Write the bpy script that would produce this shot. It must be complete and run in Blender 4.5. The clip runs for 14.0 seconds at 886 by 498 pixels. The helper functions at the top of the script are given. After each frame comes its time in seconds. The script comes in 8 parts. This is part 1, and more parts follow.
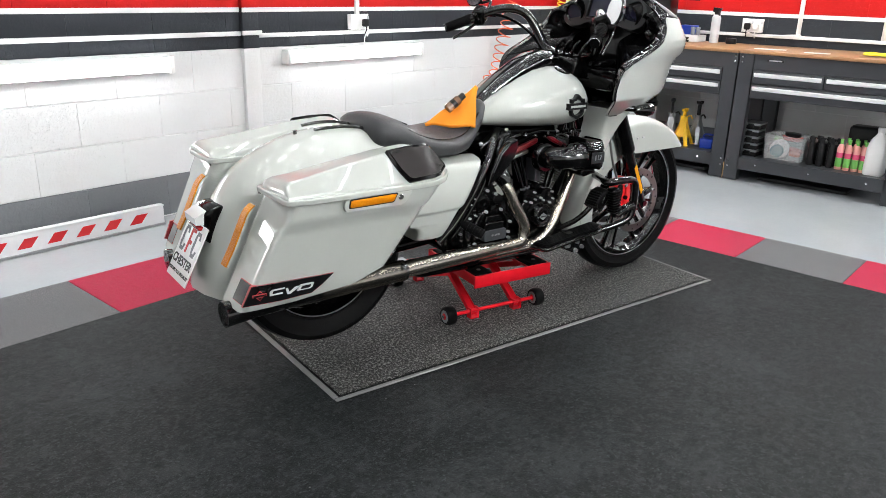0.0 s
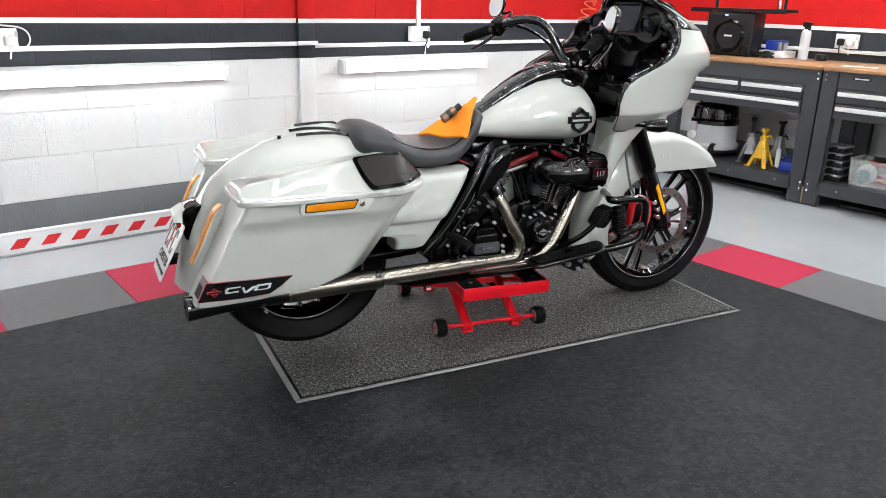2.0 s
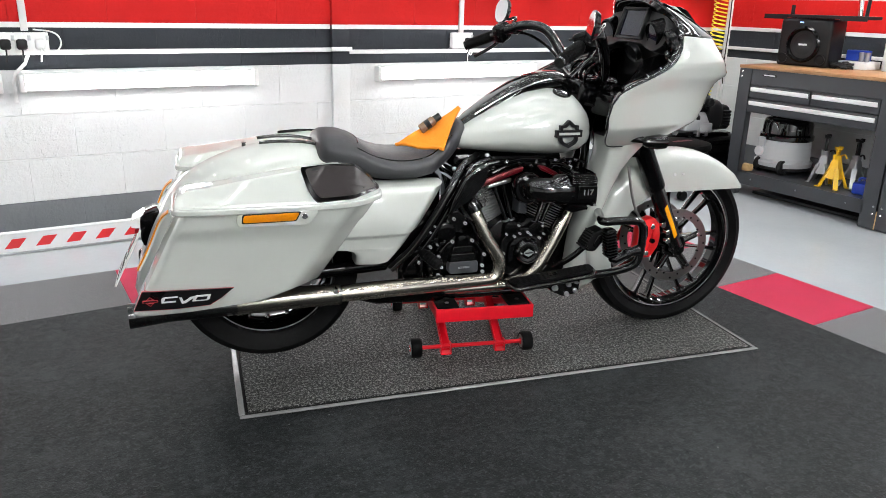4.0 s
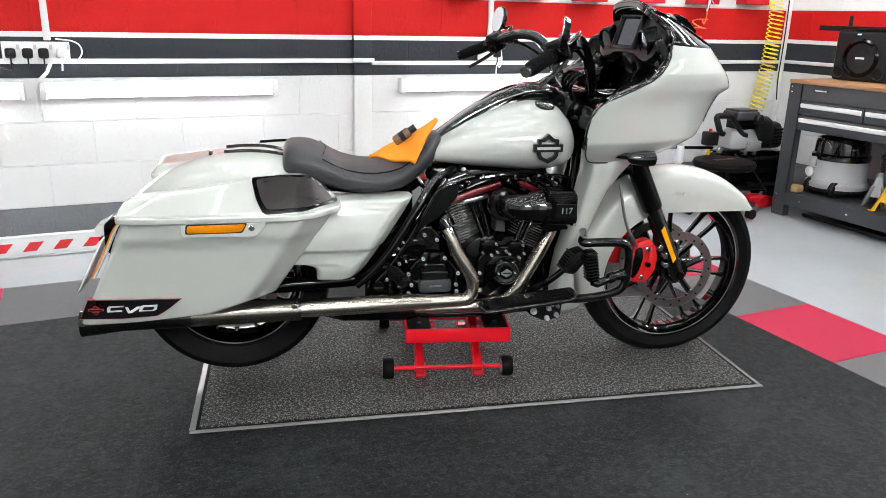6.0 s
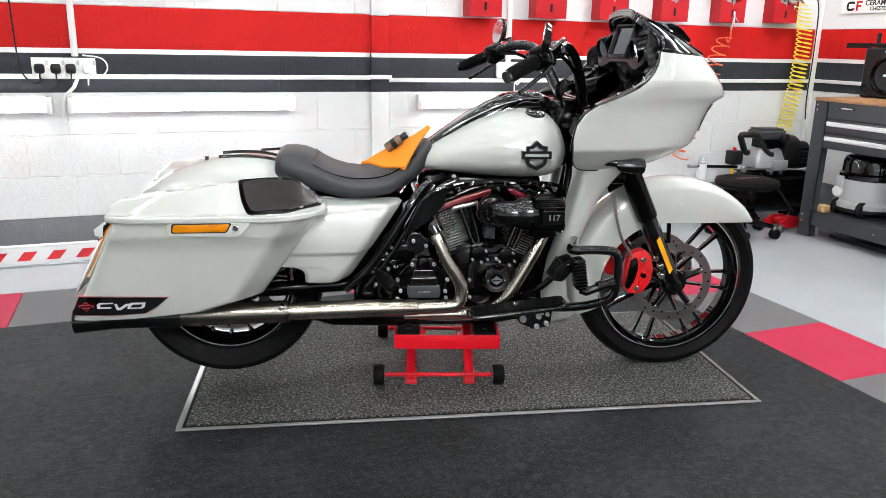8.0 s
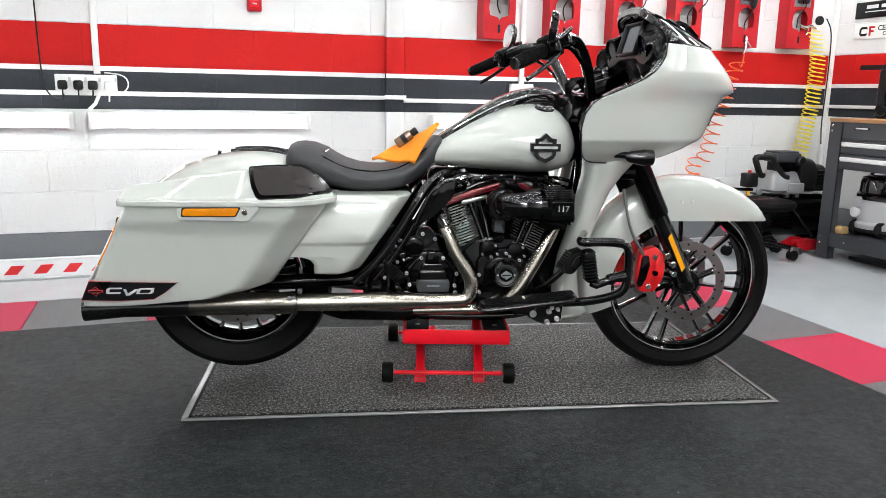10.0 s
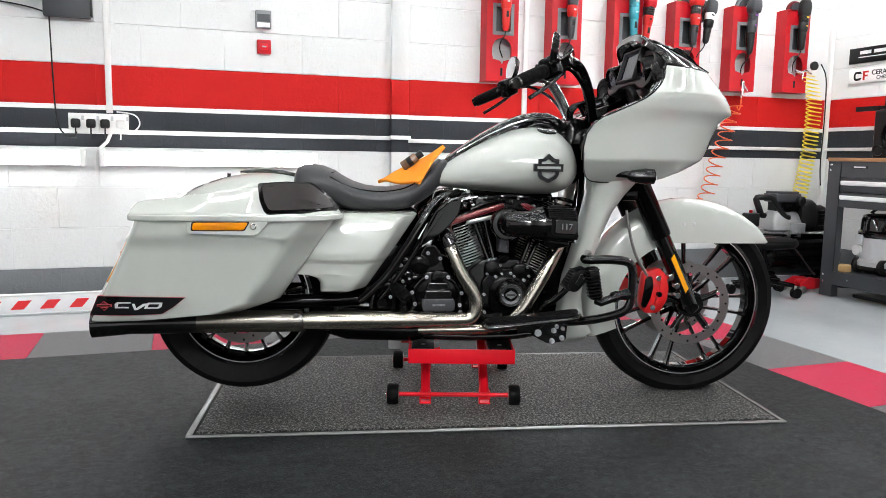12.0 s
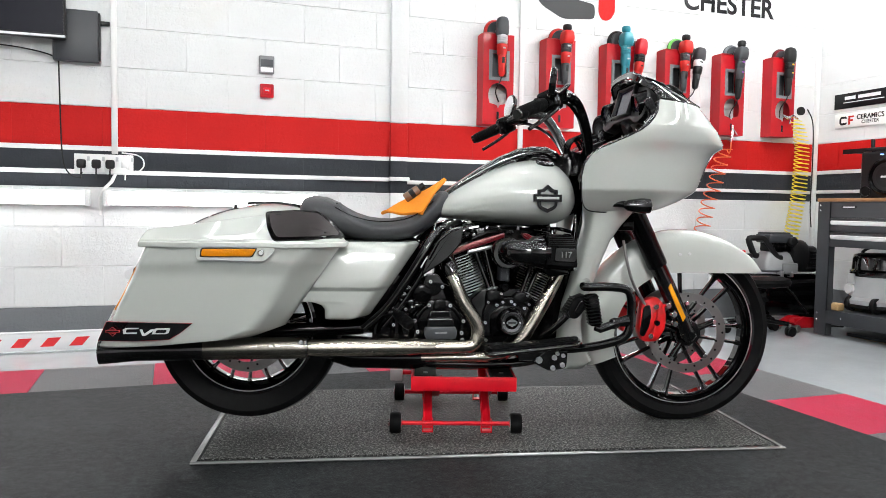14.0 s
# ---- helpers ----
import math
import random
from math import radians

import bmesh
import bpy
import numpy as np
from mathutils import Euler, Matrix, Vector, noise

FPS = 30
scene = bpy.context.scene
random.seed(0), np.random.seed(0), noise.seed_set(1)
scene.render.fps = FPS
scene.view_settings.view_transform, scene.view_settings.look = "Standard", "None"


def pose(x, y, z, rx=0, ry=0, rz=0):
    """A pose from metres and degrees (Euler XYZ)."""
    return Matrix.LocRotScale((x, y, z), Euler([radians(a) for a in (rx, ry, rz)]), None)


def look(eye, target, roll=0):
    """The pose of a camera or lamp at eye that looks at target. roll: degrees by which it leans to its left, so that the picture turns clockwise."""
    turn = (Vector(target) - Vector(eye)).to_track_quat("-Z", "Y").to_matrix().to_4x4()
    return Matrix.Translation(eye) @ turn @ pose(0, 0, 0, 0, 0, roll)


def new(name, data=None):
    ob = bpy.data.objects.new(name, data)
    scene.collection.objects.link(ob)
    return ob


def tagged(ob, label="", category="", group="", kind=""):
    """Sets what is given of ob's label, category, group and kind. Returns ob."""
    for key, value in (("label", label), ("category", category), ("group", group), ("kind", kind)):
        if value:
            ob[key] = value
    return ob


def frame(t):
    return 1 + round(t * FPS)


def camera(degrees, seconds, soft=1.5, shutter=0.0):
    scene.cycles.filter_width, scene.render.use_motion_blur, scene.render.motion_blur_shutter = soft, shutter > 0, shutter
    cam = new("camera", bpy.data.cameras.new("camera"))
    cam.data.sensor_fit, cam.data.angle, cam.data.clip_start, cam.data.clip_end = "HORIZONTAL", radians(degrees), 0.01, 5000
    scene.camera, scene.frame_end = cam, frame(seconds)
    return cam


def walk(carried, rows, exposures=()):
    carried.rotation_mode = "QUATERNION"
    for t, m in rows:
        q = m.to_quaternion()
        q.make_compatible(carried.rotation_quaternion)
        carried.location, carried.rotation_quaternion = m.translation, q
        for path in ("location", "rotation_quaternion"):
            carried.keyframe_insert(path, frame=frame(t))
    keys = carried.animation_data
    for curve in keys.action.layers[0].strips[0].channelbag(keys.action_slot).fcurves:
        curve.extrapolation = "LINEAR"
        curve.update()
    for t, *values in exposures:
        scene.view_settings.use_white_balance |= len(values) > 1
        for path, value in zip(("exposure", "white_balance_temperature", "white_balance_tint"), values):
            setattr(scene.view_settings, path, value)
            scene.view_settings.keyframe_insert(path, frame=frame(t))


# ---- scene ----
cam = camera(60.5, 14.0, 0.65)
PATH = [
    (0, (0.102, 0.143, 1.28), (1.531, 1.379, 0.624), 1.5),
    (0.5, (0.19, 0.049, 1.274), (1.564, 1.351, 0.626), 1.5),
    (1, (0.276, -0.034, 1.276), (1.595, 1.325, 0.633), 1.5),
    (1.5, (0.374, -0.112, 1.272), (1.637, 1.304, 0.637), 1.5),
    (2, (0.484, -0.193, 1.273), (1.685, 1.277, 0.644), 1.5),
    (2.5, (0.597, -0.254, 1.279), (1.74, 1.263, 0.652), 1.5),
    (3, (0.712, -0.297, 1.275), (1.801, 1.261, 0.652), 1.5),
    (5.5, (1.286, -0.371, 1.268), (2.118, 1.345, 0.668), 1.4),
    (6, (1.347, -0.4, 1.255), (2.146, 1.337, 0.667), 1.4),
    (6.5, (1.398, -0.43, 1.248), (2.165, 1.324, 0.67), 1.3),
    (7, (1.439, -0.456, 1.24), (2.181, 1.314, 0.676), 1.3),
    (7.5, (1.478, -0.483, 1.223), (2.195, 1.303, 0.678), 1.3),
    (8, (1.513, -0.502, 1.197), (2.207, 1.299, 0.673), 1.2),
    (10.5, (1.532, -0.56, 0.972), (2.185, 1.295, 0.61), 1.0),
    (11, (1.53, -0.571, 0.939), (2.182, 1.292, 0.616), 1.0),
    (11.5, (1.526, -0.581, 0.91), (2.176, 1.288, 0.626), 0.9),
    (12, (1.511, -0.595, 0.884), (2.166, 1.279, 0.639), 0.9),
    (12.5, (1.495, -0.608, 0.864), (2.155, 1.269, 0.656), 0.9),
    (13, (1.481, -0.624, 0.85), (2.145, 1.254, 0.675), 0.9),
    (13.5, (1.472, -0.634, 0.827), (2.14, 1.246, 0.689), 0.9),
    (14, (1.463, -0.646, 0.809), (2.136, 1.234, 0.701), 0.8),
]
EXPOSURES = [(0, -0.27), (3, -0.27), (6.5, -0.20), (8, -0.18), (11, -0.25), (14, -0.35)]
walk(cam, [(t, look(eye, target, roll)) for t, eye, target, roll in PATH], EXPOSURES)

# ---- world: a closed workshop, lit by its own tubes and added fill tubes ----
world = bpy.data.worlds.new("world")
scene.world = world
world.use_nodes = True
world.node_tree.nodes["Background"].inputs[0].default_value = (0.8, 0.85, 0.9, 1)
world.node_tree.nodes["Background"].inputs[1].default_value = 0.02
HEX_POWER, ROW_POWER, WALL_POWER, FILL_POWER = 25.0, 97.0, 37.0, 9.0


# ---- materials ----
def ramp(nt, fac, stops):
    node = nt.nodes.new("ShaderNodeValToRGB")
    els = node.color_ramp.elements
    while len(els) < len(stops):
        els.new(0.5)
    for el, (p, c) in zip(els, stops):
        el.position, el.color = p, (*c, 1)
    nt.links.new(fac, node.inputs[0])
    return node.outputs[0]


def tex(nt, scale, detail=4.0, rough=0.6, kind="noise"):
    coord = nt.nodes.new("ShaderNodeTexCoord")
    node = nt.nodes.new("ShaderNodeTexNoise" if kind == "noise" else "ShaderNodeTexVoronoi")
    node.inputs["Scale"].default_value = scale
    if kind == "noise":
        node.inputs["Detail"].default_value, node.inputs["Roughness"].default_value = detail, rough
    nt.links.new(coord.outputs["Object"], node.inputs["Vector"])
    return node.outputs[0]


def shade(c, k):
    return tuple(min(1.0, v * k) for v in c)


def material(name, color, rough=0.5, metal=0.0, coat=0.0, big=1.5, fine=60.0, vary=0.08, bump=0.0, bump_scale=None,
             rough_vary=0.06, random=0.0, spec=0.5):
    """A surface with variation at two scales: broad stains and fine grain."""
    m = bpy.data.materials.new(name)
    m.use_nodes = True
    nt = m.node_tree
    b = nt.nodes["Principled BSDF"]
    b.inputs["Metallic"].default_value = metal
    b.inputs["Coat Weight"].default_value = coat
    b.inputs["Coat Roughness"].default_value = 0.03
    b.inputs["Specular IOR Level"].default_value = spec
    broad = ramp(nt, tex(nt, big), [(0.3, shade(color, 1 - vary)), (0.7, shade(color, 1 + vary))])
    grain = ramp(nt, tex(nt, fine, 6.0, 0.7), [(0.25, (1 - vary,) * 3), (0.75, (1 + vary * 0.0,) * 3)])
    mix = nt.nodes.new("ShaderNodeMix")
    mix.data_type, mix.blend_type = "RGBA", "MULTIPLY"
    mix.inputs[0].default_value = 1.0
    nt.links.new(broad, mix.inputs[6])
    nt.links.new(grain, mix.inputs[7])
    out = mix.outputs[2]
    if random:
        info = nt.nodes.new("ShaderNodeObjectInfo")
        tone = ramp(nt, info.outputs["Random"], [(0.0, (1 - random,) * 3), (1.0, (1.0,) * 3)])
        mix2 = nt.nodes.new("ShaderNodeMix")
        mix2.data_type, mix2.blend_type = "RGBA", "MULTIPLY"
        mix2.inputs[0].default_value = 1.0
        nt.links.new(out, mix2.inputs[6])
        nt.links.new(tone, mix2.inputs[7])
        out = mix2.outputs[2]
    nt.links.new(out, b.inputs["Base Color"])
    r = nt.nodes.new("ShaderNodeMapRange")
    r.inputs["To Min"].default_value, r.inputs["To Max"].default_value = max(0.02, rough - rough_vary), min(1.0, rough + rough_vary)
    nt.links.new(tex(nt, big * 4), r.inputs["Value"])
    nt.links.new(r.outputs[0], b.inputs["Roughness"])
    if bump:
        bn = nt.nodes.new("ShaderNodeBump")
        bn.inputs["Strength"].default_value, bn.inputs["Distance"].default_value = min(1.0, bump), 0.01
        nt.links.new(tex(nt, bump_scale or fine, 5.0, 0.65), bn.inputs["Height"])
        nt.links.new(bn.outputs[0], b.inputs["Normal"])
    return m


def glow(name, color, strength):
    m = bpy.data.materials.new(name)
    m.use_nodes = True
    b = m.node_tree.nodes["Principled BSDF"]
    b.inputs["Base Color"].default_value = (0.8, 0.8, 0.8, 1)
    b.inputs["Emission Color"].default_value = (*color, 1)
    b.inputs["Emission Strength"].default_value = strength
    return m


def clear(name, color, rough=0.05, amount=0.8, ior=1.45):
    m = bpy.data.materials.new(name)
    m.use_nodes = True
    b = m.node_tree.nodes["Principled BSDF"]
    b.inputs["Base Color"].default_value = (*color, 1)
    b.inputs["Roughness"].default_value = rough
    b.inputs["Transmission Weight"].default_value = amount
    b.inputs["IOR"].default_value = ior
    return m


def carpet(name, color, fleck, scale, dust=0.0, bump=0.6, random=0.0):
    """Needle-felt pile: light and dark fibres, worn patches."""
    m = material(name, color, 0.6, 0, 0, 1.1, scale, 0.15, bump, scale * 1.3, 0.08, random, 0.25)
    nt = m.node_tree
    b = nt.nodes["Principled BSDF"]
    link = b.inputs["Base Color"].links[0].from_socket
    f = ramp(nt, tex(nt, scale * 0.8, 8.0, 0.85), [(0.50, (0, 0, 0)), (0.60, (1, 1, 1))])
    mix = nt.nodes.new("ShaderNodeMix")
    mix.data_type = "RGBA"
    nt.links.new(f, mix.inputs[0])
    nt.links.new(link, mix.inputs[6])
    mix.inputs[7].default_value = (*fleck, 1)
    out = mix.outputs[2]
    if dust:
        d = ramp(nt, tex(nt, 1.7, 9.0, 0.7), [(0.52, (0, 0, 0)), (0.78, (dust, dust, dust))])
        mix2 = nt.nodes.new("ShaderNodeMix")
        mix2.data_type = "RGBA"
        nt.links.new(d, mix2.inputs[0])
        nt.links.new(out, mix2.inputs[6])
        mix2.inputs[7].default_value = (0.060, 0.061, 0.064, 1)
        lint = ramp(nt, tex(nt, 9.0, kind="voronoi"), [(0.03, (1, 1, 1)), (0.055, (0, 0, 0))])
        sparse = ramp(nt, tex(nt, 2.6, 3.0), [(0.5, (0, 0, 0)), (0.6, (0.8, 0.8, 0.8))])
        both = nt.nodes.new("ShaderNodeMath")
        both.operation = "MULTIPLY"
        nt.links.new(lint, both.inputs[0])
        nt.links.new(sparse, both.inputs[1])
        mix3 = nt.nodes.new("ShaderNodeMix")
        mix3.data_type = "RGBA"
        nt.links.new(both.outputs[0], mix3.inputs[0])
        nt.links.new(mix2.outputs[2], mix3.inputs[6])
        mix3.inputs[7].default_value = (0.22, 0.22, 0.22, 1)
        out = mix3.outputs[2]
    nt.links.new(out, b.inputs["Base Color"])
    return m


M = {}
M["white_block"] = material("painted white blockwork", (0.68, 0.69, 0.69), 0.55, vary=0.03, bump=0.45, bump_scale=38, random=0.04)
_nt = M["white_block"].node_tree
_b = _nt.nodes["Principled BSDF"]
_src = _b.inputs["Base Color"].links[0].from_socket
_coord = _nt.nodes.new("ShaderNodeNewGeometry")
_n = _nt.nodes.new("ShaderNodeTexNoise")
_n.inputs["Scale"].default_value, _n.inputs["Detail"].default_value, _n.inputs["Roughness"].default_value = 1.9, 8.0, 0.68
_nt.links.new(_coord.outputs["Position"], _n.inputs["Vector"])
_f = ramp(_nt, _n.outputs[0], [(0.53, (0, 0, 0)), (0.74, (0.55, 0.55, 0.55))])
_mx = _nt.nodes.new("ShaderNodeMix")
_mx.data_type = "RGBA"
_nt.links.new(_f, _mx.inputs[0])
_nt.links.new(_src, _mx.inputs[6])
_mx.inputs[7].default_value = (0.60, 0.585, 0.55, 1)
_nt.links.new(_mx.outputs[2], _b.inputs["Base Color"])
M["dark_block"] = material("charcoal painted blockwork", (0.030, 0.034, 0.041), 0.55, spec=0.2, vary=0.1, bump=0.45, bump_scale=38, random=0.12)
M["red_block"] = material("red painted blockwork", (0.49, 0.012, 0.011), 0.6, spec=0.12, vary=0.07, bump=0.45, bump_scale=38, random=0.08)
M["grey_block"] = material("grey painted blockwork", (0.16, 0.17, 0.18), 0.55, vary=0.08, bump=0.45, bump_scale=38, random=0.08)


def pitted(m):
    """Small pores in a painted block face, thicker in some patches."""
    nt = m.node_tree
    b = nt.nodes["Principled BSDF"]
    where = nt.nodes.new("ShaderNodeNewGeometry")
    def field(scale, detail, lo, hi):
        n = nt.nodes.new("ShaderNodeTexNoise")
        n.inputs["Scale"].default_value, n.inputs["Detail"].default_value = scale, detail
        nt.links.new(where.outputs["Position"], n.inputs["Vector"])
        return ramp(nt, n.outputs[0], [(lo, (0, 0, 0)), (hi, (1, 1, 1))])
    both = nt.nodes.new("ShaderNodeMath")
    both.operation = "MULTIPLY"
    nt.links.new(field(95.0, 2.0, 0.60, 0.68), both.inputs[0])
    nt.links.new(field(4.5, 3.0, 0.46, 0.62), both.inputs[1])
    bump = nt.nodes.new("ShaderNodeBump")
    bump.invert = True
    bump.inputs["Strength"].default_value, bump.inputs["Distance"].default_value = 0.6, 0.004
    nt.links.new(both.outputs[0], bump.inputs["Height"])
    nt.links.new(b.inputs["Normal"].links[0].from_socket, bump.inputs["Normal"])
    nt.links.new(bump.outputs[0], b.inputs["Normal"])


for _k in ("white_block", "dark_block", "red_block", "grey_block"):
    pitted(M[_k])
M["tv_screen"] = material("dull dark screen", (0.005, 0.005, 0.011), 0.35, spec=0.12, vary=0.05)
M["plaster"] = material("white wall paint", (0.78, 0.79, 0.79), 0.6, vary=0.04, bump=0.1, bump_scale=50)
# unseen near wall: grey picked to limit the light it bounces
M["near_wall_grey"] = material("pale grey for the unseen near wall", (0.64, 0.645, 0.65), 0.6, vary=0.05, bump=0.1, bump_scale=50)
M["mortar"] = material("painted mortar", (0.74, 0.75, 0.75), 0.7, vary=0.05, bump=0.2)
M["floor_paint"] = material("light grey floor paint", (0.36, 0.38, 0.40), 0.2, vary=0.06, big=0.9, bump=0.03, bump_scale=14, rough_vary=0.08)
M["black_carpet"] = material("dull black floor covering", (0.0078, 0.0088, 0.0094), 0.55, vary=0.10, big=9.0, fine=140, bump=0.25, bump_scale=160, rough_vary=0.12, spec=0.11)
_nt = M["black_carpet"].node_tree
_b = _nt.nodes["Principled BSDF"]
for _scale, _lo, _hi, _col in ((4.2, 0.50, 0.72, (0.026, 0.029, 0.031)), (1.3, 0.52, 0.78, (0.042, 0.046, 0.049)), (17.0, 0.54, 0.72, (0.020, 0.0225, 0.024)), (95.0, 0.54, 0.64, (0.027, 0.030, 0.032)), (80.0, 0.56, 0.62, (0.052, 0.057, 0.060)), (32.0, 0.52, 0.58, (0.026, 0.029, 0.031)), (24.0, 0.39, 0.47, (0.0045, 0.005, 0.0055)), (70.0, 0.36, 0.45, (0.0035, 0.004, 0.0045)), (6.5, 0.20, 0.40, (0.005, 0.0057, 0.006))):
    _src = _b.inputs["Base Color"].links[0].from_socket
    _f = ramp(_nt, tex(_nt, _scale, 9.0, 0.72), [(_lo, (0, 0, 0)), (_hi, (0.75, 0.75, 0.75))] if _col[0] > 0.01 else [(_lo, (0.8, 0.8, 0.8)), (_hi, (0, 0, 0))])
    _mx = _nt.nodes.new("ShaderNodeMix")
    _mx.data_type = "RGBA"
    _nt.links.new(_f, _mx.inputs[0])
    _nt.links.new(_src, _mx.inputs[6])
    _mx.inputs[7].default_value = (*_col, 1)
    _nt.links.new(_mx.outputs[2], _b.inputs["Base Color"])
_lint = ramp(_nt, tex(_nt, 11.0, kind="voronoi"), [(0.022, (1, 1, 1)), (0.040, (0, 0, 0))])
_sparse = ramp(_nt, tex(_nt, 3.1, 3.0), [(0.52, (0, 0, 0)), (0.60, (0.7, 0.7, 0.7))])
_both = _nt.nodes.new("ShaderNodeMath")
_both.operation = "MULTIPLY"
_nt.links.new(_lint, _both.inputs[0])
_nt.links.new(_sparse, _both.inputs[1])
_mx = _nt.nodes.new("ShaderNodeMix")
_mx.data_type = "RGBA"
_src = _b.inputs["Base Color"].links[0].from_socket
_nt.links.new(_both.outputs[0], _mx.inputs[0])
_nt.links.new(_src, _mx.inputs[6])
_mx.inputs[7].default_value = (0.20, 0.20, 0.20, 1)
_nt.links.new(_mx.outputs[2], _b.inputs["Base Color"])
M["grey_tile"] = carpet("grey carpet tile", (0.105, 0.105, 0.108), (0.24, 0.24, 0.245), 220, random=0.15)
M["red_tile"] = carpet("crimson carpet tile", (0.42, 0.010, 0.045), (0.60, 0.03, 0.095), 220, random=0.12)
M["mat_pile"] = carpet("charcoal mat pile", (0.011, 0.011, 0.0107), (0.27, 0.27, 0.258), 140, bump=0.7)
M["rubber"] = material("black rubber", (0.004, 0.004, 0.0042), 0.5, spec=0.06, vary=0.12, bump=0.08, bump_scale=120)
# black rubber edge: the grazing reflection is put into a lighter base grey
M["mat_edge"] = material("rubber mat edge with sheen in its grey", (0.20, 0.20, 0.20), 0.22, vary=0.2, bump=0.03, spec=0.7)
M["cast_grey"] = material("cast grey metal", (0.18, 0.185, 0.19), 0.5, 0.2, vary=0.08, bump=0.08)
M["alloy_cast"] = material("bare cast alloy", (0.30, 0.305, 0.31), 0.45, 0.3, vary=0.1, bump=0.1)
M["dark_steel"] = material("dark brushed steel", (0.16, 0.16, 0.165), 0.25, 1.0, vary=0.1)
M["fin_bright"] = material("polished fin edge", (0.80, 0.80, 0.79), 0.28, 0.85, vary=0.04)
M["tyre"] = material("tyre rubber", (0.005, 0.005, 0.0052), 0.5, spec=0.05, vary=0.15, bump=0.1, bump_scale=150)
M["paint"] = material("pale grey gloss paint", (0.455, 0.477, 0.446), 0.4, spec=0.05, coat=1.0, vary=0.012, big=0.8, fine=900, rough_vary=0.03)
M["paint"].node_tree.nodes["Principled BSDF"].inputs["Coat IOR"].default_value = 1.75
M["paint"].node_tree.nodes["Principled BSDF"].inputs["Coat Roughness"].default_value = 0.015
M["black_gloss"] = material("gloss black", (0.0015, 0.0015, 0.0017), 0.04, coat=1.0, vary=0.1, rough_vary=0.02, spec=0.2)
M["black_screen"] = material("smoked black plastic", (0.0015, 0.0015, 0.0017), 0.07, vary=0.15, rough_vary=0.02, spec=0.12)
M["black_satin"] = material("satin black", (0.0016, 0.0016, 0.0018), 0.10, vary=0.15, bump=0.03, spec=0.15)
M["wrinkle"] = material("wrinkle black", (0.0018, 0.0018, 0.002), 0.14, vary=0.2, bump=0.1, bump_scale=420, spec=0.13)
M["leather"] = material("black vinyl", (0.029, 0.030, 0.033), 0.45, spec=0.4, vary=0.12, bump=0.16, bump_scale=240)
M["chrome"] = material("chrome", (0.82, 0.82, 0.83), 0.08, 1.0, vary=0.03)
M["steel"] = material("smoked stainless steel", (0.47, 0.43, 0.37), 0.22, 1.0, vary=0.07, big=3, rough_vary=0.03)
M["dark_muffler"] = material("blackened brushed steel", (0.25, 0.23, 0.20), 0.24, 1.0, vary=0.08, big=3, rough_vary=0.03)
M["plated"] = material("bright plated bolt", (0.78, 0.79, 0.79), 0.25, 0.5, vary=0.03)
M["cut_alloy"] = material("machined alloy", (0.55, 0.55, 0.56), 0.3, 1.0, vary=0.06)
M["disc_steel"] = material("brake disc steel", (0.26, 0.25, 0.245), 0.34, 1.0, vary=0.12)
M["red_metal"] = material("red powder coat", (0.62, 0.006, 0.016), 0.4, spec=0.2, coat=0.08, vary=0.08, bump=0.03)
M["holder_red"] = material("dark red enamel", (0.40, 0.006, 0.012), 0.4, spec=0.2, coat=0.15, vary=0.06)
M["grille"] = material("fine dark mesh cloth", (0.020, 0.016, 0.0165), 0.34, coat=0.06, spec=0.15, vary=0.1, bump=0.1, bump_scale=700)
M["red_gloss"] = material("red gloss", (0.56, 0.008, 0.010), 0.3, spec=0.3, coat=0.6, vary=0.05)
M["red_dark"] = material("red anodised trim", (0.13, 0.003, 0.008), 0.3, 0.2, vary=0.1)
M["amber"] = material("amber reflector", (0.88, 0.35, 0.003), 0.18, coat=0.6, vary=0.12, fine=400, bump=0.2, bump_scale=500)
M["tail_red"] = material("red lens", (0.35, 0.01, 0.012), 0.15, coat=0.7)
M["lens"] = material("clear lamp lens", (0.74, 0.75, 0.75), 0.15, 0.0, coat=1.0, vary=0.05)
M["badge_black"] = material("badge black", (0.006, 0.006, 0.007), 0.3, spec=0.2, vary=0.1)
M["badge_white"] = material("badge silver white", (0.70, 0.70, 0.71), 0.35, vary=0.04)
M["pin_red"] = material("pinstripe red", (0.42, 0.03, 0.035), 0.3)
M["smoked"] = material("smoked screen", (0.006, 0.006, 0.007), 0.08, coat=0.5, spec=0.2)
M["screen"] = material("dark display glass", (0.008, 0.008, 0.02), 0.12, coat=0.15, spec=0.2)
M["orange_cloth"] = material("orange microfibre", (0.86, 0.27, 0.012), 0.92, vary=0.1, bump=0.5, bump_scale=300)
M["salmon"] = material("salmon pink bottle", (0.78, 0.34, 0.31), 0.35, vary=0.06)
M["deep_amber"] = material("deep amber lens", (0.66, 0.215, 0.001), 0.3, coat=0.1, spec=0.15, vary=0.2, fine=300, bump=0.3, bump_scale=380)
M["amber_bottle"] = material("brown bottle", (0.17, 0.09, 0.052), 0.2, coat=0.4, vary=0.1)
M["white_plastic"] = material("white plastic", (0.78, 0.78, 0.77), 0.35, vary=0.03)
M["grey_plastic"] = material("light grey plastic", (0.48, 0.49, 0.50), 0.4, vary=0.05)
M["black_plastic"] = material("black plastic", (0.008, 0.008, 0.0085), 0.4, spec=0.25, vary=0.12, bump=0.04)
M["bench_grey"] = material("dark grey bench enamel", (0.037, 0.040, 0.045), 0.4, spec=0.35, vary=0.1, bump=0.03)
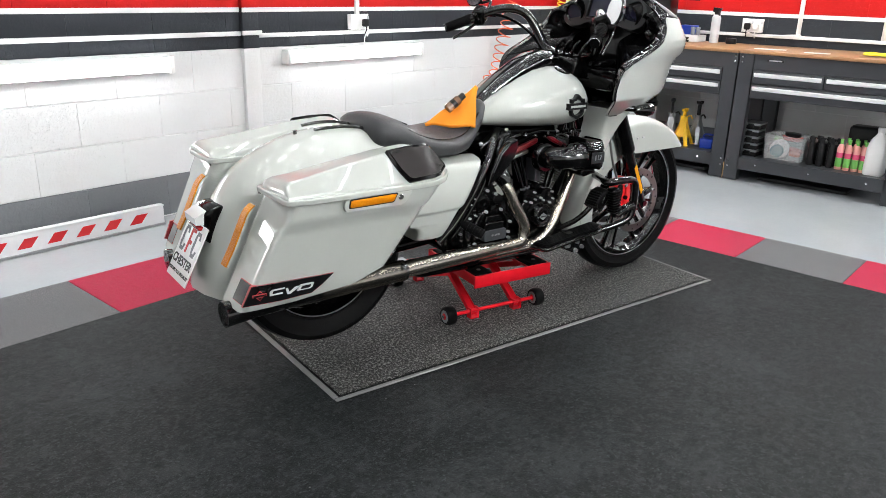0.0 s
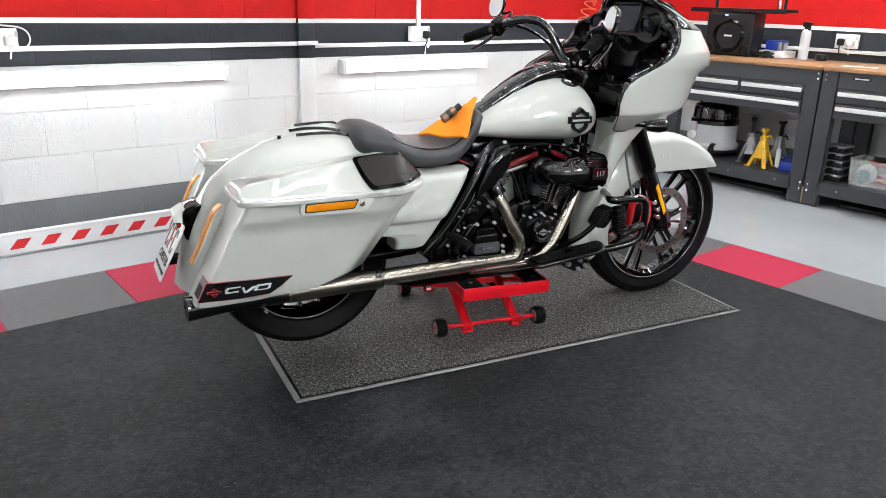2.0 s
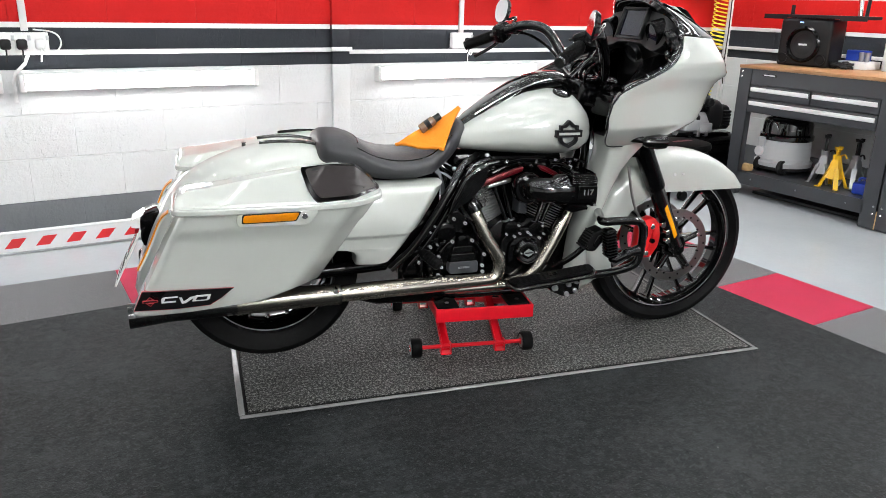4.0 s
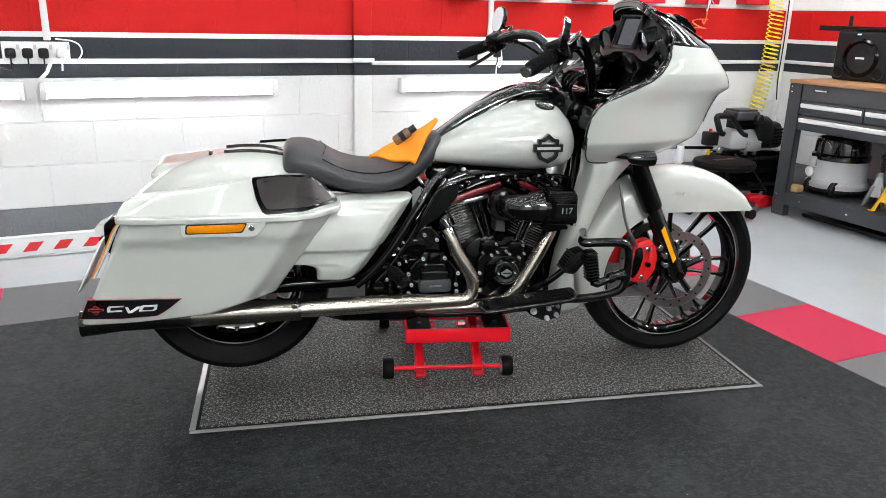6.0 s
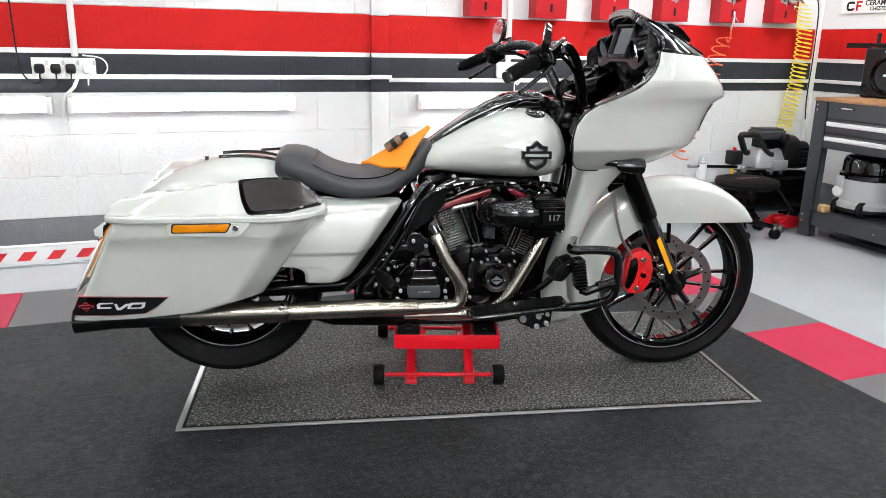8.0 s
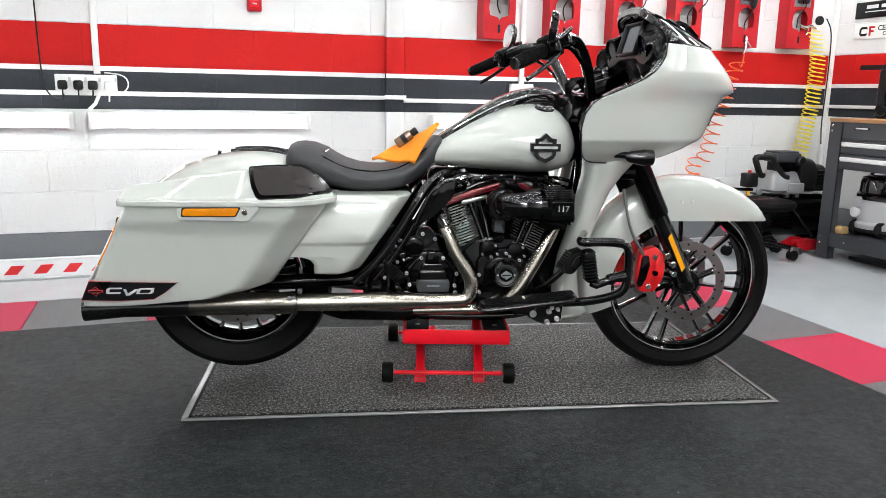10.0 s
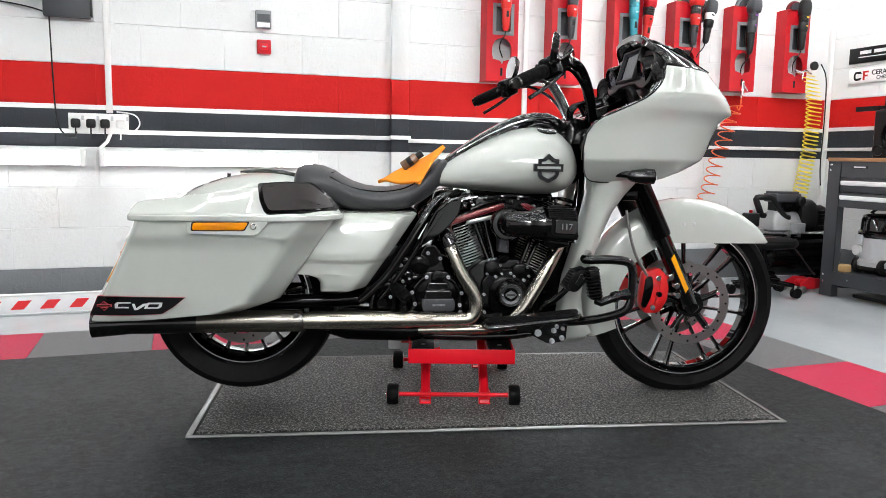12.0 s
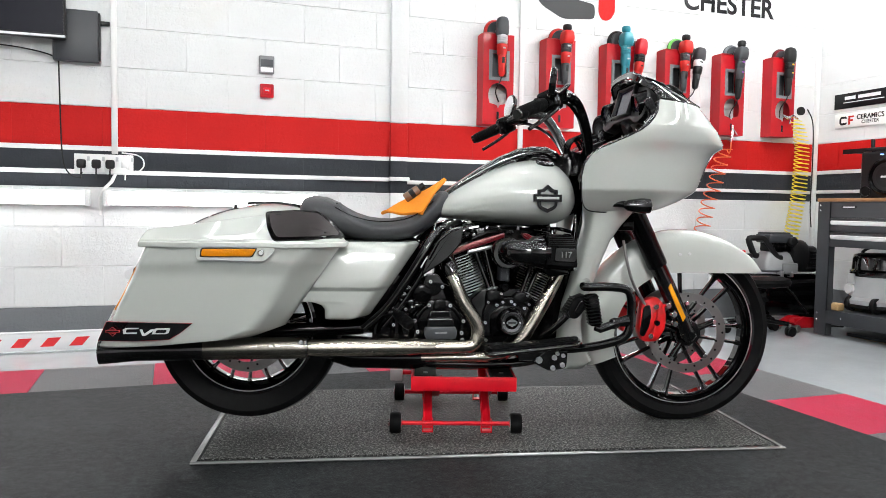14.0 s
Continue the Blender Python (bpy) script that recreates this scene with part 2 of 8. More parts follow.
M["bench_wood"] = material("oiled bench top", (0.33, 0.17, 0.075), 0.4, vary=0.16, big=5, fine=40, bump=0.05)
# unseen ceiling, kept dark to cut bounced light
M["dark_ceiling"] = material("dark unseen ceiling", (0.055, 0.056, 0.06), 0.8, vary=0.1)
M["pull"] = material("brushed aluminium", (0.86, 0.87, 0.87), 0.45, 0.15, vary=0.04)
M["trunking"] = material("white trunking", (0.74, 0.74, 0.73), 0.4, vary=0.03)
M["barrier_white"] = material("white guard board", (0.70, 0.71, 0.72), 0.3, vary=0.05, bump=0.03)
M["barrier_red"] = material("red reflective stripe", (0.62, 0.015, 0.02), 0.35, vary=0.1)
M["yellow"] = material("yellow enamel", (0.80, 0.45, 0.01), 0.35, vary=0.08)
M["blue"] = material("blue plastic", (0.012, 0.05, 0.42), 0.35, vary=0.1)
M["teal"] = material("teal tool body", (0.012, 0.20, 0.25), 0.4, vary=0.08)
M["tool_red"] = material("red tool body", (0.50, 0.018, 0.014), 0.4, spec=0.25, vary=0.08)
M["purple"] = material("purple marking", (0.20, 0.03, 0.30), 0.4)
M["pink"] = material("pink fluid", (0.72, 0.10, 0.22), 0.25, vary=0.06)
M["green"] = material("green label", (0.16, 0.50, 0.10), 0.4, vary=0.06)
M["beige"] = material("tan sponge", (0.42, 0.27, 0.12), 0.9, vary=0.12, bump=0.4)
M["silver"] = material("silver tube", (0.40, 0.41, 0.42), 0.35, 0.9, vary=0.1)
M["orange_hose"] = material("orange hose", (0.75, 0.12, 0.03), 0.35)
M["yellow_hose"] = material("yellow hose", (0.88, 0.74, 0.03), 0.35)
M["clear_box"] = clear("clear polypropylene", (0.88, 0.9, 0.9), 0.18, 0.75, 1.15)
M["frost"] = clear("frosted bottle", (0.85, 0.86, 0.88), 0.35, 0.45, 1.2)
M["hex_tube"] = glow("ceiling light tube", (0.97, 0.985, 0.985), HEX_POWER)
M["row_tube"] = glow("linear light tube", (0.97, 0.985, 0.985), ROW_POWER)
M["wall_tube"] = glow("wall light diffuser", (0.97, 0.985, 0.985), WALL_POWER)
# for the battens added behind the camera as fill
M["fill_tube"] = glow("added fill light diffuser", (0.97, 0.985, 0.985), FILL_POWER)


# ---- mesh helpers ----
def part(name, bm, mat, parent=None, label="", angle=38):
    """Links a bmesh as one mesh object under a thing or a part."""
    bmesh.ops.recalc_face_normals(bm, faces=bm.faces)
    me = bpy.data.meshes.new(name)
    bm.to_mesh(me)
    bm.free()
    me.materials.append(mat)
    me.shade_smooth()
    me.set_sharp_from_angle(angle=radians(angle))
    ob = new(name, me)
    ob.parent = parent
    if mat in (M["paint"], M["black_gloss"]) and len(me.polygons) < 4000:
        even = ob.modifiers.new("weighted normals", "WEIGHTED_NORMAL")
        even.keep_sharp = True
    if label:
        ob["label"] = label
    return ob


def thing(name, label, category, m=None, group="", kind=""):
    ob = new(name)
    ob.matrix_basis = m or Matrix.Identity(4)
    return tagged(ob, label, category, group, kind)


def moved(bm, m):
    bm.transform(m)
    return bm


def join(*bms):
    out = bmesh.new()
    for bm in bms:
        me = bpy.data.meshes.new("tmp")
        bm.to_mesh(me)
        bm.free()
        out.from_mesh(me)
        bpy.data.meshes.remove(me)
    return out


def box(sx, sy, sz, at=(0, 0, 0), bevel=0.0, seg=2):
    """A box of that size with its middle at a place."""
    bm = bmesh.new()
    bmesh.ops.create_cube(bm, size=1.0)
    bm.transform(Matrix.Diagonal((sx, sy, sz, 1)))
    if bevel:
        bmesh.ops.bevel(bm, geom=bm.edges[:], offset=min(bevel, 0.45 * min(sx, sy, sz)), segments=seg, affect="EDGES", profile=0.5)
    bm.transform(Matrix.Translation(at))
    return bm


def span(x0, x1, y0, y1, z0, z1, bevel=0.0, seg=2):
    """A box between limits."""
    return box(abs(x1 - x0), abs(y1 - y0), abs(z1 - z0), ((x0 + x1) / 2, (y0 + y1) / 2, (z0 + z1) / 2), bevel, seg)


def prism(outline, a, b, axis="y", bevel=0.0, seg=2):
    """An outline extruded along an axis from a to b; it is given in the two other axes, in order."""
    bm = bmesh.new()

    def at(u, v, w):
        return {"x": (w, u, v), "y": (u, w, v), "z": (u, v, w)}[axis]

    lo = [bm.verts.new(at(u, v, a)) for u, v in outline]
    hi = [bm.verts.new(at(u, v, b)) for u, v in outline]
    n = len(outline)
    bm.faces.new(lo)
    bm.faces.new(hi[::-1])
    for i in range(n):
        bm.faces.new((lo[i], hi[i], hi[(i + 1) % n], lo[(i + 1) % n]))
    bmesh.ops.recalc_face_normals(bm, faces=bm.faces)
    if bevel:
        bmesh.ops.bevel(bm, geom=bm.edges[:], offset=bevel, segments=seg, affect="EDGES", profile=0.5)
    return bm


def loft(rings, cap=True, closed=True):
    """Skin between rings of equal counts."""
    bm = bmesh.new()
    rows = [[bm.verts.new(p) for p in ring] for ring in rings]
    n = len(rings[0])
    for r0, r1 in zip(rows, rows[1:]):
        for i in range(n if closed else n - 1):
            j = (i + 1) % n
            bm.faces.new((r0[i], r0[j], r1[j], r1[i]))
    if cap and closed:
        bm.faces.new(rows[0])
        bm.faces.new(rows[-1][::-1])
    return bm


def solid(bm, thickness):
    """Gives an open sheet a thickness."""
    bmesh.ops.recalc_face_normals(bm, faces=bm.faces)
    bmesh.ops.solidify(bm, geom=bm.faces[:], thickness=thickness)
    return bm


def chaikin(pts, rounds=2, closed=True):
    pts = [Vector(p) for p in pts]
    for _ in range(rounds):
        out = []
        n = len(pts)
        for i in range(n if closed else n - 1):
            a, b = pts[i], pts[(i + 1) % n]
            out += [a.lerp(b, 0.25), a.lerp(b, 0.75)]
        if not closed:
            out = [pts[0]] + out + [pts[-1]]
        pts = out
    return pts


def flat(pts, rounds=2):
    """Rounds a 2D outline."""
    return [(p.x, p.y) for p in chaikin([(u, v, 0) for u, v in pts], rounds)]


def curve(pts, rounds=3):
    return chaikin(pts, rounds, closed=False)


def tube(pts, r, n=10, cap=True, flatten=1.0):
    """A round bar along points; r is a number or one number a point."""
    pts = [Vector(p) for p in pts]
    rs = r if isinstance(r, (list, tuple)) else [r] * len(pts)
    rings, up = [], None
    for i, p in enumerate(pts):
        d = (pts[min(i + 1, len(pts) - 1)] - pts[max(i - 1, 0)]).normalized()
        if up is None:
            up = d.orthogonal().normalized()
        up = (up - d * up.dot(d)).normalized()
        side = d.cross(up)
        rings.append([p + rs[i] * (math.cos(a) * up + flatten * math.sin(a) * side) for a in (2 * math.pi * k / n for k in range(n))])
    return loft(rings, cap)


def lathe(profile, axis="y", at=(0, 0, 0), n=48, cap=True):
    """Turns a profile of (radius, along) about an axis."""
    rings = []
    for r, s in profile:
        ring = []
        for k in range(n):
            c, d = r * math.cos(2 * math.pi * k / n), r * math.sin(2 * math.pi * k / n)
            ring.append({"x": (s, c, d), "y": (c, s, d), "z": (c, d, s)}[axis])
        rings.append(ring)
    bm = loft(rings, cap)
    bm.transform(Matrix.Translation(at))
    return bm


def disc(r, a, b, axis="y", at=(0, 0, 0), n=32, bevel=0.0):
    """A short cylinder from a to b, with eased rims."""
    e = min(bevel, abs(b - a) * 0.45) * (1 if b > a else -1)
    prof = [(r - abs(e), a), (r, a + e), (r, b - e), (r - abs(e), b)] if e else [(r, a), (r, b)]
    return lathe(prof, axis, at, n)


def between(p, q, r, n=12):
    return tube([p, q], r, n)


def ring(r_out, r_in, a, b, axis="y", at=(0, 0, 0), n=48):
    return lathe([(r_in, a), (r_out, a), (r_out, b), (r_in, b), (r_in, a)], axis, at, n, cap=False)


def letters(name, text, size, mat, parent, m, depth=0.001, label=""):
    cu = bpy.data.curves.new("letters", "FONT")
    cu.body, cu.size, cu.extrude, cu.align_x, cu.align_y = text, size, depth, "CENTER", "CENTER"
    cu.offset = size * 0.018
    tmp = new("letters_tmp", cu)
    me = bpy.data.meshes.new_from_object(tmp.evaluated_get(bpy.context.evaluated_depsgraph_get()))
    bpy.data.objects.remove(tmp)
    me.materials.clear()
    me.materials.append(mat)
    ob = new(name, me)
    ob.parent, ob.matrix_basis = parent, m
    if label:
        ob["label"] = label
    return ob


def mirror(bm, s):
    if s > 0:
        bm.transform(Matrix.Diagonal((1, -1, 1, 1)))
    return bm


def fillet(pts, r, n=3):
    """Rounds every corner of a closed outline by about r, n points a corner."""
    out, k = [], len(pts)
    for i in range(k):
        a, b, c = Vector(pts[i - 1]), Vector(pts[i]), Vector(pts[(i + 1) % k])
        u, v = a - b, c - b
        d = min(r, 0.45 * u.length, 0.45 * v.length)
        p, q = b + u.normalized() * d, b + v.normalized() * d
        for j in range(n):
            f = j / (n - 1)
            out.append(p * (1 - f) ** 2 + b * 2 * f * (1 - f) + q * f * f)
    return out


def eased(pts, r, n=3):
    return [(v.x, v.y) for v in fillet([(x, y, 0) for x, y in pts], r, n)]


# ---- the room ----
WALL_Y, WALL_X, LEFT_X, NEAR_Y, TOP = 4.064, 6.27, -3.6, -3.9, 2.85
COURSE, BLOCK = 0.225, 0.45


def structure(name, bm, mat, label, category, angle=38):
    return tagged(part(name, bm, mat, None, "", angle), label, category, "", "structure")


wall_back = structure("wall_back", span(LEFT_X, WALL_X + 0.2, WALL_Y + 0.006, WALL_Y + 0.2, -0.1, TOP), M["mortar"],
                      "white painted blockwork wall with red, charcoal and grey bands", "wall")
wall_right = structure("wall_right", span(WALL_X + 0.006, WALL_X + 0.2, NEAR_Y, WALL_Y + 0.006, -0.1, TOP), M["mortar"],
                       "painted blockwork side wall with red and charcoal bands", "wall")
# unseen walls and ceiling, placed to close the room and give reflections
wall_left = structure("wall_left", span(LEFT_X - 0.2, LEFT_X, NEAR_Y, WALL_Y + 0.2, -0.1, TOP), M["plaster"],
                      "plain white unseen wall closing the workshop", "wall")
wall_near = structure("wall_near", span(LEFT_X, WALL_X + 0.2, NEAR_Y - 0.2, NEAR_Y, -0.1, TOP), M["near_wall_grey"],
                      "plain grey unseen wall behind the camera", "wall")
ceiling = structure("ceiling", span(LEFT_X - 0.2, WALL_X + 0.2, NEAR_Y - 0.2, WALL_Y + 0.2, TOP, TOP + 0.1), M["dark_ceiling"],
                    "plain dark unseen ceiling over the workshop", "ceiling")
floor = structure("floor", span(LEFT_X - 0.2, WALL_X + 0.2, NEAR_Y - 0.2, WALL_Y + 0.2, -0.1, -0.008), M["floor_paint"],
                  "light grey glossy painted concrete floor", "floor")
structure("carpet", span(LEFT_X + 0.02, 3.865, NEAR_Y + 0.02, 2.955, -0.008, 0.0), M["black_carpet"],
                         "black felt carpet on the workshop floor", "carpet")

# painted joints of the coloured courses
for mat, z0 in (("grey_block", 0.0), ("dark_block", 4 * COURSE), ("red_block", 5 * COURSE)):
    for wall, bm in ((wall_back, span(LEFT_X, WALL_X, WALL_Y + 0.0025, WALL_Y + 0.0058, z0, z0 + COURSE)), (wall_right, span(WALL_X + 0.0025, WALL_X + 0.0058, NEAR_Y, WALL_Y, z0, z0 + COURSE))):
        part("painted_joint", bm, M[mat], wall)

# boxed pilaster in the back wall
structure("trim", join(span(2.777, 2.888, WALL_Y - 0.030, WALL_Y + 0.004, 0.225, 0.90, 0.003),
                       span(2.777, 2.888, WALL_Y - 0.030, WALL_Y + 0.004, 1.345, TOP, 0.003)), M["white_block"],
          "white painted steel pilaster cover on the wall", "pilaster")
structure("trim", span(2.777, 2.888, WALL_Y - 0.030, WALL_Y + 0.004, 0.90, 1.103, 0.003), M["dark_block"],
          "charcoal painted stretch of the pilaster cover", "pilaster")
structure("trim", span(2.777, 2.888, WALL_Y - 0.030, WALL_Y + 0.004, 1.130, 1.340, 0.003), M["red_block"],
          "red painted stretch of the pilaster cover", "pilaster")
structure("trim", span(2.777, 2.888, WALL_Y - 0.030, WALL_Y + 0.004, 0.0, 0.225, 0.003), M["grey_block"],
          "grey painted foot of the pilaster cover", "pilaster")

# thin white lines between the bands
for x0, x1 in ((LEFT_X, 2.775), (2.890, WALL_X)):
    structure("trim", span(x0, x1, WALL_Y - 0.004, WALL_Y + 0.004, 1.104, 1.130), M["trunking"], "thin white painted line under the red band", "line")
structure("trim", span(2.776, 2.889, WALL_Y - 0.033, WALL_Y - 0.029, 1.104, 1.130), M["trunking"], "thin white painted line under the red band", "line")
structure("trim", span(WALL_X - 0.004, WALL_X + 0.004, NEAR_Y, WALL_Y - 0.005, 1.112, 1.140), M["trunking"], "thin white painted line under the red band", "line")


def trunking(x0, x1, y0, y1, z0, z1, label="white plastic mini trunking on the wall"):
    return structure("trim", span(x0, x1, y0, y1, z0, z1, 0.003), M["trunking"], label, "trunking")


trunking(LEFT_X, 2.775, WALL_Y - 0.016, WALL_Y, 0.972, 0.997)
trunking(2.765, 2.900, WALL_Y - 0.046, WALL_Y - 0.030, 0.976, 1.001)
trunking(2.890, 6.255, WALL_Y - 0.016, WALL_Y, 0.958, 0.983)
trunking(1.147, 1.180, WALL_Y - 0.018, WALL_Y, 1.088, TOP)
trunking(3.672, 3.705, WALL_Y - 0.018, WALL_Y, 1.085, TOP)
trunking(6.235, 6.268, WALL_Y - 0.03, WALL_Y, 0.0, TOP, "white corner trunking running up the wall")
trunking(WALL_X - 0.016, WALL_X, -1.5, WALL_Y - 0.03, 0.962, 0.987)
trunking(WALL_X - 0.016, WALL_X, 2.015, 2.045, 0.988, TOP)
trunking(WALL_X - 0.016, WALL_X, 1.44, 1.47, 0.988, TOP)


# ---- wall battens, lit ----
def batten(x0, x1, z, y=WALL_Y, mat="wall_tube"):
    b = thing("wall_light", "white lit tube light batten on the blockwork, or added behind the camera", "light", pose(x0, y, z), "wall lights")
    n = x1 - x0
    part("diffuser", moved(prism(flat([(-0.036, -0.040), (-0.058, -0.02), (-0.062, 0.0), (-0.058, 0.02), (-0.036, 0.040)], 2), 0.03, n - 0.03, "x"),
                           Matrix.Identity(4)), M[mat], b, "glowing white diffuser")
    part("backplate", span(0.01, n - 0.01, -0.034, 0.0, -0.042, 0.042, 0.004), M["white_plastic"], b)
    for a in (0.0, n - 0.03):
        part("end_cap", span(a, a + 0.03, -0.066, 0.0, -0.046, 0.046, 0.008), M["white_plastic"], b)
    return b


batten(1.105, 2.31, 0.838)
batten(-0.20, 1.035, 0.838)
batten(3.065, 4.29, 0.838)
batten(-1.50, -0.28, 0.838)
# weaker copies on the wall behind the camera, added as sideways fill light
for x0 in (0.3, 1.65, 3.0, 4.35):
    far = batten(x0, x0 + 1.22, 0.838, mat="fill_tube")
    far.matrix_basis = pose(x0 + 1.22, NEAR_Y, 0.838, 0, 0, 180)

# ---- ceiling lights: a honeycomb of tubes over the bay and rows behind ----
hex_light = thing("hexagon_light", "honeycomb of white light tubes under the ceiling", "light", pose(0, 0, TOP - 0.06))
EDGE = 0.46
hex_mesh = None
done = set()
for row in range(-4, 5):
    for col in range(-5, 7):
        cx, cy = 2.35 + col * EDGE * 1.5, 1.25 + (row + (col % 2) / 2) * EDGE * math.sqrt(3)
        if not (-0.6 < cx < 4.6 and -1.3 < cy < 3.4):
            continue
        for k in range(6):
            a0, a1 = math.radians(60 * k), math.radians(60 * k + 60)
            mx, my = cx + EDGE * 0.5 * (math.cos(a0) + math.cos(a1)), cy + EDGE * 0.5 * (math.sin(a0) + math.sin(a1))
            key = (round(mx, 2), round(my, 2))
            if key in done:
                continue
            done.add(key)
            if hex_mesh is None:
                first = part("tube", box(EDGE - 0.035, 0.025, 0.014, (0, 0, 0), 0.004, 1), M["hex_tube"], hex_light)
                hex_mesh = first.data
            else:
                first = new("tube", hex_mesh)
                first.parent = hex_light
            first.matrix_basis = pose(mx, my, 0, 0, 0, math.degrees((a0 + a1) / 2) + 90)
for k in range(8):
    row_light = thing("ceiling_light", "unseen long white tube light on the ceiling", "light", pose(1.15 + 0.04 * k, -1.55 - 0.29 * k, TOP - 0.04, 0, 0, 90), "ceiling tube lights")
    part("tube", span(-0.02, 0.02, -0.75, 0.75, -0.02, 0.02, 0.006), M["row_tube"], row_light)
    part("holder", span(-0.035, 0.035, -0.78, 0.78, 0.02, 0.04), M["white_plastic"], row_light)
# extra unseen tubes, added to brighten the benches and the compressor corner
for x, y in ((4.9, 2.9), (5.65, 2.9), (5.65, 1.3), (4.95, 1.3), (4.95, 0.1)):
    row_light = thing("ceiling_light", "unseen long white tube light on the ceiling", "light", pose(x, y, TOP - 0.04), "ceiling tube lights")
    part("tube", span(-0.02, 0.02, -0.75, 0.75, -0.02, 0.02, 0.006), M["row_tube"], row_light)
    part("holder", span(-0.035, 0.035, -0.78, 0.78, 0.02, 0.04), M["white_plastic"], row_light)


# ---- the motorcycle; x ahead from the rear axle, y to its left, z up ----
BIKE = pose(1.737, 2.165, 0, 0, 0, -13.06)
bike = thing("motorcycle", "pale grey touring motorcycle with hard panniers, on a red jack", "motorcycle", BIKE)
AX, RF, AZ, RR = 1.614, 0.352, 0.372, 0.325


def tyre_bm(r, half, rim):
    prof = [(rim, -half * 0.72), (rim + 0.02, -half * 0.88), (r - 0.035, -half), (r - 0.014, -half * 0.86), (r - 0.003, -half * 0.45), (r, 0)]
    prof += [(a, -b) for a, b in prof[-2::-1]]
    prof += [(rim, -half * 0.72)]
    return lathe(prof, "y", n=72, cap=False)


def wheel(name, x, z, r, half, rim, spokes, label):
    w = new(name)
    w.parent, w.matrix_basis = bike, pose(x, 0, z)
    w["label"] = label
    part("tyre", tyre_bm(r, half, rim), M["tyre"], w)
    hw = half * 0.72
    part("rim", lathe([(rim, -hw), (rim + 0.004, -hw - 0.004), (rim - 0.012, -hw - 0.006), (rim - 0.02, -hw + 0.012), (rim - 0.034, -hw * 0.4),
                       (rim - 0.034, hw * 0.4), (rim - 0.02, hw - 0.012), (rim - 0.012, hw + 0.006), (rim + 0.004, hw + 0.004), (rim, hw), (rim, -hw)],
                      "y", n=72, cap=False), M["black_gloss"], w)
    part("rim_edge", join(ring(rim - 0.008, rim - 0.011, -hw - 0.0075, -hw - 0.005, n=72), ring(rim - 0.008, rim - 0.011, hw + 0.005, hw + 0.0075, n=72)),
         M["cut_alloy"], w, "bright machined rim edge")
    part("hub", lathe([(0.0, -0.07), (0.028, -0.07), (0.032, -0.05), (0.052, -0.045), (0.052, 0.045), (0.032, 0.05), (0.028, 0.07), (0.0, 0.07)], "y", n=32),
         M["black_gloss"], w)
    for k in range(spokes):
        for d in (-1, 1):
            a = math.radians(90 + 8 + 360 / spokes * k)
            u, v = Vector((math.cos(a), 0, math.sin(a))), Vector((-math.sin(a), 0, math.cos(a)))
            p0, p1 = u * 0.045 + v * d * 0.017, u * (rim - 0.03) + v * d * 0.034
            rings = []
            for f, wd, th in ((0, 0.008, 0.020), (0.5, 0.0055, 0.014), (0.9, 0.0065, 0.016), (1.0, 0.011, 0.024)):
                c = p0.lerp(p1, f)
                rings.append([c + v * a_ + Vector((0, b_, 0)) for a_, b_ in
                              ((-wd, -th * 0.5), (-wd * 0.4, -th), (wd * 0.4, -th), (wd, -th * 0.5), (wd, th * 0.5), (wd * 0.4, th), (-wd * 0.4, th), (-wd, th * 0.5))])
            part("spoke", loft(rings), M["black_gloss"], w)
    return w


def brake_disc(parent, y, r):
    holes = 24
    bm = ring(r, r - 0.034, y - 0.0025, y + 0.0025, n=72)
    d = part("brake_disc", bm, M["disc_steel"], parent, "drilled steel brake disc")
    dots = []
    for k in range(holes):
        a = 2 * math.pi * k / holes
        rr = r - (0.012, 0.022, 0.032)[k % 3]
        dots.append(disc(0.0042, y - 0.0034, y + 0.0034, "y", (rr * math.cos(a), 0, rr * math.sin(a)), 10))
    for dot in dots:
        part("drill_hole", dot, M["badge_black"], d)
    arms = []
    for k in range(5):
        a = 2 * math.pi * (k + 0.3) / 5
        arms.append(between((0.03 * math.cos(a), y, 0.03 * math.sin(a)), ((r - 0.036) * math.cos(a), y, (r - 0.036) * math.sin(a)), 0.012, 10))
    arms.append(disc(0.050, y - 0.012, y + 0.012, "y", (0, 0, 0), 28, 0.004))
    part("disc_carrier", join(*arms), M["black_gloss"], parent)
    for k in range(5):
        a = 2 * math.pi * (k + 0.3) / 5
        part("bolt", disc(0.009, y - 0.012, y + 0.012, "y", ((r - 0.040) * math.cos(a), 0, (r - 0.040) * math.sin(a)), 12, 0.002), M["chrome"], parent)


front_wheel = wheel("front_wheel", AX, RF, RF, 0.060, 0.284, 7, "black twin-spoke front wheel with a low tyre")
brake_disc(front_wheel, -0.082, 0.152)
brake_disc(front_wheel, 0.082, 0.152)
rear_wheel = wheel("rear_wheel", 0.0, AZ, RR, 0.090, 0.232, 9, "black spoked rear wheel with a wide tyre")
brake_disc(rear_wheel, -0.10, 0.146)
part("pulley", ring(0.13, 0.10, 0.10, 0.13, n=48), M["black_satin"], rear_wheel)


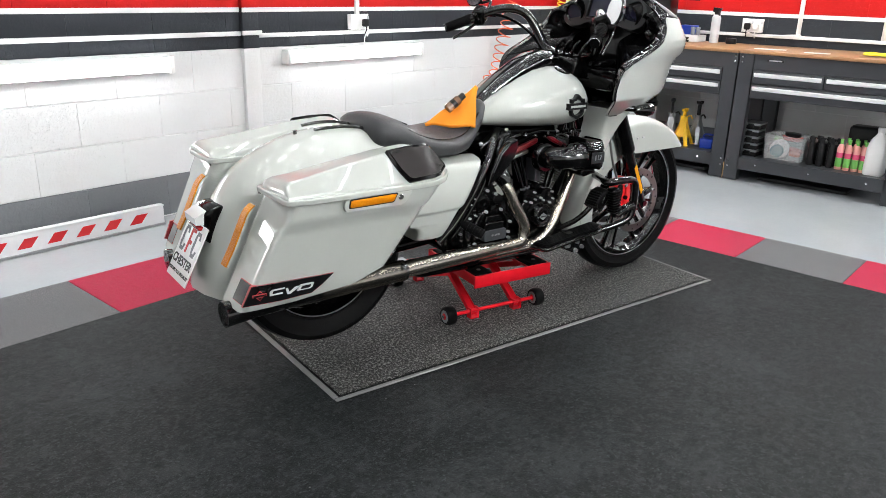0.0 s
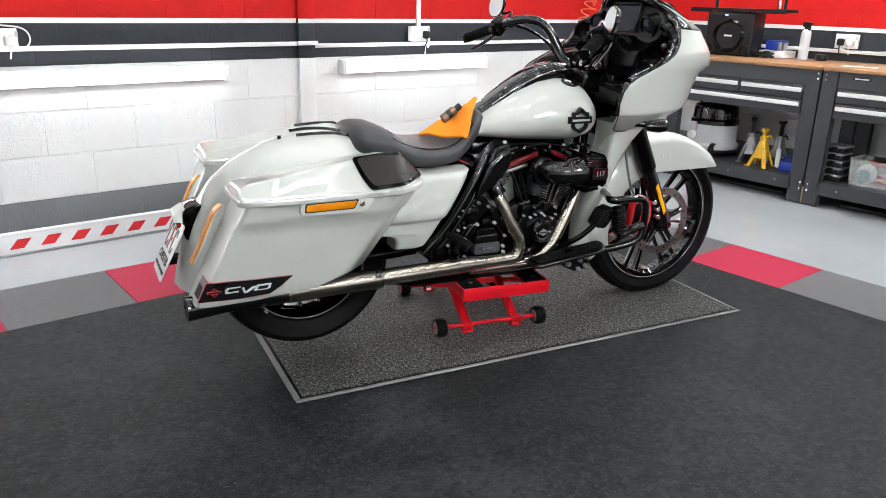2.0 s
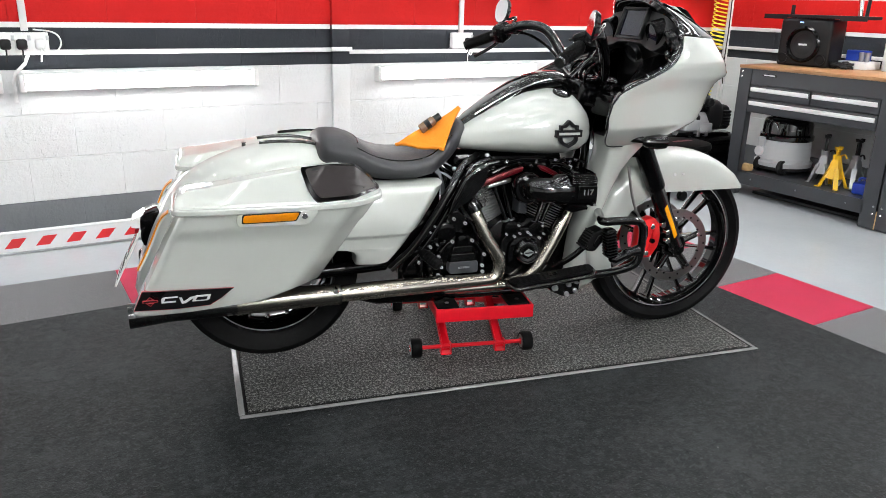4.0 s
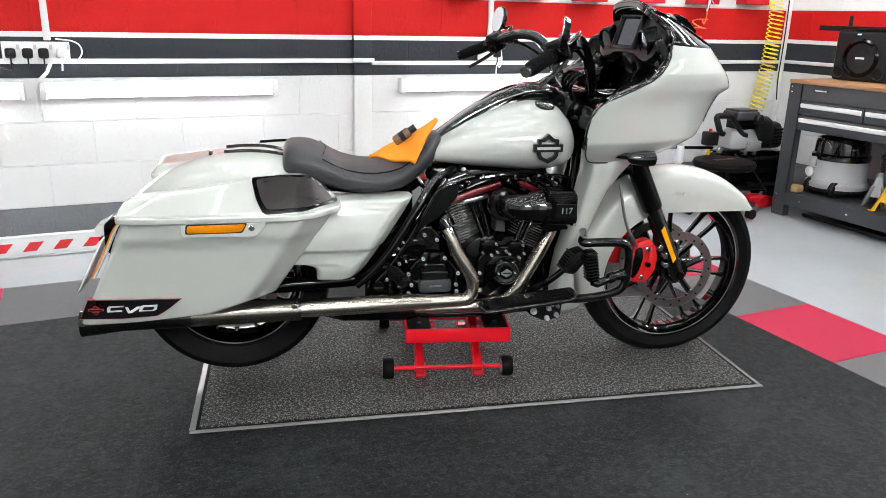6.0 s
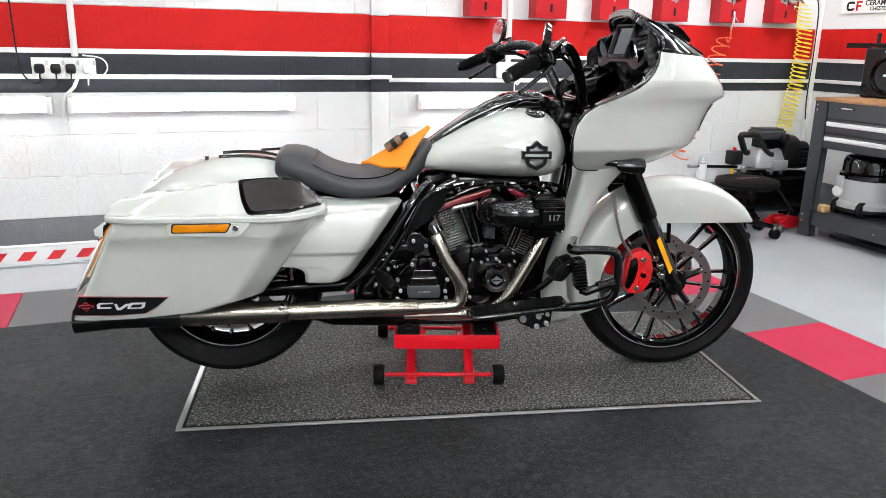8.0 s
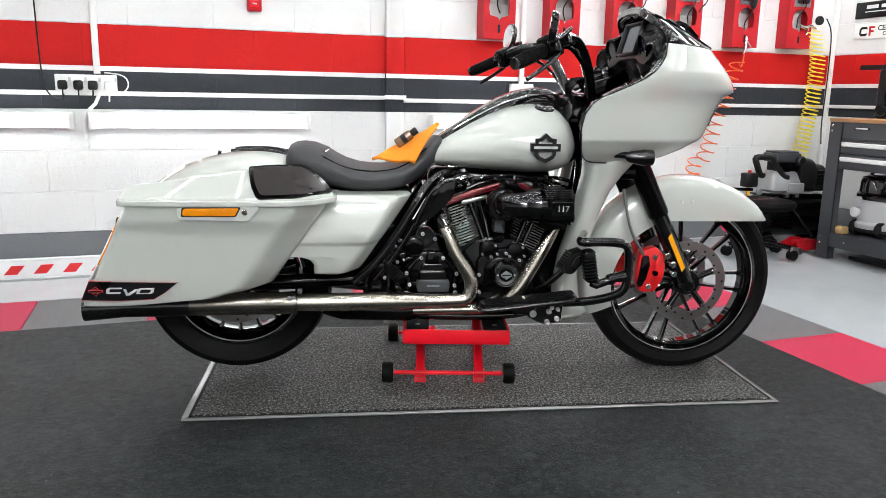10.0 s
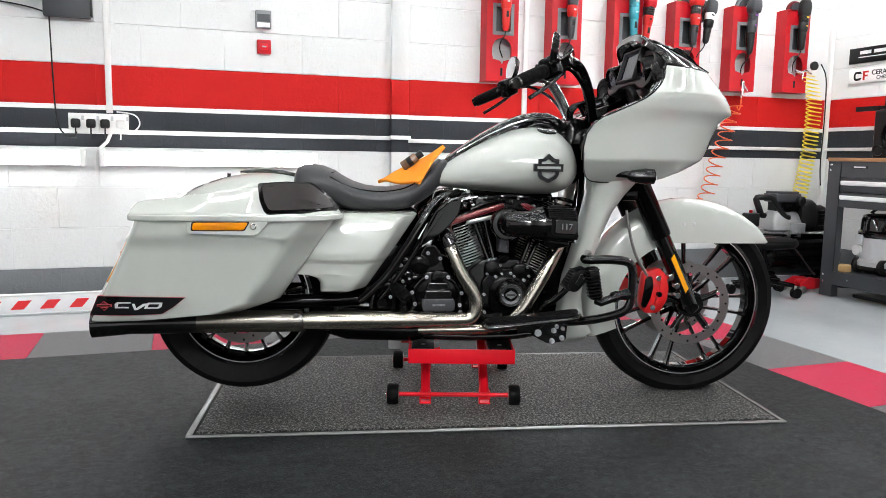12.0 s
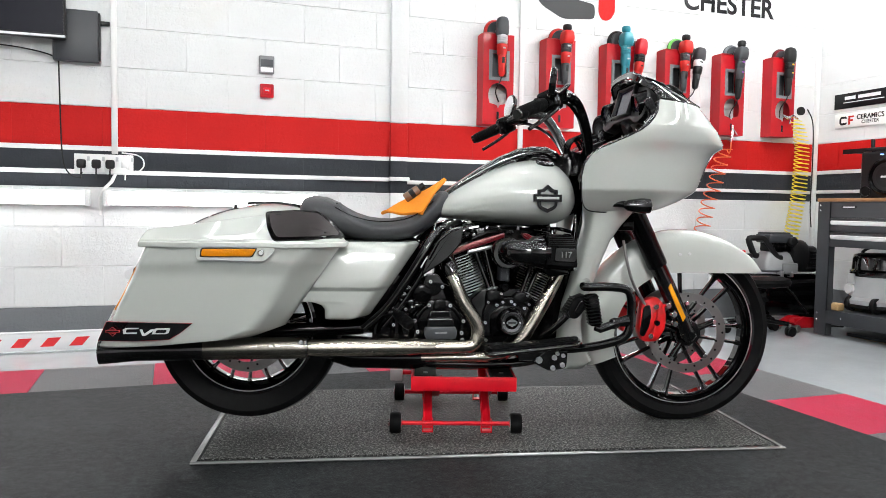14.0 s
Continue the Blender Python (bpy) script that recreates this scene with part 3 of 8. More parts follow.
# front mudguard, wrapped round the front tyre
def mudguard():
    rows = []
    for i in range(37):
        th = math.radians(39 + (198 - 39) * i / 36)
        s = math.sin(th)
        deg = math.degrees(th)
        if deg < 100:
            ri = min(0.368, 0.226 / max(s, 0.2))
        else:
            ri = 0.229 + (0.290 - 0.229) * min(1.0, (deg - 100) / 90) ** 0.8
        crown = 0.388 + 0.012 * max(0, (deg - 120) / 80)
        if deg < 46:
            crown = 0.372 + (crown - 0.372) * (deg - 39) / 7
        row = []
        for y, f in ((-0.086, 0.0), (-0.090, 0.45), (-0.088, 0.75), (-0.076, 0.90), (-0.05, 0.97), (-0.02, 1.0), (0.02, 1.0), (0.05, 0.97), (0.076, 0.90),
                     (0.088, 0.75), (0.090, 0.45), (0.086, 0.0)):
            r = ri + (crown - ri) * f
            row.append((AX + r * math.cos(th), y, RF + r * math.sin(th)))
        rows.append(row)
    return loft(rows, closed=False)


part("front_mudguard", solid(mudguard(), 0.004), M["paint"], bike, "pale grey painted front mudguard", 50)
for y in (-0.0915,):
    for th, r in ((0, 0),):
        for px, pz in ((1.575, 0.648), (1.612, 0.650)):
            part("rivet", disc(0.005, y - 0.003, y + 0.002, "y", (px, 0, pz), 10), M["cut_alloy"], bike)

# fork
def tilt(points, deg=-13.0, cx=1.458, cz=0.410):
    """Turns a side outline about a point."""
    c, k = math.cos(math.radians(deg)), math.sin(math.radians(deg))
    return [(cx + (x - cx) * c - (z - cz) * k, cz + (x - cx) * k + (z - cz) * c) for x, z in points]


for y in (-0.118, 0.118):
    a = Vector((1.606, y, 0.345))
    d = Vector((-0.44, 0, 0.90)).normalized()
    side = new("fork_leg")
    side.parent = bike
    part("slider", tube([a - d * 0.01, a + d * 0.05, a + d * 0.08, a + d * 0.30], [0.026, 0.028, 0.031, 0.031], 20), M["black_gloss"], side)
    part("upper_tube", tube([a + d * 0.29, a + d * 0.30, a + d * 0.72], [0.035, 0.037, 0.037], 20), M["black_satin"], side)
    part("axle_clamp", disc(0.026, y - 0.02, y + 0.02, "y", (1.600, 0, 0.350), 20, 0.005), M["black_gloss"], side)
    part("axle_nut", disc(0.014, y - 0.03, y + 0.03, "y", (1.606, 0, 0.352), 6), M["black_gloss"], side)
    n = Vector((0, -1 if y < 0 else 1, 0))
    lo, hi = a + d * 0.075, a + d * 0.215
    across = Vector((0.90, 0, 0.44))
    refl = loft([[q + n * e for q in (lo - across * w - d * 0.004, lo + across * w + d * 0.006, hi + across * w + d * 0.004, hi - across * w - d * 0.006)] for e, w in ((0.018, 0.0085), (0.0315, 0.0085), (0.033, 0.0075))])
    part("fork_reflector", refl, M["amber"], side, "amber strip reflector")
    # brake caliper
    cal = prism(eased(tilt([(1.403, 0.468), (1.452, 0.496), (1.488, 0.474), (1.508, 0.430), (1.513, 0.385), (1.494, 0.334), (1.442, 0.322), (1.418, 0.352), (1.408, 0.410)]), 0.012, 4),
                y - 0.004 * n.y - 0.022, y - 0.004 * n.y + 0.022, "y", 0.006)
    calo = part("brake_caliper", cal, M["red_gloss"], side, "red brake caliper")
    part("caliper_step", prism(eased(tilt([(1.462, 0.478), (1.486, 0.462), (1.502, 0.425), (1.505, 0.388), (1.488, 0.344), (1.462, 0.338), (1.470, 0.40)]), 0.008, 3), y + n.y * 0.016, y + n.y * 0.026, "y", 0.003), M["red_gloss"], calo)
    yo = y + n.y * 0.021
    part("caliper_bridge", prism(eased(tilt([(1.410, 0.448), (1.430, 0.462), (1.446, 0.425), (1.447, 0.380), (1.437, 0.340), (1.420, 0.345), (1.416, 0.40)]), 0.008), yo - 0.006, yo + 0.004, "y", 0.002), M["black_satin"], calo)
    for px, pz in tilt([(1.474, 0.402), (1.462, 0.350), (1.455, 0.458)]):
        part("bolt", disc(0.010, yo - 0.010, yo + 0.010, "y", (px, 0, pz), 12, 0.002), M["black_satin"] if 0.37 < pz < 0.43 else M["chrome"], calo)
    for px, pz in ((1.512, 0.462), (1.535, 0.43), (1.540, 0.395)):
        part("bolt", disc(0.011, yo - 0.012, yo + 0.012, "y", (px, 0, pz), 12, 0.002), M["chrome"], side)
part("brake_hose", tube(curve([(1.34, -0.13, 0.70), (1.352, -0.14, 0.62), (1.375, -0.145, 0.54), (1.41, -0.14, 0.49), (1.43, -0.13, 0.46)]), 0.0055, 8), M["disc_steel"], bike)
part("front_axle", between((AX, -0.12, RF), (AX, 0.12, RF), 0.012), M["black_gloss"], bike)


# panniers
def pannier(s):
    p = new("pannier")
    p.parent = bike
    p["label"] = "pale grey hard pannier with a hinged lid"
    def section(z):
        f = (z - 0.362) / (0.675 - 0.362)
        xr = -0.424 + (0.424 - 0.270) * f
        xf = 0.118 + (0.332 - 0.118) * f
        low = max(0.0, (0.40 - z) / 0.038)
        xf -= 0.33 * low ** 1.7
        yo = 0.374 + 0.042 * f + (0.012 if z > 0.61 else 0.0) - 0.012 * max(0, (0.37 - z) / 0.008)
        xc = xf - 0.105
        return [Vector((v.x, v.y, z)) for v in fillet([(xr + 0.03, 0.195, 0), (xr, 0.225, 0), (xr + 0.004, yo - 0.004, 0), ((xr + xc) / 2, yo + 0.003, 0), (xc, yo, 0), (xf - 0.012, yo - 0.085, 0), (xf - 0.01, 0.195, 0)], 0.024, 5)]
    rings = [[(v.x, v.y * s, v.z) for v in section(z)] for z in (0.362, 0.368, 0.385, 0.42, 0.50, 0.58, 0.608, 0.620, 0.64, 0.678)]
    part("shell", loft(rings), M["paint"], p, "", 50)
    # lid, section by section along the bike
    rows = []
    lid_rows = ((-0.280, 0.700, 0.424, 0.400), (-0.276, 0.716, 0.426, 0.390), (-0.266, 0.730, 0.428, 0.376), (-0.245, 0.736, 0.430, 0.368), (-0.20, 0.740, 0.431, 0.362), (-0.10, 0.755, 0.434, 0.352), (0.02, 0.772, 0.435, 0.345), (0.10, 0.783, 0.435, 0.342),
                      (0.20, 0.790, 0.431, 0.337), (0.225, 0.789, 0.428, 0.336), (0.245, 0.786, 0.419, 0.331), (0.275, 0.768, 0.396, 0.320), (0.315, 0.728, 0.352, 0.300), (0.338, 0.700, 0.318, 0.285))
    for x, zt, yo, yt in lid_rows:
        rows.append([(x, v.x * s, v.y) for v in fillet([(0.200, 0.690, 0), (0.205, zt - 0.035, 0), (0.235, zt - 0.010, 0), (yt, zt, 0), (yo - 0.006, 0.703 if zt > 0.71 else 0.695, 0), (yo - 0.004, 0.690, 0)], 0.010, 4)])
    lid = part("lid", loft(rows), M["paint"], p, "", 50)
    rim = eased([(-0.288, 0.195 * s), (-0.288, 0.425 * s), (-0.20, 0.441 * s), (0.205, 0.441 * s), (0.275, 0.410 * s), (0.338, 0.338 * s), (0.348, 0.300 * s), (0.347, 0.195 * s)], 0.03, 5)
    part("lid_rim", prism(rim, 0.678, 0.697, "z", 0.005, 3), M["paint"], lid)
    # speaker grille on the lid shoulder
    def on(x, z, lift):
        k = next((i for i in range(len(lid_rows) - 2) if x < lid_rows[i + 1][0]), len(lid_rows) - 2)
        lo, hi = lid_rows[k], lid_rows[k + 1]
        u = (x - lo[0]) / (hi[0] - lo[0])
        zt, yo, yt = (lo[j] + (hi[j] - lo[j]) * u for j in (1, 2, 3))
        f = min(1.05, max(-0.05, (z - 0.703) / max(0.03, zt - 0.703)))
        y = yo - 0.006 + (yt - yo + 0.006) * f
        return Vector((x + lift * (0.5 if x > 0.24 else 0.0), (y + lift * 0.75) * s, min(z, zt + 0.004) + lift * 0.6))
    def patch(pts, l0, l1):
        pts = eased(pts, 0.012, 4)
        cx, cz = 0.20, 0.748
        rings = [[on(x, z, l0) for x, z in pts]]
        for q in (1.0, 0.8, 0.6, 0.4, 0.2, 0.05):
            rings.append([on(cx + (x - cx) * q, cz + (z - cz) * q, l1) for x, z in pts])
        return loft(rings)
    g = part("speaker_surround", patch([(0.085, 0.787), (0.16, 0.795), (0.252, 0.790), (0.300, 0.752), (0.336, 0.706), (0.23, 0.703), (0.118, 0.700), (0.098, 0.735)], -0.014, 0.006), M["black_satin"], p, "black grille surround")
    part("speaker_grille", patch([(0.098, 0.781), (0.16, 0.788), (0.246, 0.783), (0.285, 0.752), (0.318, 0.714), (0.23, 0.711), (0.130, 0.708), (0.112, 0.735)], 0.0, 0.0085), M["grille"], g)
    part("grille_emblem", loft([[on(0.128 + 0.010 * math.cos(a), 0.778 + 0.0035 * math.sin(a), lf) for a in (2 * math.pi * k / 16 for k in range(16))] for lf in (0.006, 0.0105)]), M["badge_black"], g)
    # side reflector panel and lock
    def side(pts, y0, y1, bev=0.003):
        return prism(eased(pts, 0.006), y0 * s, y1 * s, "y", bev)
    r = part("latch_panel", side([(-0.108, 0.678), (0.128, 0.680), (0.120, 0.665), (0.098, 0.640), (0.085, 0.636), (-0.105, 0.640), (-0.112, 0.655)], 0.425, 0.440), M["paint"], p)
    part("reflector_seal", side([(-0.094, 0.6785), (0.075, 0.6795), (0.059, 0.650), (-0.098, 0.650)], 0.434, 0.4415, 0.001), M["badge_black"], r)
    part("side_reflector", side([(-0.090, 0.6755), (0.070, 0.6765), (0.056, 0.653), (-0.094, 0.653)], 0.434, 0.4425, 0.0015), M["deep_amber"], r, "amber side reflector")
    part("lock", disc(0.009, 0.436 * s, 0.4445 * s, "y", (0.084, 0, 0.664), 20, 0.002), M["chrome"], r)
    # badge strip along the foot
    def foot(x, z):
        f = (z - 0.362) / 0.313
        xr = -0.424 + 0.154 * f
        return 0.374 + 0.042 * f + 0.0062 - 0.7 * max(0.0, xr + 0.012 - x)
    pts = [(-0.388, 0.447), (-0.26, 0.4445), (-0.128, 0.442), (-0.165, 0.411), (-0.200, 0.389), (-0.30, 0.385), (-0.416, 0.385), (-0.402, 0.416)]
    def sheet(q, l0, l1):
        return loft([[((x), (foot(x, z) + l0) * s, z) for x, z in q], [((x), (foot(x, z) + l1) * s, z) for x, z in q]])
    mid = Vector((-0.28, 0.415))
    part("badge_border", sheet(pts, -0.008, 0.0015), M["pin_red"], p)
    inner = [(x + (mid.x - x) * 0.012, z + (mid.y - z) * 0.05) for x, z in pts]
    bd = part("badge", sheet(inner, 0.0, 0.0022), M["badge_black"], p, "black badge strip with a red line")
    def wrap(zs, lift):
        out = []
        for z in zs:
            r = section(z)
            path = [r[9].lerp(r[10], f) for f in (0.45, 0.7, 0.9)] + r[10:15] + [r[14].lerp(r[15], f) for f in (0.05, 0.12, 0.20)]
            mid = Vector((-0.30, 0.28, z))
            out.append([(p_.x + (p_ - mid).normalized().x * lift, (p_.y + (p_ - mid).normalized().y * lift) * s, z) for p_ in path])
        return out
    part("badge_border", solid(loft(wrap((0.3845, 0.40, 0.42, 0.4465), 0.0020), closed=False), 0.001), M["pin_red"], bd)
    part("badge_end", solid(loft(wrap((0.3865, 0.40, 0.42, 0.4445), 0.0032), closed=False), 0.001), M["black_gloss"], bd, "gloss black badge end round the corner")
    def bar(q, mat, lift=0.0034):
        part("badge_mark", sheet(q, 0.001, lift), mat, bd)
    for q in ([(-0.290, 0.424), (-0.283, 0.430), (-0.246, 0.430), (-0.247, 0.4255), (-0.280, 0.425), (-0.283, 0.413), (-0.252, 0.413), (-0.253, 0.408), (-0.290, 0.408)],
              [(-0.243, 0.424), (-0.236, 0.424), (-0.232, 0.408), (-0.212, 0.424), (-0.198, 0.4245), (-0.228, 0.401), (-0.237, 0.401)],
              [(-0.205, 0.419), (-0.198, 0.428), (-0.158, 0.428), (-0.162, 0.412), (-0.169, 0.407), (-0.209, 0.407)]):
        bar([(-0.336 + (x + 0.290) * 1.06, 0.4145 + (z - 0.4145) * 0.86) for x, z in q], M["badge_white"], 0.0036 if q[0][0] < -0.21 else 0.0062)
    bar([(-0.336 + (x + 0.290) * 1.06, 0.4145 + (z - 0.4145) * 0.86) for x, z in ((-0.197, 0.418), (-0.193, 0.423), (-0.167, 0.423), (-0.169, 0.414), (-0.174, 0.4115), (-0.199, 0.4115))], M["badge_black"], 0.0068)
    for q in ([(-0.337, 0.436), (-0.322, 0.424), (-0.352, 0.424)], [(-0.366, 0.422), (-0.308, 0.422), (-0.308, 0.413), (-0.366, 0.413)], [(-0.322, 0.411), (-0.352, 0.411), (-0.337, 0.397)]):
        q = [(-0.367 + (x + 0.337) * 0.74, 0.4165 + (z - 0.4165) * 0.80) for x, z in q]
        mx, mz = sum(x for x, z in q) / len(q), sum(z for x, z in q) / len(q)
        bar(q, M["pin_red"])
        bar([(mx + (x - mx) * (0.86 if len(q) == 4 else 0.6), mz + (z - mz) * 0.56) for x, z in q], M["badge_black"], 0.0042)
    # amber marker strip on the rear inner corner
    pts3 = [(-0.300, 0.205, 0.640), (-0.325, 0.204, 0.620), (-0.345, 0.204, 0.575), (-0.375, 0.204, 0.51), (-0.402, 0.204, 0.462)]
    line = curve(pts3, 2)
    def ribbon(w0, w1, back, front):
        return loft([[(x - back, (y + w0) * s, z), (x - back, (y + w1) * s, z), (x - front, (y + w1 - 0.002) * s, z + 0.002), (x - front, (y + w0 + 0.002) * s, z + 0.002)] for x, y, z in line])
    mk = part("marker_housing", ribbon(-0.011, 0.033, -0.003, 0.0015), M["paint"], p)
    part("marker_strip", ribbon(-0.009, 0.031, 0.0, 0.007), M["deep_amber"], mk, "amber rear marker strip")
    return p


for s in (-1, 1):
    pannier(s)


# rear mudguard between the panniers
gp = [(0.30, 0.770), (0.20, 0.803), (0.08, 0.816), (-0.06, 0.799), (-0.19, 0.752), (-0.30, 0.675), (-0.372, 0.56), (-0.412, 0.44), (-0.438, 0.325)]
gp = [(p.x, p.y) for p in curve([(x, z, 0) for x, z in gp], 2)]
rows = []
for i, (x, z) in enumerate(gp):
    j, k = max(i - 1, 0), min(i + 1, len(gp) - 1)
    tx, tz = gp[k][0] - gp[j][0], gp[k][1] - gp[j][1]
    ln = math.hypot(tx, tz)
    nx, nz = -tz / ln, tx / ln
    if nz < 0 and x > -0.2:
        nx, nz = -nx, -nz
    if nx > 0 and x < -0.2:
        nx, nz = -nx, -nz
    half = 0.158 - 0.010 * min(1, max(0, (-x - 0.1) / 0.3))
    rows.append([(x + nx * d, y * half, z + nz * d) for y, d in ((-1.0, -0.17), (-1.0, -0.12), (-0.97, -0.085), (-0.84, -0.045), (-0.5, -0.012), (0, 0.003), (0.5, -0.012),
                                                               (0.84, -0.045), (0.97, -0.085), (1.0, -0.12), (1.0, -0.17))])
part("rear_mudguard", solid(loft(rows, closed=False), 0.004), M["paint"], bike, "pale grey painted rear mudguard", 60)
part("aerial_stub", lathe([(0.007, 0.0), (0.008, 0.004), (0.006, 0.014), (0.008, 0.018), (0.0, 0.020)], "z", (-0.057, 0.0, 0.791), 14), M["black_gloss"], bike)
for y in (-0.075, 0.075):
    part("grab_strap", tube(curve([(0.20, y * 0.62, 0.800), (0.13, y * 0.72, 0.817), (0.05, y * 0.72, 0.820), (-0.01, y * 0.62, 0.815)]), 0.0065, 8, flatten=0.6), M["black_gloss"], bike)

# tail lamp and show plate
part("tail_backing", prism(flat([(-0.348, 0.608), (-0.323, 0.588), (-0.368, 0.478), (-0.403, 0.488), (-0.402, 0.560), (-0.398, 0.590)], 1), -0.056, 0.056, "y", 0.006), M["black_satin"], bike)
part("tail_lamp", loft([[(x + 0.032, y * w, z - 0.012) for x, z in ((-0.385, 0.612), (-0.43, 0.600), (-0.462, 0.582), (-0.460, 0.560), (-0.41, 0.555))]
                        for y, w in ((-1, 0.048), (-0.85, 0.058), (0.85, 0.058), (1, 0.048))]), M["lens"], bike, "clear tail lamp cover")
part("brake_light", prism([(-0.373, 0.544), (-0.420, 0.538), (-0.420, 0.528), (-0.378, 0.534)], -0.05, 0.05, "y", 0.002), M["tail_red"], bike)
plate = part("show_plate", box(0.178, 0.006, 0.20, (0, 0, 0), 0.002), M["white_plastic"], bike, "white show plate with a grey and red mark")
PL = Matrix.Translation((-0.447, 0.0, 0.452)) @ Euler((radians(-27), 0, radians(-90)), "XYZ").to_matrix().to_4x4()
plate.matrix_basis = PL


def plate_shape(pts, mat, t=0.0045):
    return part("plate_mark", prism(pts, -0.0028, -t, "y"), mat, plate)


def arc_c(cx, cz, w, h, th):
    o = [(cx + w, cz + h * 0.45), (cx + w * 0.6, cz + h), (cx - w * 0.6, cz + h), (cx - w, cz + h * 0.5), (cx - w, cz - h * 0.5), (cx - w * 0.6, cz - h), (cx + w * 0.6, cz - h), (cx + w, cz - h * 0.45)]
    i = [(cx + w - th, cz - h * 0.45), (cx + w * 0.4, cz - h + th), (cx - w * 0.4, cz - h + th), (cx - w + th, cz - h * 0.4), (cx - w + th, cz + h * 0.4), (cx - w * 0.4, cz + h - th), (cx + w * 0.4, cz + h - th), (cx + w - th, cz + h * 0.45)]
    return o + i


for cx in (-0.05, 0.052):
    plate_shape(arc_c(cx, 0.035, 0.021, 0.042, 0.012), M["grey_block"])
plate_shape([(-0.016, -0.006), (-0.004, -0.006), (-0.004, 0.026), (0.014, 0.026), (0.014, 0.038), (-0.004, 0.038), (-0.004, 0.066), (0.02, 0.066), (0.02, 0.078), (-0.016, 0.078)], M["tool_red"])
letters("plate_letters", "CHESTER", 0.040, M["badge_black"], plate, pose(0, -0.0034, -0.038, 90, 0, 0), 0.0008)
letters("plate_letters", "MOTORCYCLE SPECIALIST", 0.0150, M["badge_black"], plate, pose(0, -0.0034, -0.074, 90, 0, 0), 0.0006)


# tank and dash console
def superring(x, w, z0, z1, n=28, p=2.4, belly=0.42):
    """A ring across the bike: half width w, from z0 to z1, fullest at belly of its height."""
    zc = z0 + (z1 - z0) * belly
    out = []
    for k in range(n):
        a = 2 * math.pi * k / n
        c, s_ = math.cos(a), math.sin(a)
        yy = w * math.copysign(abs(c) ** (2 / p), c)
        h = (z1 - zc) if s_ > 0 else (zc - z0)
        out.append((x, yy, zc + h * math.copysign(abs(s_) ** (2 / (p if s_ < 0 else 2.0)), s_)))
    return out


tank_rows = [(0.640, 0.030, 0.788, 0.806), (0.655, 0.060, 0.780, 0.822), (0.69, 0.098, 0.772, 0.850), (0.74, 0.135, 0.766, 0.884), (0.80, 0.170, 0.760, 0.920), (0.86, 0.195, 0.755, 0.952),
             (0.93, 0.215, 0.750, 0.980), (1.00, 0.226, 0.746, 0.992), (1.06, 0.226, 0.747, 0.990), (1.10, 0.214, 0.754, 0.974), (1.13, 0.190, 0.768, 0.948), (1.148, 0.155, 0.79, 0.915), (1.156, 0.10, 0.82, 0.88)]
tank = part("fuel_tank", loft([superring(*r) for r in tank_rows]), M["paint"], bike, "pale grey teardrop fuel tank", 60)
con = []
for x, zt, w in ((0.655, 0.838, 0.030), (0.70, 0.872, 0.045), (0.76, 0.915, 0.055), (0.83, 0.962, 0.062), (0.90, 1.002, 0.066), (0.96, 1.028, 0.068), (1.02, 1.040, 0.068), (1.07, 1.040, 0.064), (1.11, 1.024, 0.058), (1.14, 0.992, 0.05), (1.15, 0.955, 0.045)):
    con.append([(x, v.x, v.y) for v in chaikin([(-w - 0.012, zt - 0.085, 0), (-w, zt - 0.022, 0), (-w * 0.7, zt, 0), (0, zt + 0.003, 0), (w * 0.7, zt, 0), (w, zt - 0.022, 0), (w + 0.012, zt - 0.085, 0)], 2)])
console = part("dash_console", loft(con), M["black_gloss"], tank, "gloss black tank console", 50)
part("console_trim", tube(curve([(0.74, -0.060, 0.895), (0.86, -0.071, 0.968), (0.98, -0.077, 1.015), (1.08, -0.074, 1.02)]), 0.0025, 6), M["chrome"], console)
part("fuel_cap", moved(lathe([(0.0, 0.0), (0.034, 0.0), (0.034, 0.006), (0.026, 0.010), (0.0, 0.011)], "z", n=32), pose(1.045, -0.118, 0.972, 20, 6, 0)), M["black_gloss"], tank)


def emblem(s):
    """Bar and shield shape as plain pieces."""
    m = Matrix.Translation((1.028, 0.2285 * s, 0.848)) @ Matrix.Diagonal((0.80, 1, 0.84, 1))
    def piece(pts, y0, y1, mat, parent=tank):
        return part("tank_badge", moved(prism(pts, y0 * s, y1 * s, "y", 0.0012, 1), m), mat, parent, "black bar and shield badge")
    piece([(-0.062, 0.015), (0.062, 0.015), (0.062, -0.015), (-0.062, -0.015)], -0.010, 0.010, M["badge_black"])
    piece([(-0.050, 0.0055), (0.050, 0.0055), (0.050, -0.0055), (-0.050, -0.0055)], 0.009, 0.0105, M["paint"])
    piece([(-0.044, 0.013), (-0.044, 0.034), (-0.024, 0.036), (0, 0.056), (0.024, 0.036), (0.044, 0.034), (0.044, 0.013), (0.031, 0.013), (0.031, 0.023), (0.015, 0.025), (0, 0.038), (-0.015, 0.025), (-0.031, 0.023), (-0.031, 0.013)], -0.012, 0.009, M["badge_black"])
    piece([(-0.044, -0.013), (-0.043, -0.030), (-0.033, -0.044), (-0.016, -0.053), (0, -0.061), (0.016, -0.053), (0.033, -0.044), (0.043, -0.030), (0.044, -0.013), (0.031, -0.013), (0.030, -0.026), (0.022, -0.035), (0, -0.045), (-0.022, -0.035), (-0.030, -0.026), (-0.031, -0.013)], -0.012, 0.009, M["badge_black"])


for s in (-1, 1):
    emblem(s)

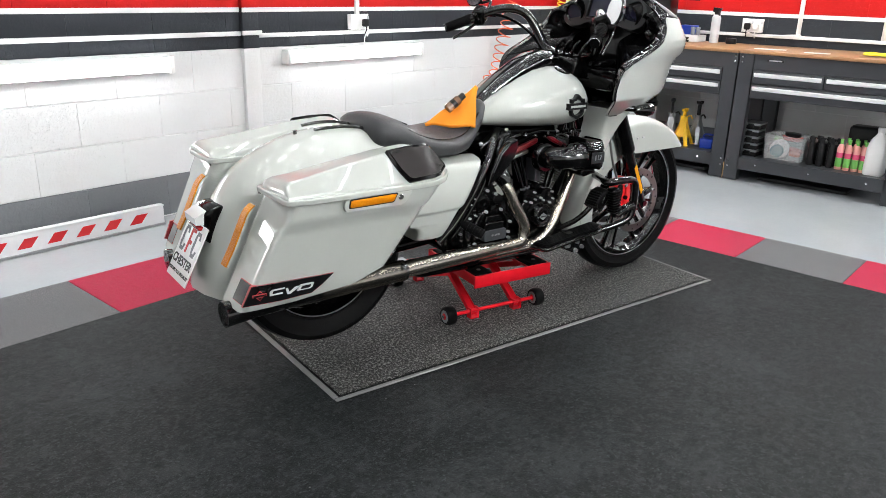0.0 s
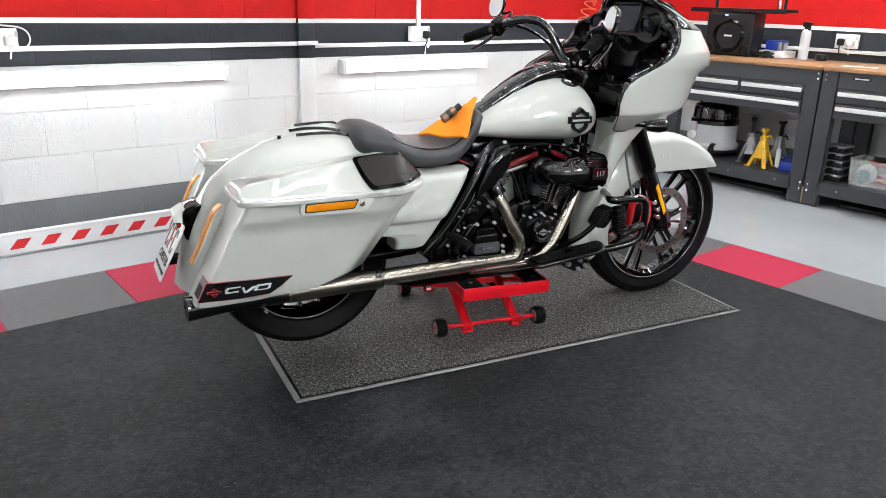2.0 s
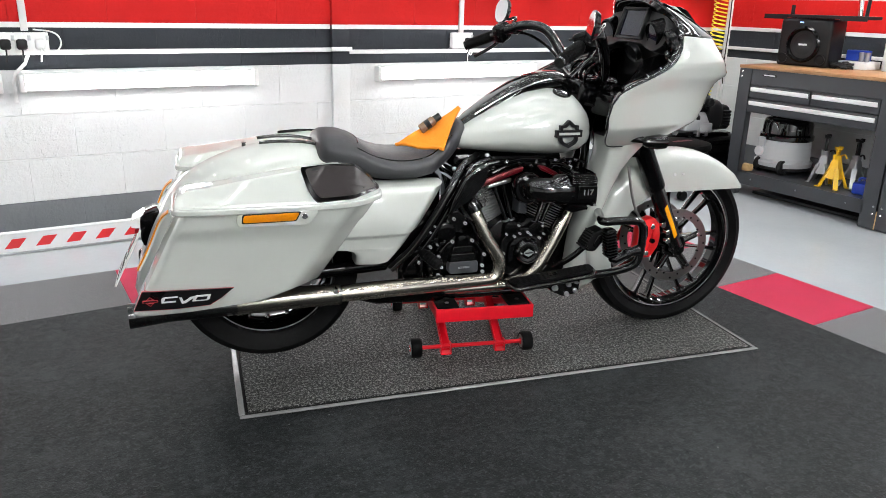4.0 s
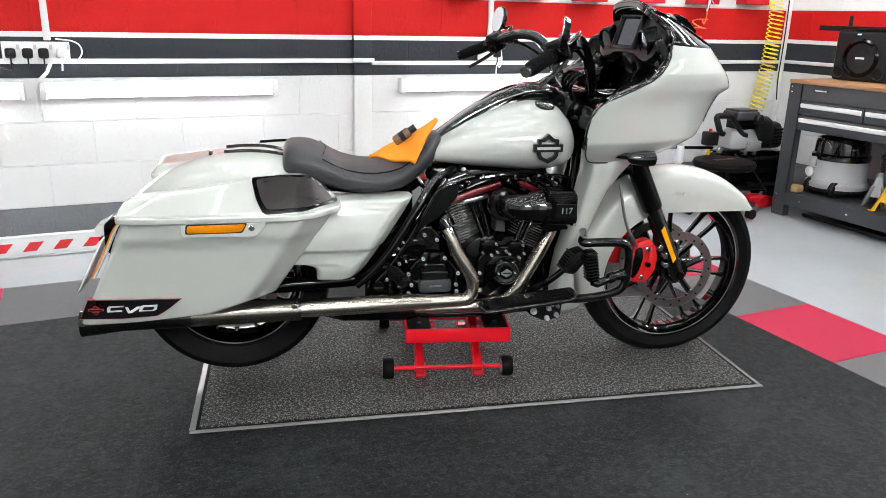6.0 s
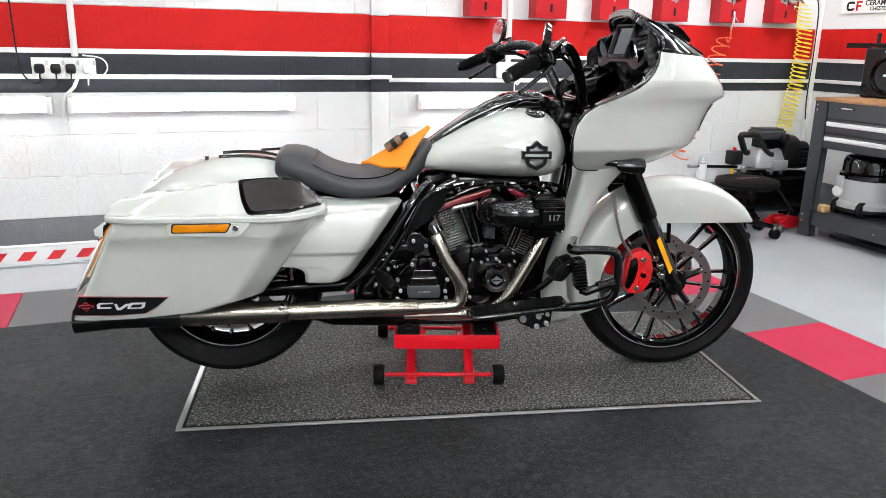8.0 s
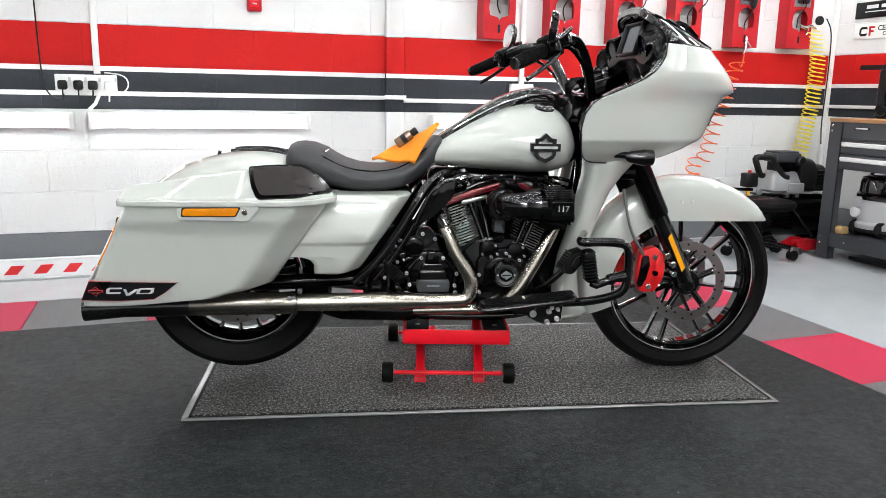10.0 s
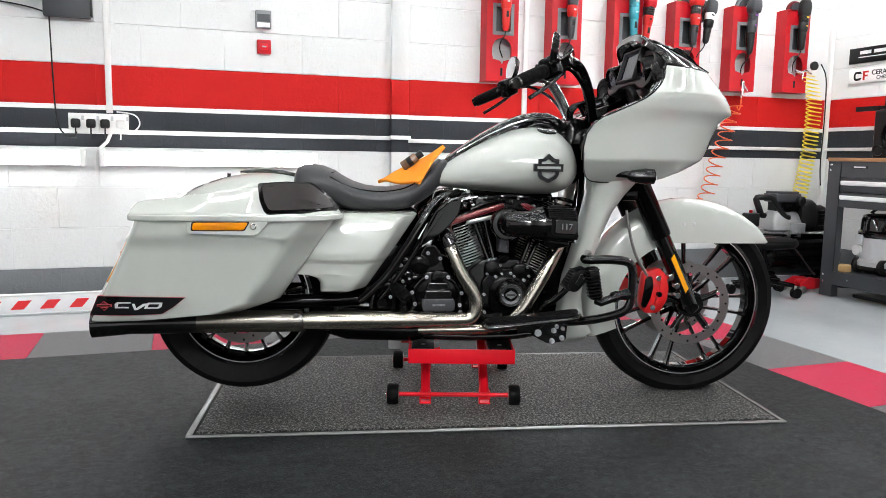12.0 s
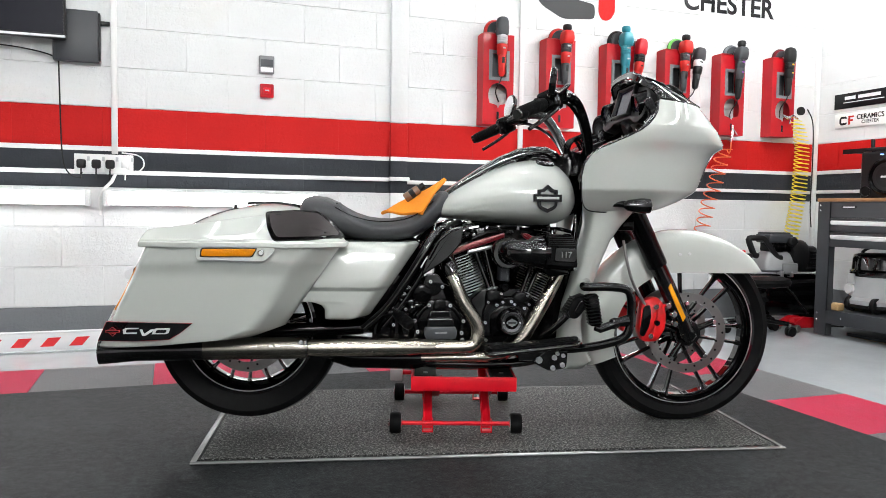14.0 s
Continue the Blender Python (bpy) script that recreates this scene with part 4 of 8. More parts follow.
# seat
seat_rows = [(0.174, 0.090, 0.762, 0.796), (0.178, 0.125, 0.752, 0.818), (0.188, 0.145, 0.742, 0.836), (0.205, 0.153, 0.735, 0.8445), (0.235, 0.160, 0.722, 0.8465), (0.27, 0.165, 0.712, 0.842), (0.31, 0.170, 0.703, 0.826), (0.34, 0.178, 0.695, 0.806), (0.375, 0.188, 0.689, 0.788), (0.42, 0.195, 0.685, 0.774),
             (0.46, 0.195, 0.685, 0.769), (0.50, 0.190, 0.687, 0.768), (0.56, 0.165, 0.694, 0.778), (0.61, 0.130, 0.715, 0.806), (0.65, 0.105, 0.742, 0.846), (0.68, 0.088, 0.775, 0.872), (0.70, 0.070, 0.80, 0.872), (0.712, 0.045, 0.82, 0.860)]
seat = part("seat", loft([superring(x, w, a, b, 28, 3.0, 0.55) for x, w, a, b in seat_rows]), M["leather"], bike, "black vinyl solo seat", 60)
part("seam", tube(curve([(0.30, -0.150, 0.806), (0.36, -0.158, 0.772), (0.45, -0.166, 0.757), (0.54, -0.150, 0.764), (0.60, -0.118, 0.793), (0.645, -0.098, 0.832)]), 0.0022, 6), M["black_satin"], seat)
part("seam", tube(curve([(0.305, -0.13, 0.820), (0.32, 0.0, 0.822), (0.305, 0.13, 0.820)]), 0.0022, 6), M["black_satin"], seat)


def fillet2(pts, r, n=4):
    return [(v.x, v.y) for v in fillet([(u, w, 0) for u, w in pts], r, n)]


# side panels
for s in (-1, 1):
    rows = []
    for f, y in ((0.0, 0.258), (0.03, 0.270), (0.13, 0.277), (0.19, 0.278), (0.23, 0.279), (0.25, 0.279), (0.36, 0.280), (0.385, 0.281), (0.41, 0.291), (0.44, 0.295), (0.55, 0.294), (0.7, 0.288), (0.84, 0.279), (0.92, 0.271), (0.97, 0.262), (1.0, 0.245)):
        z = 0.432 + (0.692 - 0.432) * f
        xf = 0.425 + (0.603 - 0.425) * min(f, 0.96) - (0.010 if f == 1.0 else 0) - (0.006 if f == 0 else 0)
        xb = 0.140 if f > 0.24 else 0.225 if f > 0.2 else 0.258 if f > 0.16 else 0.270
        rows.append([(v.x, v.y * s, z) for v in fillet([(xb, 0.16, 0), (xb, y - 0.006, 0), ((xb + xf) / 2, y + 0.002, 0), (xf - 0.055, y - 0.006, 0), (xf - 0.010, y - 0.075, 0), (xf, 0.145, 0), (xf - 0.03, 0.135, 0)], 0.02, 4)])
    part("side_panel", loft(rows), M["paint"], bike, "pale grey painted side panel", 50)
    part("frame_rail", tube(curve([(0.40, 0.20 * s, 0.39), (0.48, 0.205 * s, 0.46), (0.555, 0.21 * s, 0.57), (0.625, 0.205 * s, 0.69), (0.66, 0.17 * s, 0.735), (0.74, 0.10 * s, 0.755)]), 0.015, 14), M["black_gloss"], bike)
    part("frame_rail", tube(curve([(0.46, 0.19 * s, 0.385), (0.53, 0.20 * s, 0.47), (0.585, 0.205 * s, 0.56), (0.64, 0.20 * s, 0.66), (0.70, 0.18 * s, 0.74)]), 0.010, 10), M["black_gloss"], bike)
    hs = part("heat_shield", prism(fillet2([(0.738, 0.748), (0.697, 0.741), (0.650, 0.703), (0.613, 0.634), (0.594, 0.575), (0.667, 0.622), (0.698, 0.650), (0.730, 0.689)], 0.012), 0.205 * s, 0.232 * s, "y", 0.005), M["black_gloss"], bike, "gloss black frame cover")
    part("cover_lip", tube([(0.722, 0.233 * s, 0.738), (0.695, 0.234 * s, 0.731), (0.655, 0.234 * s, 0.697), (0.621, 0.234 * s, 0.632)], 0.003, 8), M["black_gloss"], hs)
    part("lower_rail", tube(curve([(0.05, 0.16 * s, 0.33), (0.35, 0.17 * s, 0.29), (0.75, 0.17 * s, 0.255), (1.05, 0.15 * s, 0.26), (1.14, 0.10 * s, 0.36), (1.19, 0.05 * s, 0.60), (1.22, 0.0, 0.86)]), 0.017, 12), M["black_gloss"], bike)
    part("swing_arm", tube(curve([(0.0, 0.125 * s, AZ), (0.15, 0.13 * s, 0.375), (0.40, 0.12 * s, 0.385)]), 0.026, 12), M["black_satin"], bike)
    part("shock", tube([(0.05, 0.155 * s, 0.42), (0.24, 0.155 * s, 0.60)], 0.024, 12), M["black_satin"], bike)
part("rear_axle", between((0, -0.15, AZ), (0, 0.15, AZ), 0.014), M["chrome"], bike)
part("rear_subframe", join(span(0.10, 0.60, -0.13, 0.13, 0.57, 0.70, 0.02), span(0.30, 0.62, -0.11, 0.11, 0.36, 0.58, 0.02)), M["black_satin"], bike)
part("battery_box", span(0.26, 0.50, -0.19, 0.19, 0.45, 0.60, 0.015), M["black_satin"], bike)

# ---- engine ----
engine = new("engine")
engine.parent = bike
engine["label"] = "black twin-cylinder engine with bright fin edges and bolts"


def bolts(parent, pts, y, r=0.0075, mat="plated"):
    for x, z in pts:
        r2 = r * 0.82
        b = part("bolt", lathe([(0.0, -0.0045), (r2 * 0.5, -0.0045), (r2 * 0.55, -0.009), (r2 * 0.85, -0.009), (r2, -0.007), (r2, 0.004)], "y", (x, y, z), 14), M[mat], parent)
        part("socket", disc(r2 * 0.52, y - 0.0052, y - 0.003, "y", (x, 0, z), 6), M["badge_black"], b)


part("crankcase", prism(fillet2([(0.74, 0.30), (0.99, 0.29), (1.03, 0.36), (1.03, 0.46), (0.97, 0.53), (0.82, 0.53), (0.76, 0.47), (0.735, 0.40)], 0.03), -0.15, 0.15, "y", 0.008), M["black_satin"], engine)
part("gearbox", prism(fillet2([(0.44, 0.33), (0.74, 0.31), (0.78, 0.40), (0.76, 0.50), (0.66, 0.555), (0.52, 0.54), (0.45, 0.46)], 0.03), -0.15, 0.16, "y", 0.008), M["black_satin"], engine)

# cam cover with the round timer cover
cam = part("cam_cover", prism(fillet2([(0.815, 0.335), (0.86, 0.315), (0.96, 0.315), (0.995, 0.35), (1.0, 0.43), (0.975, 0.475), (0.93, 0.50), (0.86, 0.495), (0.82, 0.46)], 0.02), -0.172, -0.14, "y", 0.006, 3), M["black_gloss"], engine)
part("cover_boss", prism(fillet2([(0.845, 0.36), (0.88, 0.338), (0.955, 0.338), (0.983, 0.37), (0.983, 0.43), (0.955, 0.468), (0.885, 0.468), (0.845, 0.44)], 0.025), -0.182, -0.17, "y", 0.004, 2), M["black_satin"], cam)
TX, TZ = 0.918, 0.410
tc = part("timer_cover", lathe([(0.0, -0.196), (0.034, -0.196), (0.036, -0.203), (0.040, -0.204), (0.047, -0.199), (0.052, -0.190), (0.054, -0.17), (0.0, -0.17)], "y", (TX, 0, TZ), 48), M["black_gloss"], engine, "round black timer cover")
part("timer_ring", lathe([(0.0, -0.197), (0.0335, -0.197), (0.0345, -0.2045), (0.0375, -0.2045), (0.0385, -0.200), (0.0, -0.195)], "y", (TX, 0, TZ), 48), M["dark_steel"], tc, "brushed dark silver disc")
part("timer_inset", disc(0.024, -0.200, -0.196, "y", (TX, 0, TZ), 40, 0.002), M["black_satin"], tc)
part("timer_badge", prism([(TX + u * 0.30, TZ + w * 0.30) for u, w in ((-0.062, 0.014), (-0.040, 0.018), (-0.040, 0.030), (-0.022, 0.034), (0, 0.052), (0.022, 0.034), (0.040, 0.030), (0.040, 0.018), (0.062, 0.014), (0.062, -0.014), (0.040, -0.018), (0.040, -0.030), (0.022, -0.034), (0, -0.052), (-0.022, -0.034), (-0.040, -0.030), (-0.040, -0.018), (-0.062, -0.014))], -0.2022, -0.199, "y"), M["cast_grey"], tc)
part("timer_bar", span(TX - 0.015, TX + 0.015, -0.2032, -0.202, TZ - 0.0025, TZ + 0.0025), M["badge_black"], tc)
bolts(tc, [(TX - 0.029, TZ), (TX + 0.029, TZ)], -0.197, 0.003)
bolts(engine, [(0.867, 0.470), (0.919, 0.482), (0.966, 0.458), (0.982, 0.387), (0.827, 0.408), (0.830, 0.346), (0.955, 0.332)], -0.178, 0.006)

# gearbox side cover with its raised arms, stepped boss and name plate
gc = part("gearbox_cover", prism(fillet2([(0.572, 0.342), (0.756, 0.342), (0.764, 0.43), (0.712, 0.488), (0.618, 0.488), (0.562, 0.43)], 0.018), -0.176, -0.14, "y", 0.006), M["black_satin"], engine)
for k, pts in enumerate(([(0.626, 0.471), (0.606, 0.458), (0.588, 0.434), (0.578, 0.415), (0.586, 0.379), (0.577, 0.350)], [(0.700, 0.470), (0.720, 0.456), (0.738, 0.432), (0.746, 0.415), (0.741, 0.376), (0.744, 0.350)])):
    part("cover_arm", tube([(x, -0.180, z) for x, z in pts], 0.0095, 12), M["black_gloss"], gc)
part("cover_tab", prism(fillet2([(0.640, 0.450), (0.688, 0.450), (0.683, 0.484), (0.676, 0.492), (0.652, 0.492), (0.645, 0.484)], 0.006), -0.194, -0.17, "y", 0.004), M["black_satin"], gc)
part("cover_step", prism(fillet2([(0.624, 0.424), (0.708, 0.424), (0.700, 0.452), (0.632, 0.452)], 0.005), -0.192, -0.17, "y", 0.005, 3), M["black_gloss"], gc)
part("cover_step", prism(fillet2([(0.616, 0.394), (0.716, 0.394), (0.711, 0.428), (0.621, 0.428)], 0.006), -0.201, -0.17, "y", 0.006, 3), M["black_gloss"], gc)
np_ = part("name_plate", prism(fillet2([(0.618, 0.354), (0.716, 0.354), (0.722, 0.364), (0.722, 0.388), (0.716, 0.397), (0.618, 0.397), (0.612, 0.388), (0.612, 0.364)], 0.012), -0.207, -0.17, "y", 0.003), M["bench_grey"], gc, "dark grey name plate with small lettering")
letters("plate_letters", "SIX SPEED", 0.0095, M["silver"], np_, pose(0.667, -0.2078, 0.3765, 90, 0, 0), 0.0004)
bolts(gc, [(0.626, 0.471), (0.700, 0.470), (0.577, 0.418), (0.747, 0.415), (0.587, 0.379), (0.741, 0.374), (0.744, 0.350), (0.577, 0.350)], -0.190, 0.0072)

# starter, its bracket, the knuckle and the clutter behind the side panel
part("starter", lathe([(0.0, -0.204), (0.008, -0.204), (0.010, -0.207), (0.027, -0.207), (0.033, -0.203), (0.034, -0.18), (0.034, -0.02), (0.0, -0.02)], "y", (0.601, 0, 0.513), 36), M["black_satin"], engine, "round black starter end")
part("starter_bracket", prism(fillet2([(0.600, 0.535), (0.616, 0.578), (0.652, 0.582), (0.686, 0.540), (0.655, 0.505), (0.62, 0.50)], 0.012), -0.186, -0.15, "y", 0.005), M["black_gloss"], engine)
bolts(engine, [(0.630, 0.553), (0.672, 0.535)], -0.188, 0.007)
part("rear_knuckle", lathe([(0.0, -0.202), (0.017, -0.202), (0.022, -0.196), (0.024, -0.15), (0.0, -0.15)], "y", (0.475, 0, 0.382), 28), M["black_satin"], engine)
part("knuckle_bracket", tube(curve([(0.440, -0.185, 0.345), (0.440, -0.185, 0.405), (0.470, -0.186, 0.440), (0.508, -0.186, 0.440), (0.516, -0.185, 0.40), (0.512, -0.185, 0.345)]), 0.010, 12), M["black_gloss"], engine)
part("rear_bracket", prism(fillet2([(0.44, 0.35), (0.56, 0.345), (0.565, 0.46), (0.52, 0.50), (0.47, 0.47), (0.445, 0.42)], 0.015), -0.172, -0.13, "y", 0.006), M["black_satin"], engine)
part("rear_master", join(span(0.464, 0.514, -0.204, -0.165, 0.428, 0.455, 0.006), span(0.480, 0.500, -0.200, -0.165, 0.405, 0.43, 0.004)), M["wrinkle"], engine)
part("canister", disc(0.017, 0.352, 0.448, "z", (0.545, -0.180, 0), 20, 0.004), M["black_gloss"], engine)
bolts(engine, [(0.497, 0.466), (0.503, 0.404), (0.545, 0.458), (0.553, 0.345)], -0.194, 0.0062)
for k, pts in enumerate((((0.50, 0.47), (0.53, 0.50), (0.575, 0.54), (0.60, 0.60)), ((0.53, 0.44), (0.56, 0.47), (0.565, 0.51), (0.595, 0.555)), ((0.555, 0.46), (0.575, 0.485), (0.58, 0.53), (0.57, 0.57)), ((0.51, 0.49), (0.545, 0.49), (0.57, 0.46), (0.60, 0.475)))):
    part("hose", tube(curve([(x, -0.178 - 0.006 * k, z) for x, z in pts]), 0.0065, 8), M["black_gloss"] if k % 2 else M["black_satin"], engine)
for x, z, w, h in ((0.535, 0.505, 0.022, 0.014), (0.562, 0.482, 0.016, 0.018), (0.548, 0.528, 0.014, 0.012), (0.585, 0.470, 0.018, 0.012)):
    part("clip", box(w, 0.018, h, (x, -0.196, z), 0.003), M["black_gloss"], engine)
bolts(engine, [(0.540, 0.515), (0.566, 0.468), (0.556, 0.535)], -0.205, 0.004)
part("oil_filter", lathe([(0.0, 0.0), (0.036, 0.0), (0.038, 0.006), (0.038, 0.085), (0.0, 0.09)], "x", (1.02, 0.0, 0.36), 28), M["black_gloss"], engine)


def cylinder(name, bx, bz, lean, length):
    """One finned barrel with its head, leaning by that many degrees ahead."""
    c = new(name)
    c.parent = engine
    c.matrix_basis = pose(bx, -0.035, bz, 0, lean, 0)
    part("barrel", disc(0.056, -0.02, length, "z", (0, 0, 0), 32), M["black_satin"], c)
    part("barrel_base", box(0.13, 0.13, 0.030, (0, 0, 0.004), 0.012, 3), M["black_gloss"], c)
    n = 15
    for k in range(n):
        z = 0.026 + k * (length - 0.022) / n
        w = 0.066 + 0.010 * min(1, k / 10)
        o = fillet2([(-w, -w), (w, -w), (w, w), (-w, w)], 0.056, 9)
        part("fin", prism(o, z - 0.0016, z + 0.0016, "z"), M["black_gloss"], c)
        part("fin_edge", loft([[(x * q, y * q, z + d) for x, y in o] for q, d in ((1.0, -0.0018), (1.012, -0.0012), (1.012, 0.0010), (1.0, 0.0016))]), M["fin_bright"], c, "bright machined fin edge")
    part("head", box(0.150, 0.17, 0.040, (0, 0, length + 0.022), 0.012, 3), M["black_satin"], c)
    part("rocker_box", box(0.165, 0.19, 0.055, (0, 0, length + 0.072), 0.018, 3), M["black_gloss"], c)
    for x in (-0.065, 0.0, 0.065):
        part("bolt", disc(0.008, length + 0.095, length + 0.106, "z", (x, -0.08, 0), 10, 0.002), M["plated"], c)
        part("bolt", disc(0.006, -0.104, -0.092, "y", (x, 0, length + 0.054), 10, 0.002), M["plated"], c)
    return c


cylinder("rear_cylinder", 0.806, 0.478, -20, 0.175)
cylinder("front_cylinder", 0.995, 0.462, 24, 0.165)
for a, b in (((0.858, 0.487), (0.794, 0.652)), ((0.872, 0.487), (0.828, 0.662)), ((0.946, 0.480), (0.996, 0.610)), ((0.968, 0.478), (1.024, 0.606))):
    d = [(a[0] * (1 - f) + b[0] * f, -0.155 + 0.012 * f, a[1] * (1 - f) + b[1] * f) for f in (0.0, 0.2, 0.22, 0.25, 0.9, 0.92, 1.0)]
    part("pushrod_tube", tube(d, [0.015, 0.015, 0.012, 0.0085, 0.0085, 0.012, 0.012], 16), M["black_gloss"], engine, "gloss black pushrod tube")
    part("tube_collar", tube([d[2], d[3]], 0.0135, 14), M["silver"], engine)
for x0, z0 in ((0.862, 0.500), (0.957, 0.492)):
    part("lifter_block", prism(fillet2([(x0 - 0.034, z0 - 0.03), (x0 + 0.034, z0 - 0.03), (x0 + 0.030, z0 + 0.012), (x0 + 0.012, z0 + 0.024), (x0 - 0.018, z0 + 0.022), (x0 - 0.032, z0 + 0.008)], 0.008), -0.174, -0.12, "y", 0.005), M["wrinkle"], engine)
    bolts(engine, [(x0 - 0.026, z0 - 0.020), (x0 + 0.026, z0 - 0.020), (x0 + 0.02, z0 + 0.010)], -0.178, 0.005)
part("breather", lathe([(0.0, -0.176), (0.012, -0.176), (0.016, -0.170), (0.016, -0.12), (0.0, -0.12)], "y", (0.897, 0, 0.532), 10), M["black_satin"], engine)
part("coil_cover", prism(fillet2([(0.874, 0.556), (0.911, 0.552), (0.909, 0.655), (0.878, 0.655)], 0.006), -0.182, -0.12, "y", 0.006), M["bench_grey"], engine, "dark grey coil cover")
part("throttle_body", between((0.91, -0.05, 0.66), (0.91, -0.21, 0.66), 0.036, 20), M["black_satin"], engine)
part("red_strut", prism(fillet2([(0.700, 0.640), (0.715, 0.667), (0.80, 0.699), (0.893, 0.725), (0.894, 0.707), (0.80, 0.676)], 0.006), -0.168, -0.150, "y", 0.004), M["red_dark"], engine, "red anodised brace")
part("red_strut", prism(fillet2([(0.952, 0.722), (0.972, 0.724), (1.032, 0.694), (1.030, 0.678), (0.966, 0.705)], 0.005), -0.165, -0.150, "y", 0.004), M["red_dark"], engine, "red anodised brace")
part("gasket_bar", prism([(0.762, 0.648), (0.766, 0.662), (0.852, 0.682), (0.852, 0.668)], -0.162, -0.145, "y", 0.003), M["cut_alloy"], engine)
for k, (p0, p1) in enumerate((((0.70, -0.16, 0.70), (0.80, -0.165, 0.745)), ((0.78, -0.15, 0.70), (0.90, -0.15, 0.73)), ((1.0, -0.15, 0.73), (1.10, -0.12, 0.70)), ((0.72, -0.12, 0.72), (0.84, -0.14, 0.69)), ((0.82, -0.16, 0.735), (0.98, -0.17, 0.742)), ((1.03, -0.16, 0.735), (1.14, -0.15, 0.728)))):
    part("hose", tube(curve([p0, tuple((u + v) / 2 + (0.012 if i == 2 else 0) for i, (u, v) in enumerate(zip(p0, p1))), p1]), 0.0065, 8), M["black_satin"] if k % 2 else M["black_gloss"], engine)
for x, y, z in ((0.755, -0.17, 0.712), (0.776, -0.17, 0.726), (0.83, -0.165, 0.742), (0.875, -0.17, 0.736), (0.915, -0.18, 0.728), (0.94, -0.17, 0.742), (1.05, -0.165, 0.742), (1.075, -0.16, 0.732), (1.10, -0.155, 0.738)):
    part("hose_fitting", moved(disc(0.0042 + 0.003 * ((x * 37) % 1), -0.008, 0.008, "x", (0, 0, 0), 10, 0.002), pose(x, y, z, 0, -18 + 140 * ((x * 53) % 1), 40 * ((x * 91) % 1))), M["dark_steel"], engine)
part("front_filler", span(1.04, 1.14, -0.10, 0.10, 0.30, 0.72, 0.03), M["black_satin"], engine)
part("engine_filler", span(0.66, 1.10, -0.06, 0.09, 0.50, 0.76, 0.03), M["black_satin"], engine)

# air cleaner on the right
air = new("air_cleaner")
air.parent = bike
air["label"] = "gloss black intake elbow with a ribbed filter box"
part("elbow", tube(curve([(0.900, -0.20, 0.655), (0.905, -0.255, 0.660), (0.935, -0.285, 0.662), (0.985, -0.285, 0.664), (1.015, -0.28, 0.664)]), 0.043, 20), M["black_gloss"], air)
part("elbow_flange", lathe([(0.0, -0.225), (0.050, -0.225), (0.056, -0.215), (0.056, -0.195), (0.0, -0.195)], "y", (0.895, 0, 0.655), 28), M["black_gloss"], air)
part("filter_end", tube([(0.935, -0.285, 0.664), (0.965, -0.285, 0.664), (0.998, -0.285, 0.664)], [0.030, 0.052, 0.056], 24), M["black_gloss"], air)
part("filter_box", prism(fillet2([(1.000, 0.612), (1.108, 0.606), (1.116, 0.62), (1.113, 0.700), (1.100, 0.722), (1.006, 0.728)], 0.006), -0.318, -0.215, "y", 0.012, 3), M["black_satin"], air)
part("filter_scoop", prism(fillet2([(1.000, 0.615), (1.085, 0.610), (1.092, 0.590), (1.030, 0.580), (1.005, 0.592)], 0.006), -0.300, -0.215, "y", 0.006), M["black_satin"], air)
for k in range(5):
    z = 0.690 + 0.0066 * k
    part("rib", span(1.010, 1.106 - 0.003 * k, -0.3225, -0.31, z - 0.0018, z + 0.0018, 0.001, 1), M["black_gloss"], air)
part("name_panel", prism(fillet2([(1.034, 0.634), (1.104, 0.631), (1.110, 0.640), (1.108, 0.680), (1.036, 0.682)], 0.005), -0.3235, -0.31, "y", 0.003), M["black_gloss"], air)
letters("panel_numbers", "117", 0.027, M["cast_grey"], air, pose(1.072, -0.3246, 0.657, 90, 0, 0), 0.0006)
bolts(air, [(1.105, 0.610)], -0.318, 0.005)

# exhaust
exhaust = new("exhaust")
exhaust.parent = bike
exhaust["label"] = "smoked stainless steel exhaust with black mufflers"
part("pipe_shroud", tube(curve([(0.69, -0.16, 0.63), (0.688, -0.195, 0.615), (0.705, -0.207, 0.582)], 2), 0.030, 16), M["black_gloss"], exhaust)
part("rear_header", tube(curve([(0.690, -0.13, 0.615), (0.688, -0.185, 0.60), (0.712, -0.212, 0.560), (0.735, -0.222, 0.495), (0.772, -0.226, 0.440), (0.797, -0.226, 0.395), (0.785, -0.228, 0.335), (0.73, -0.230, 0.332), (0.62, -0.232, 0.332)], 3), 0.0235, 20), M["steel"], exhaust)
part("front_header", tube(curve([(1.085, -0.12, 0.625), (1.095, -0.165, 0.595), (1.055, -0.185, 0.520), (0.995, -0.195, 0.415), (0.95, -0.20, 0.345), (0.90, -0.195, 0.300), (0.84, -0.17, 0.285)], 3), 0.0235, 20), M["steel"], exhaust)
part("cross_pipe", tube([(0.85, -0.185, 0.288), (0.60, -0.18, 0.286)], 0.020, 16), M["steel"], exhaust)
part("collector", tube([(0.645, -0.232, 0.332), (0.640, -0.232, 0.332), (0.60, -0.233, 0.333), (0.575, -0.234, 0.334), (0.24, -0.255, 0.338), (0.21, -0.257, 0.338)], [0.024, 0.0265, 0.0265, 0.0295, 0.0295, 0.026], 24), M["steel"], exhaust)
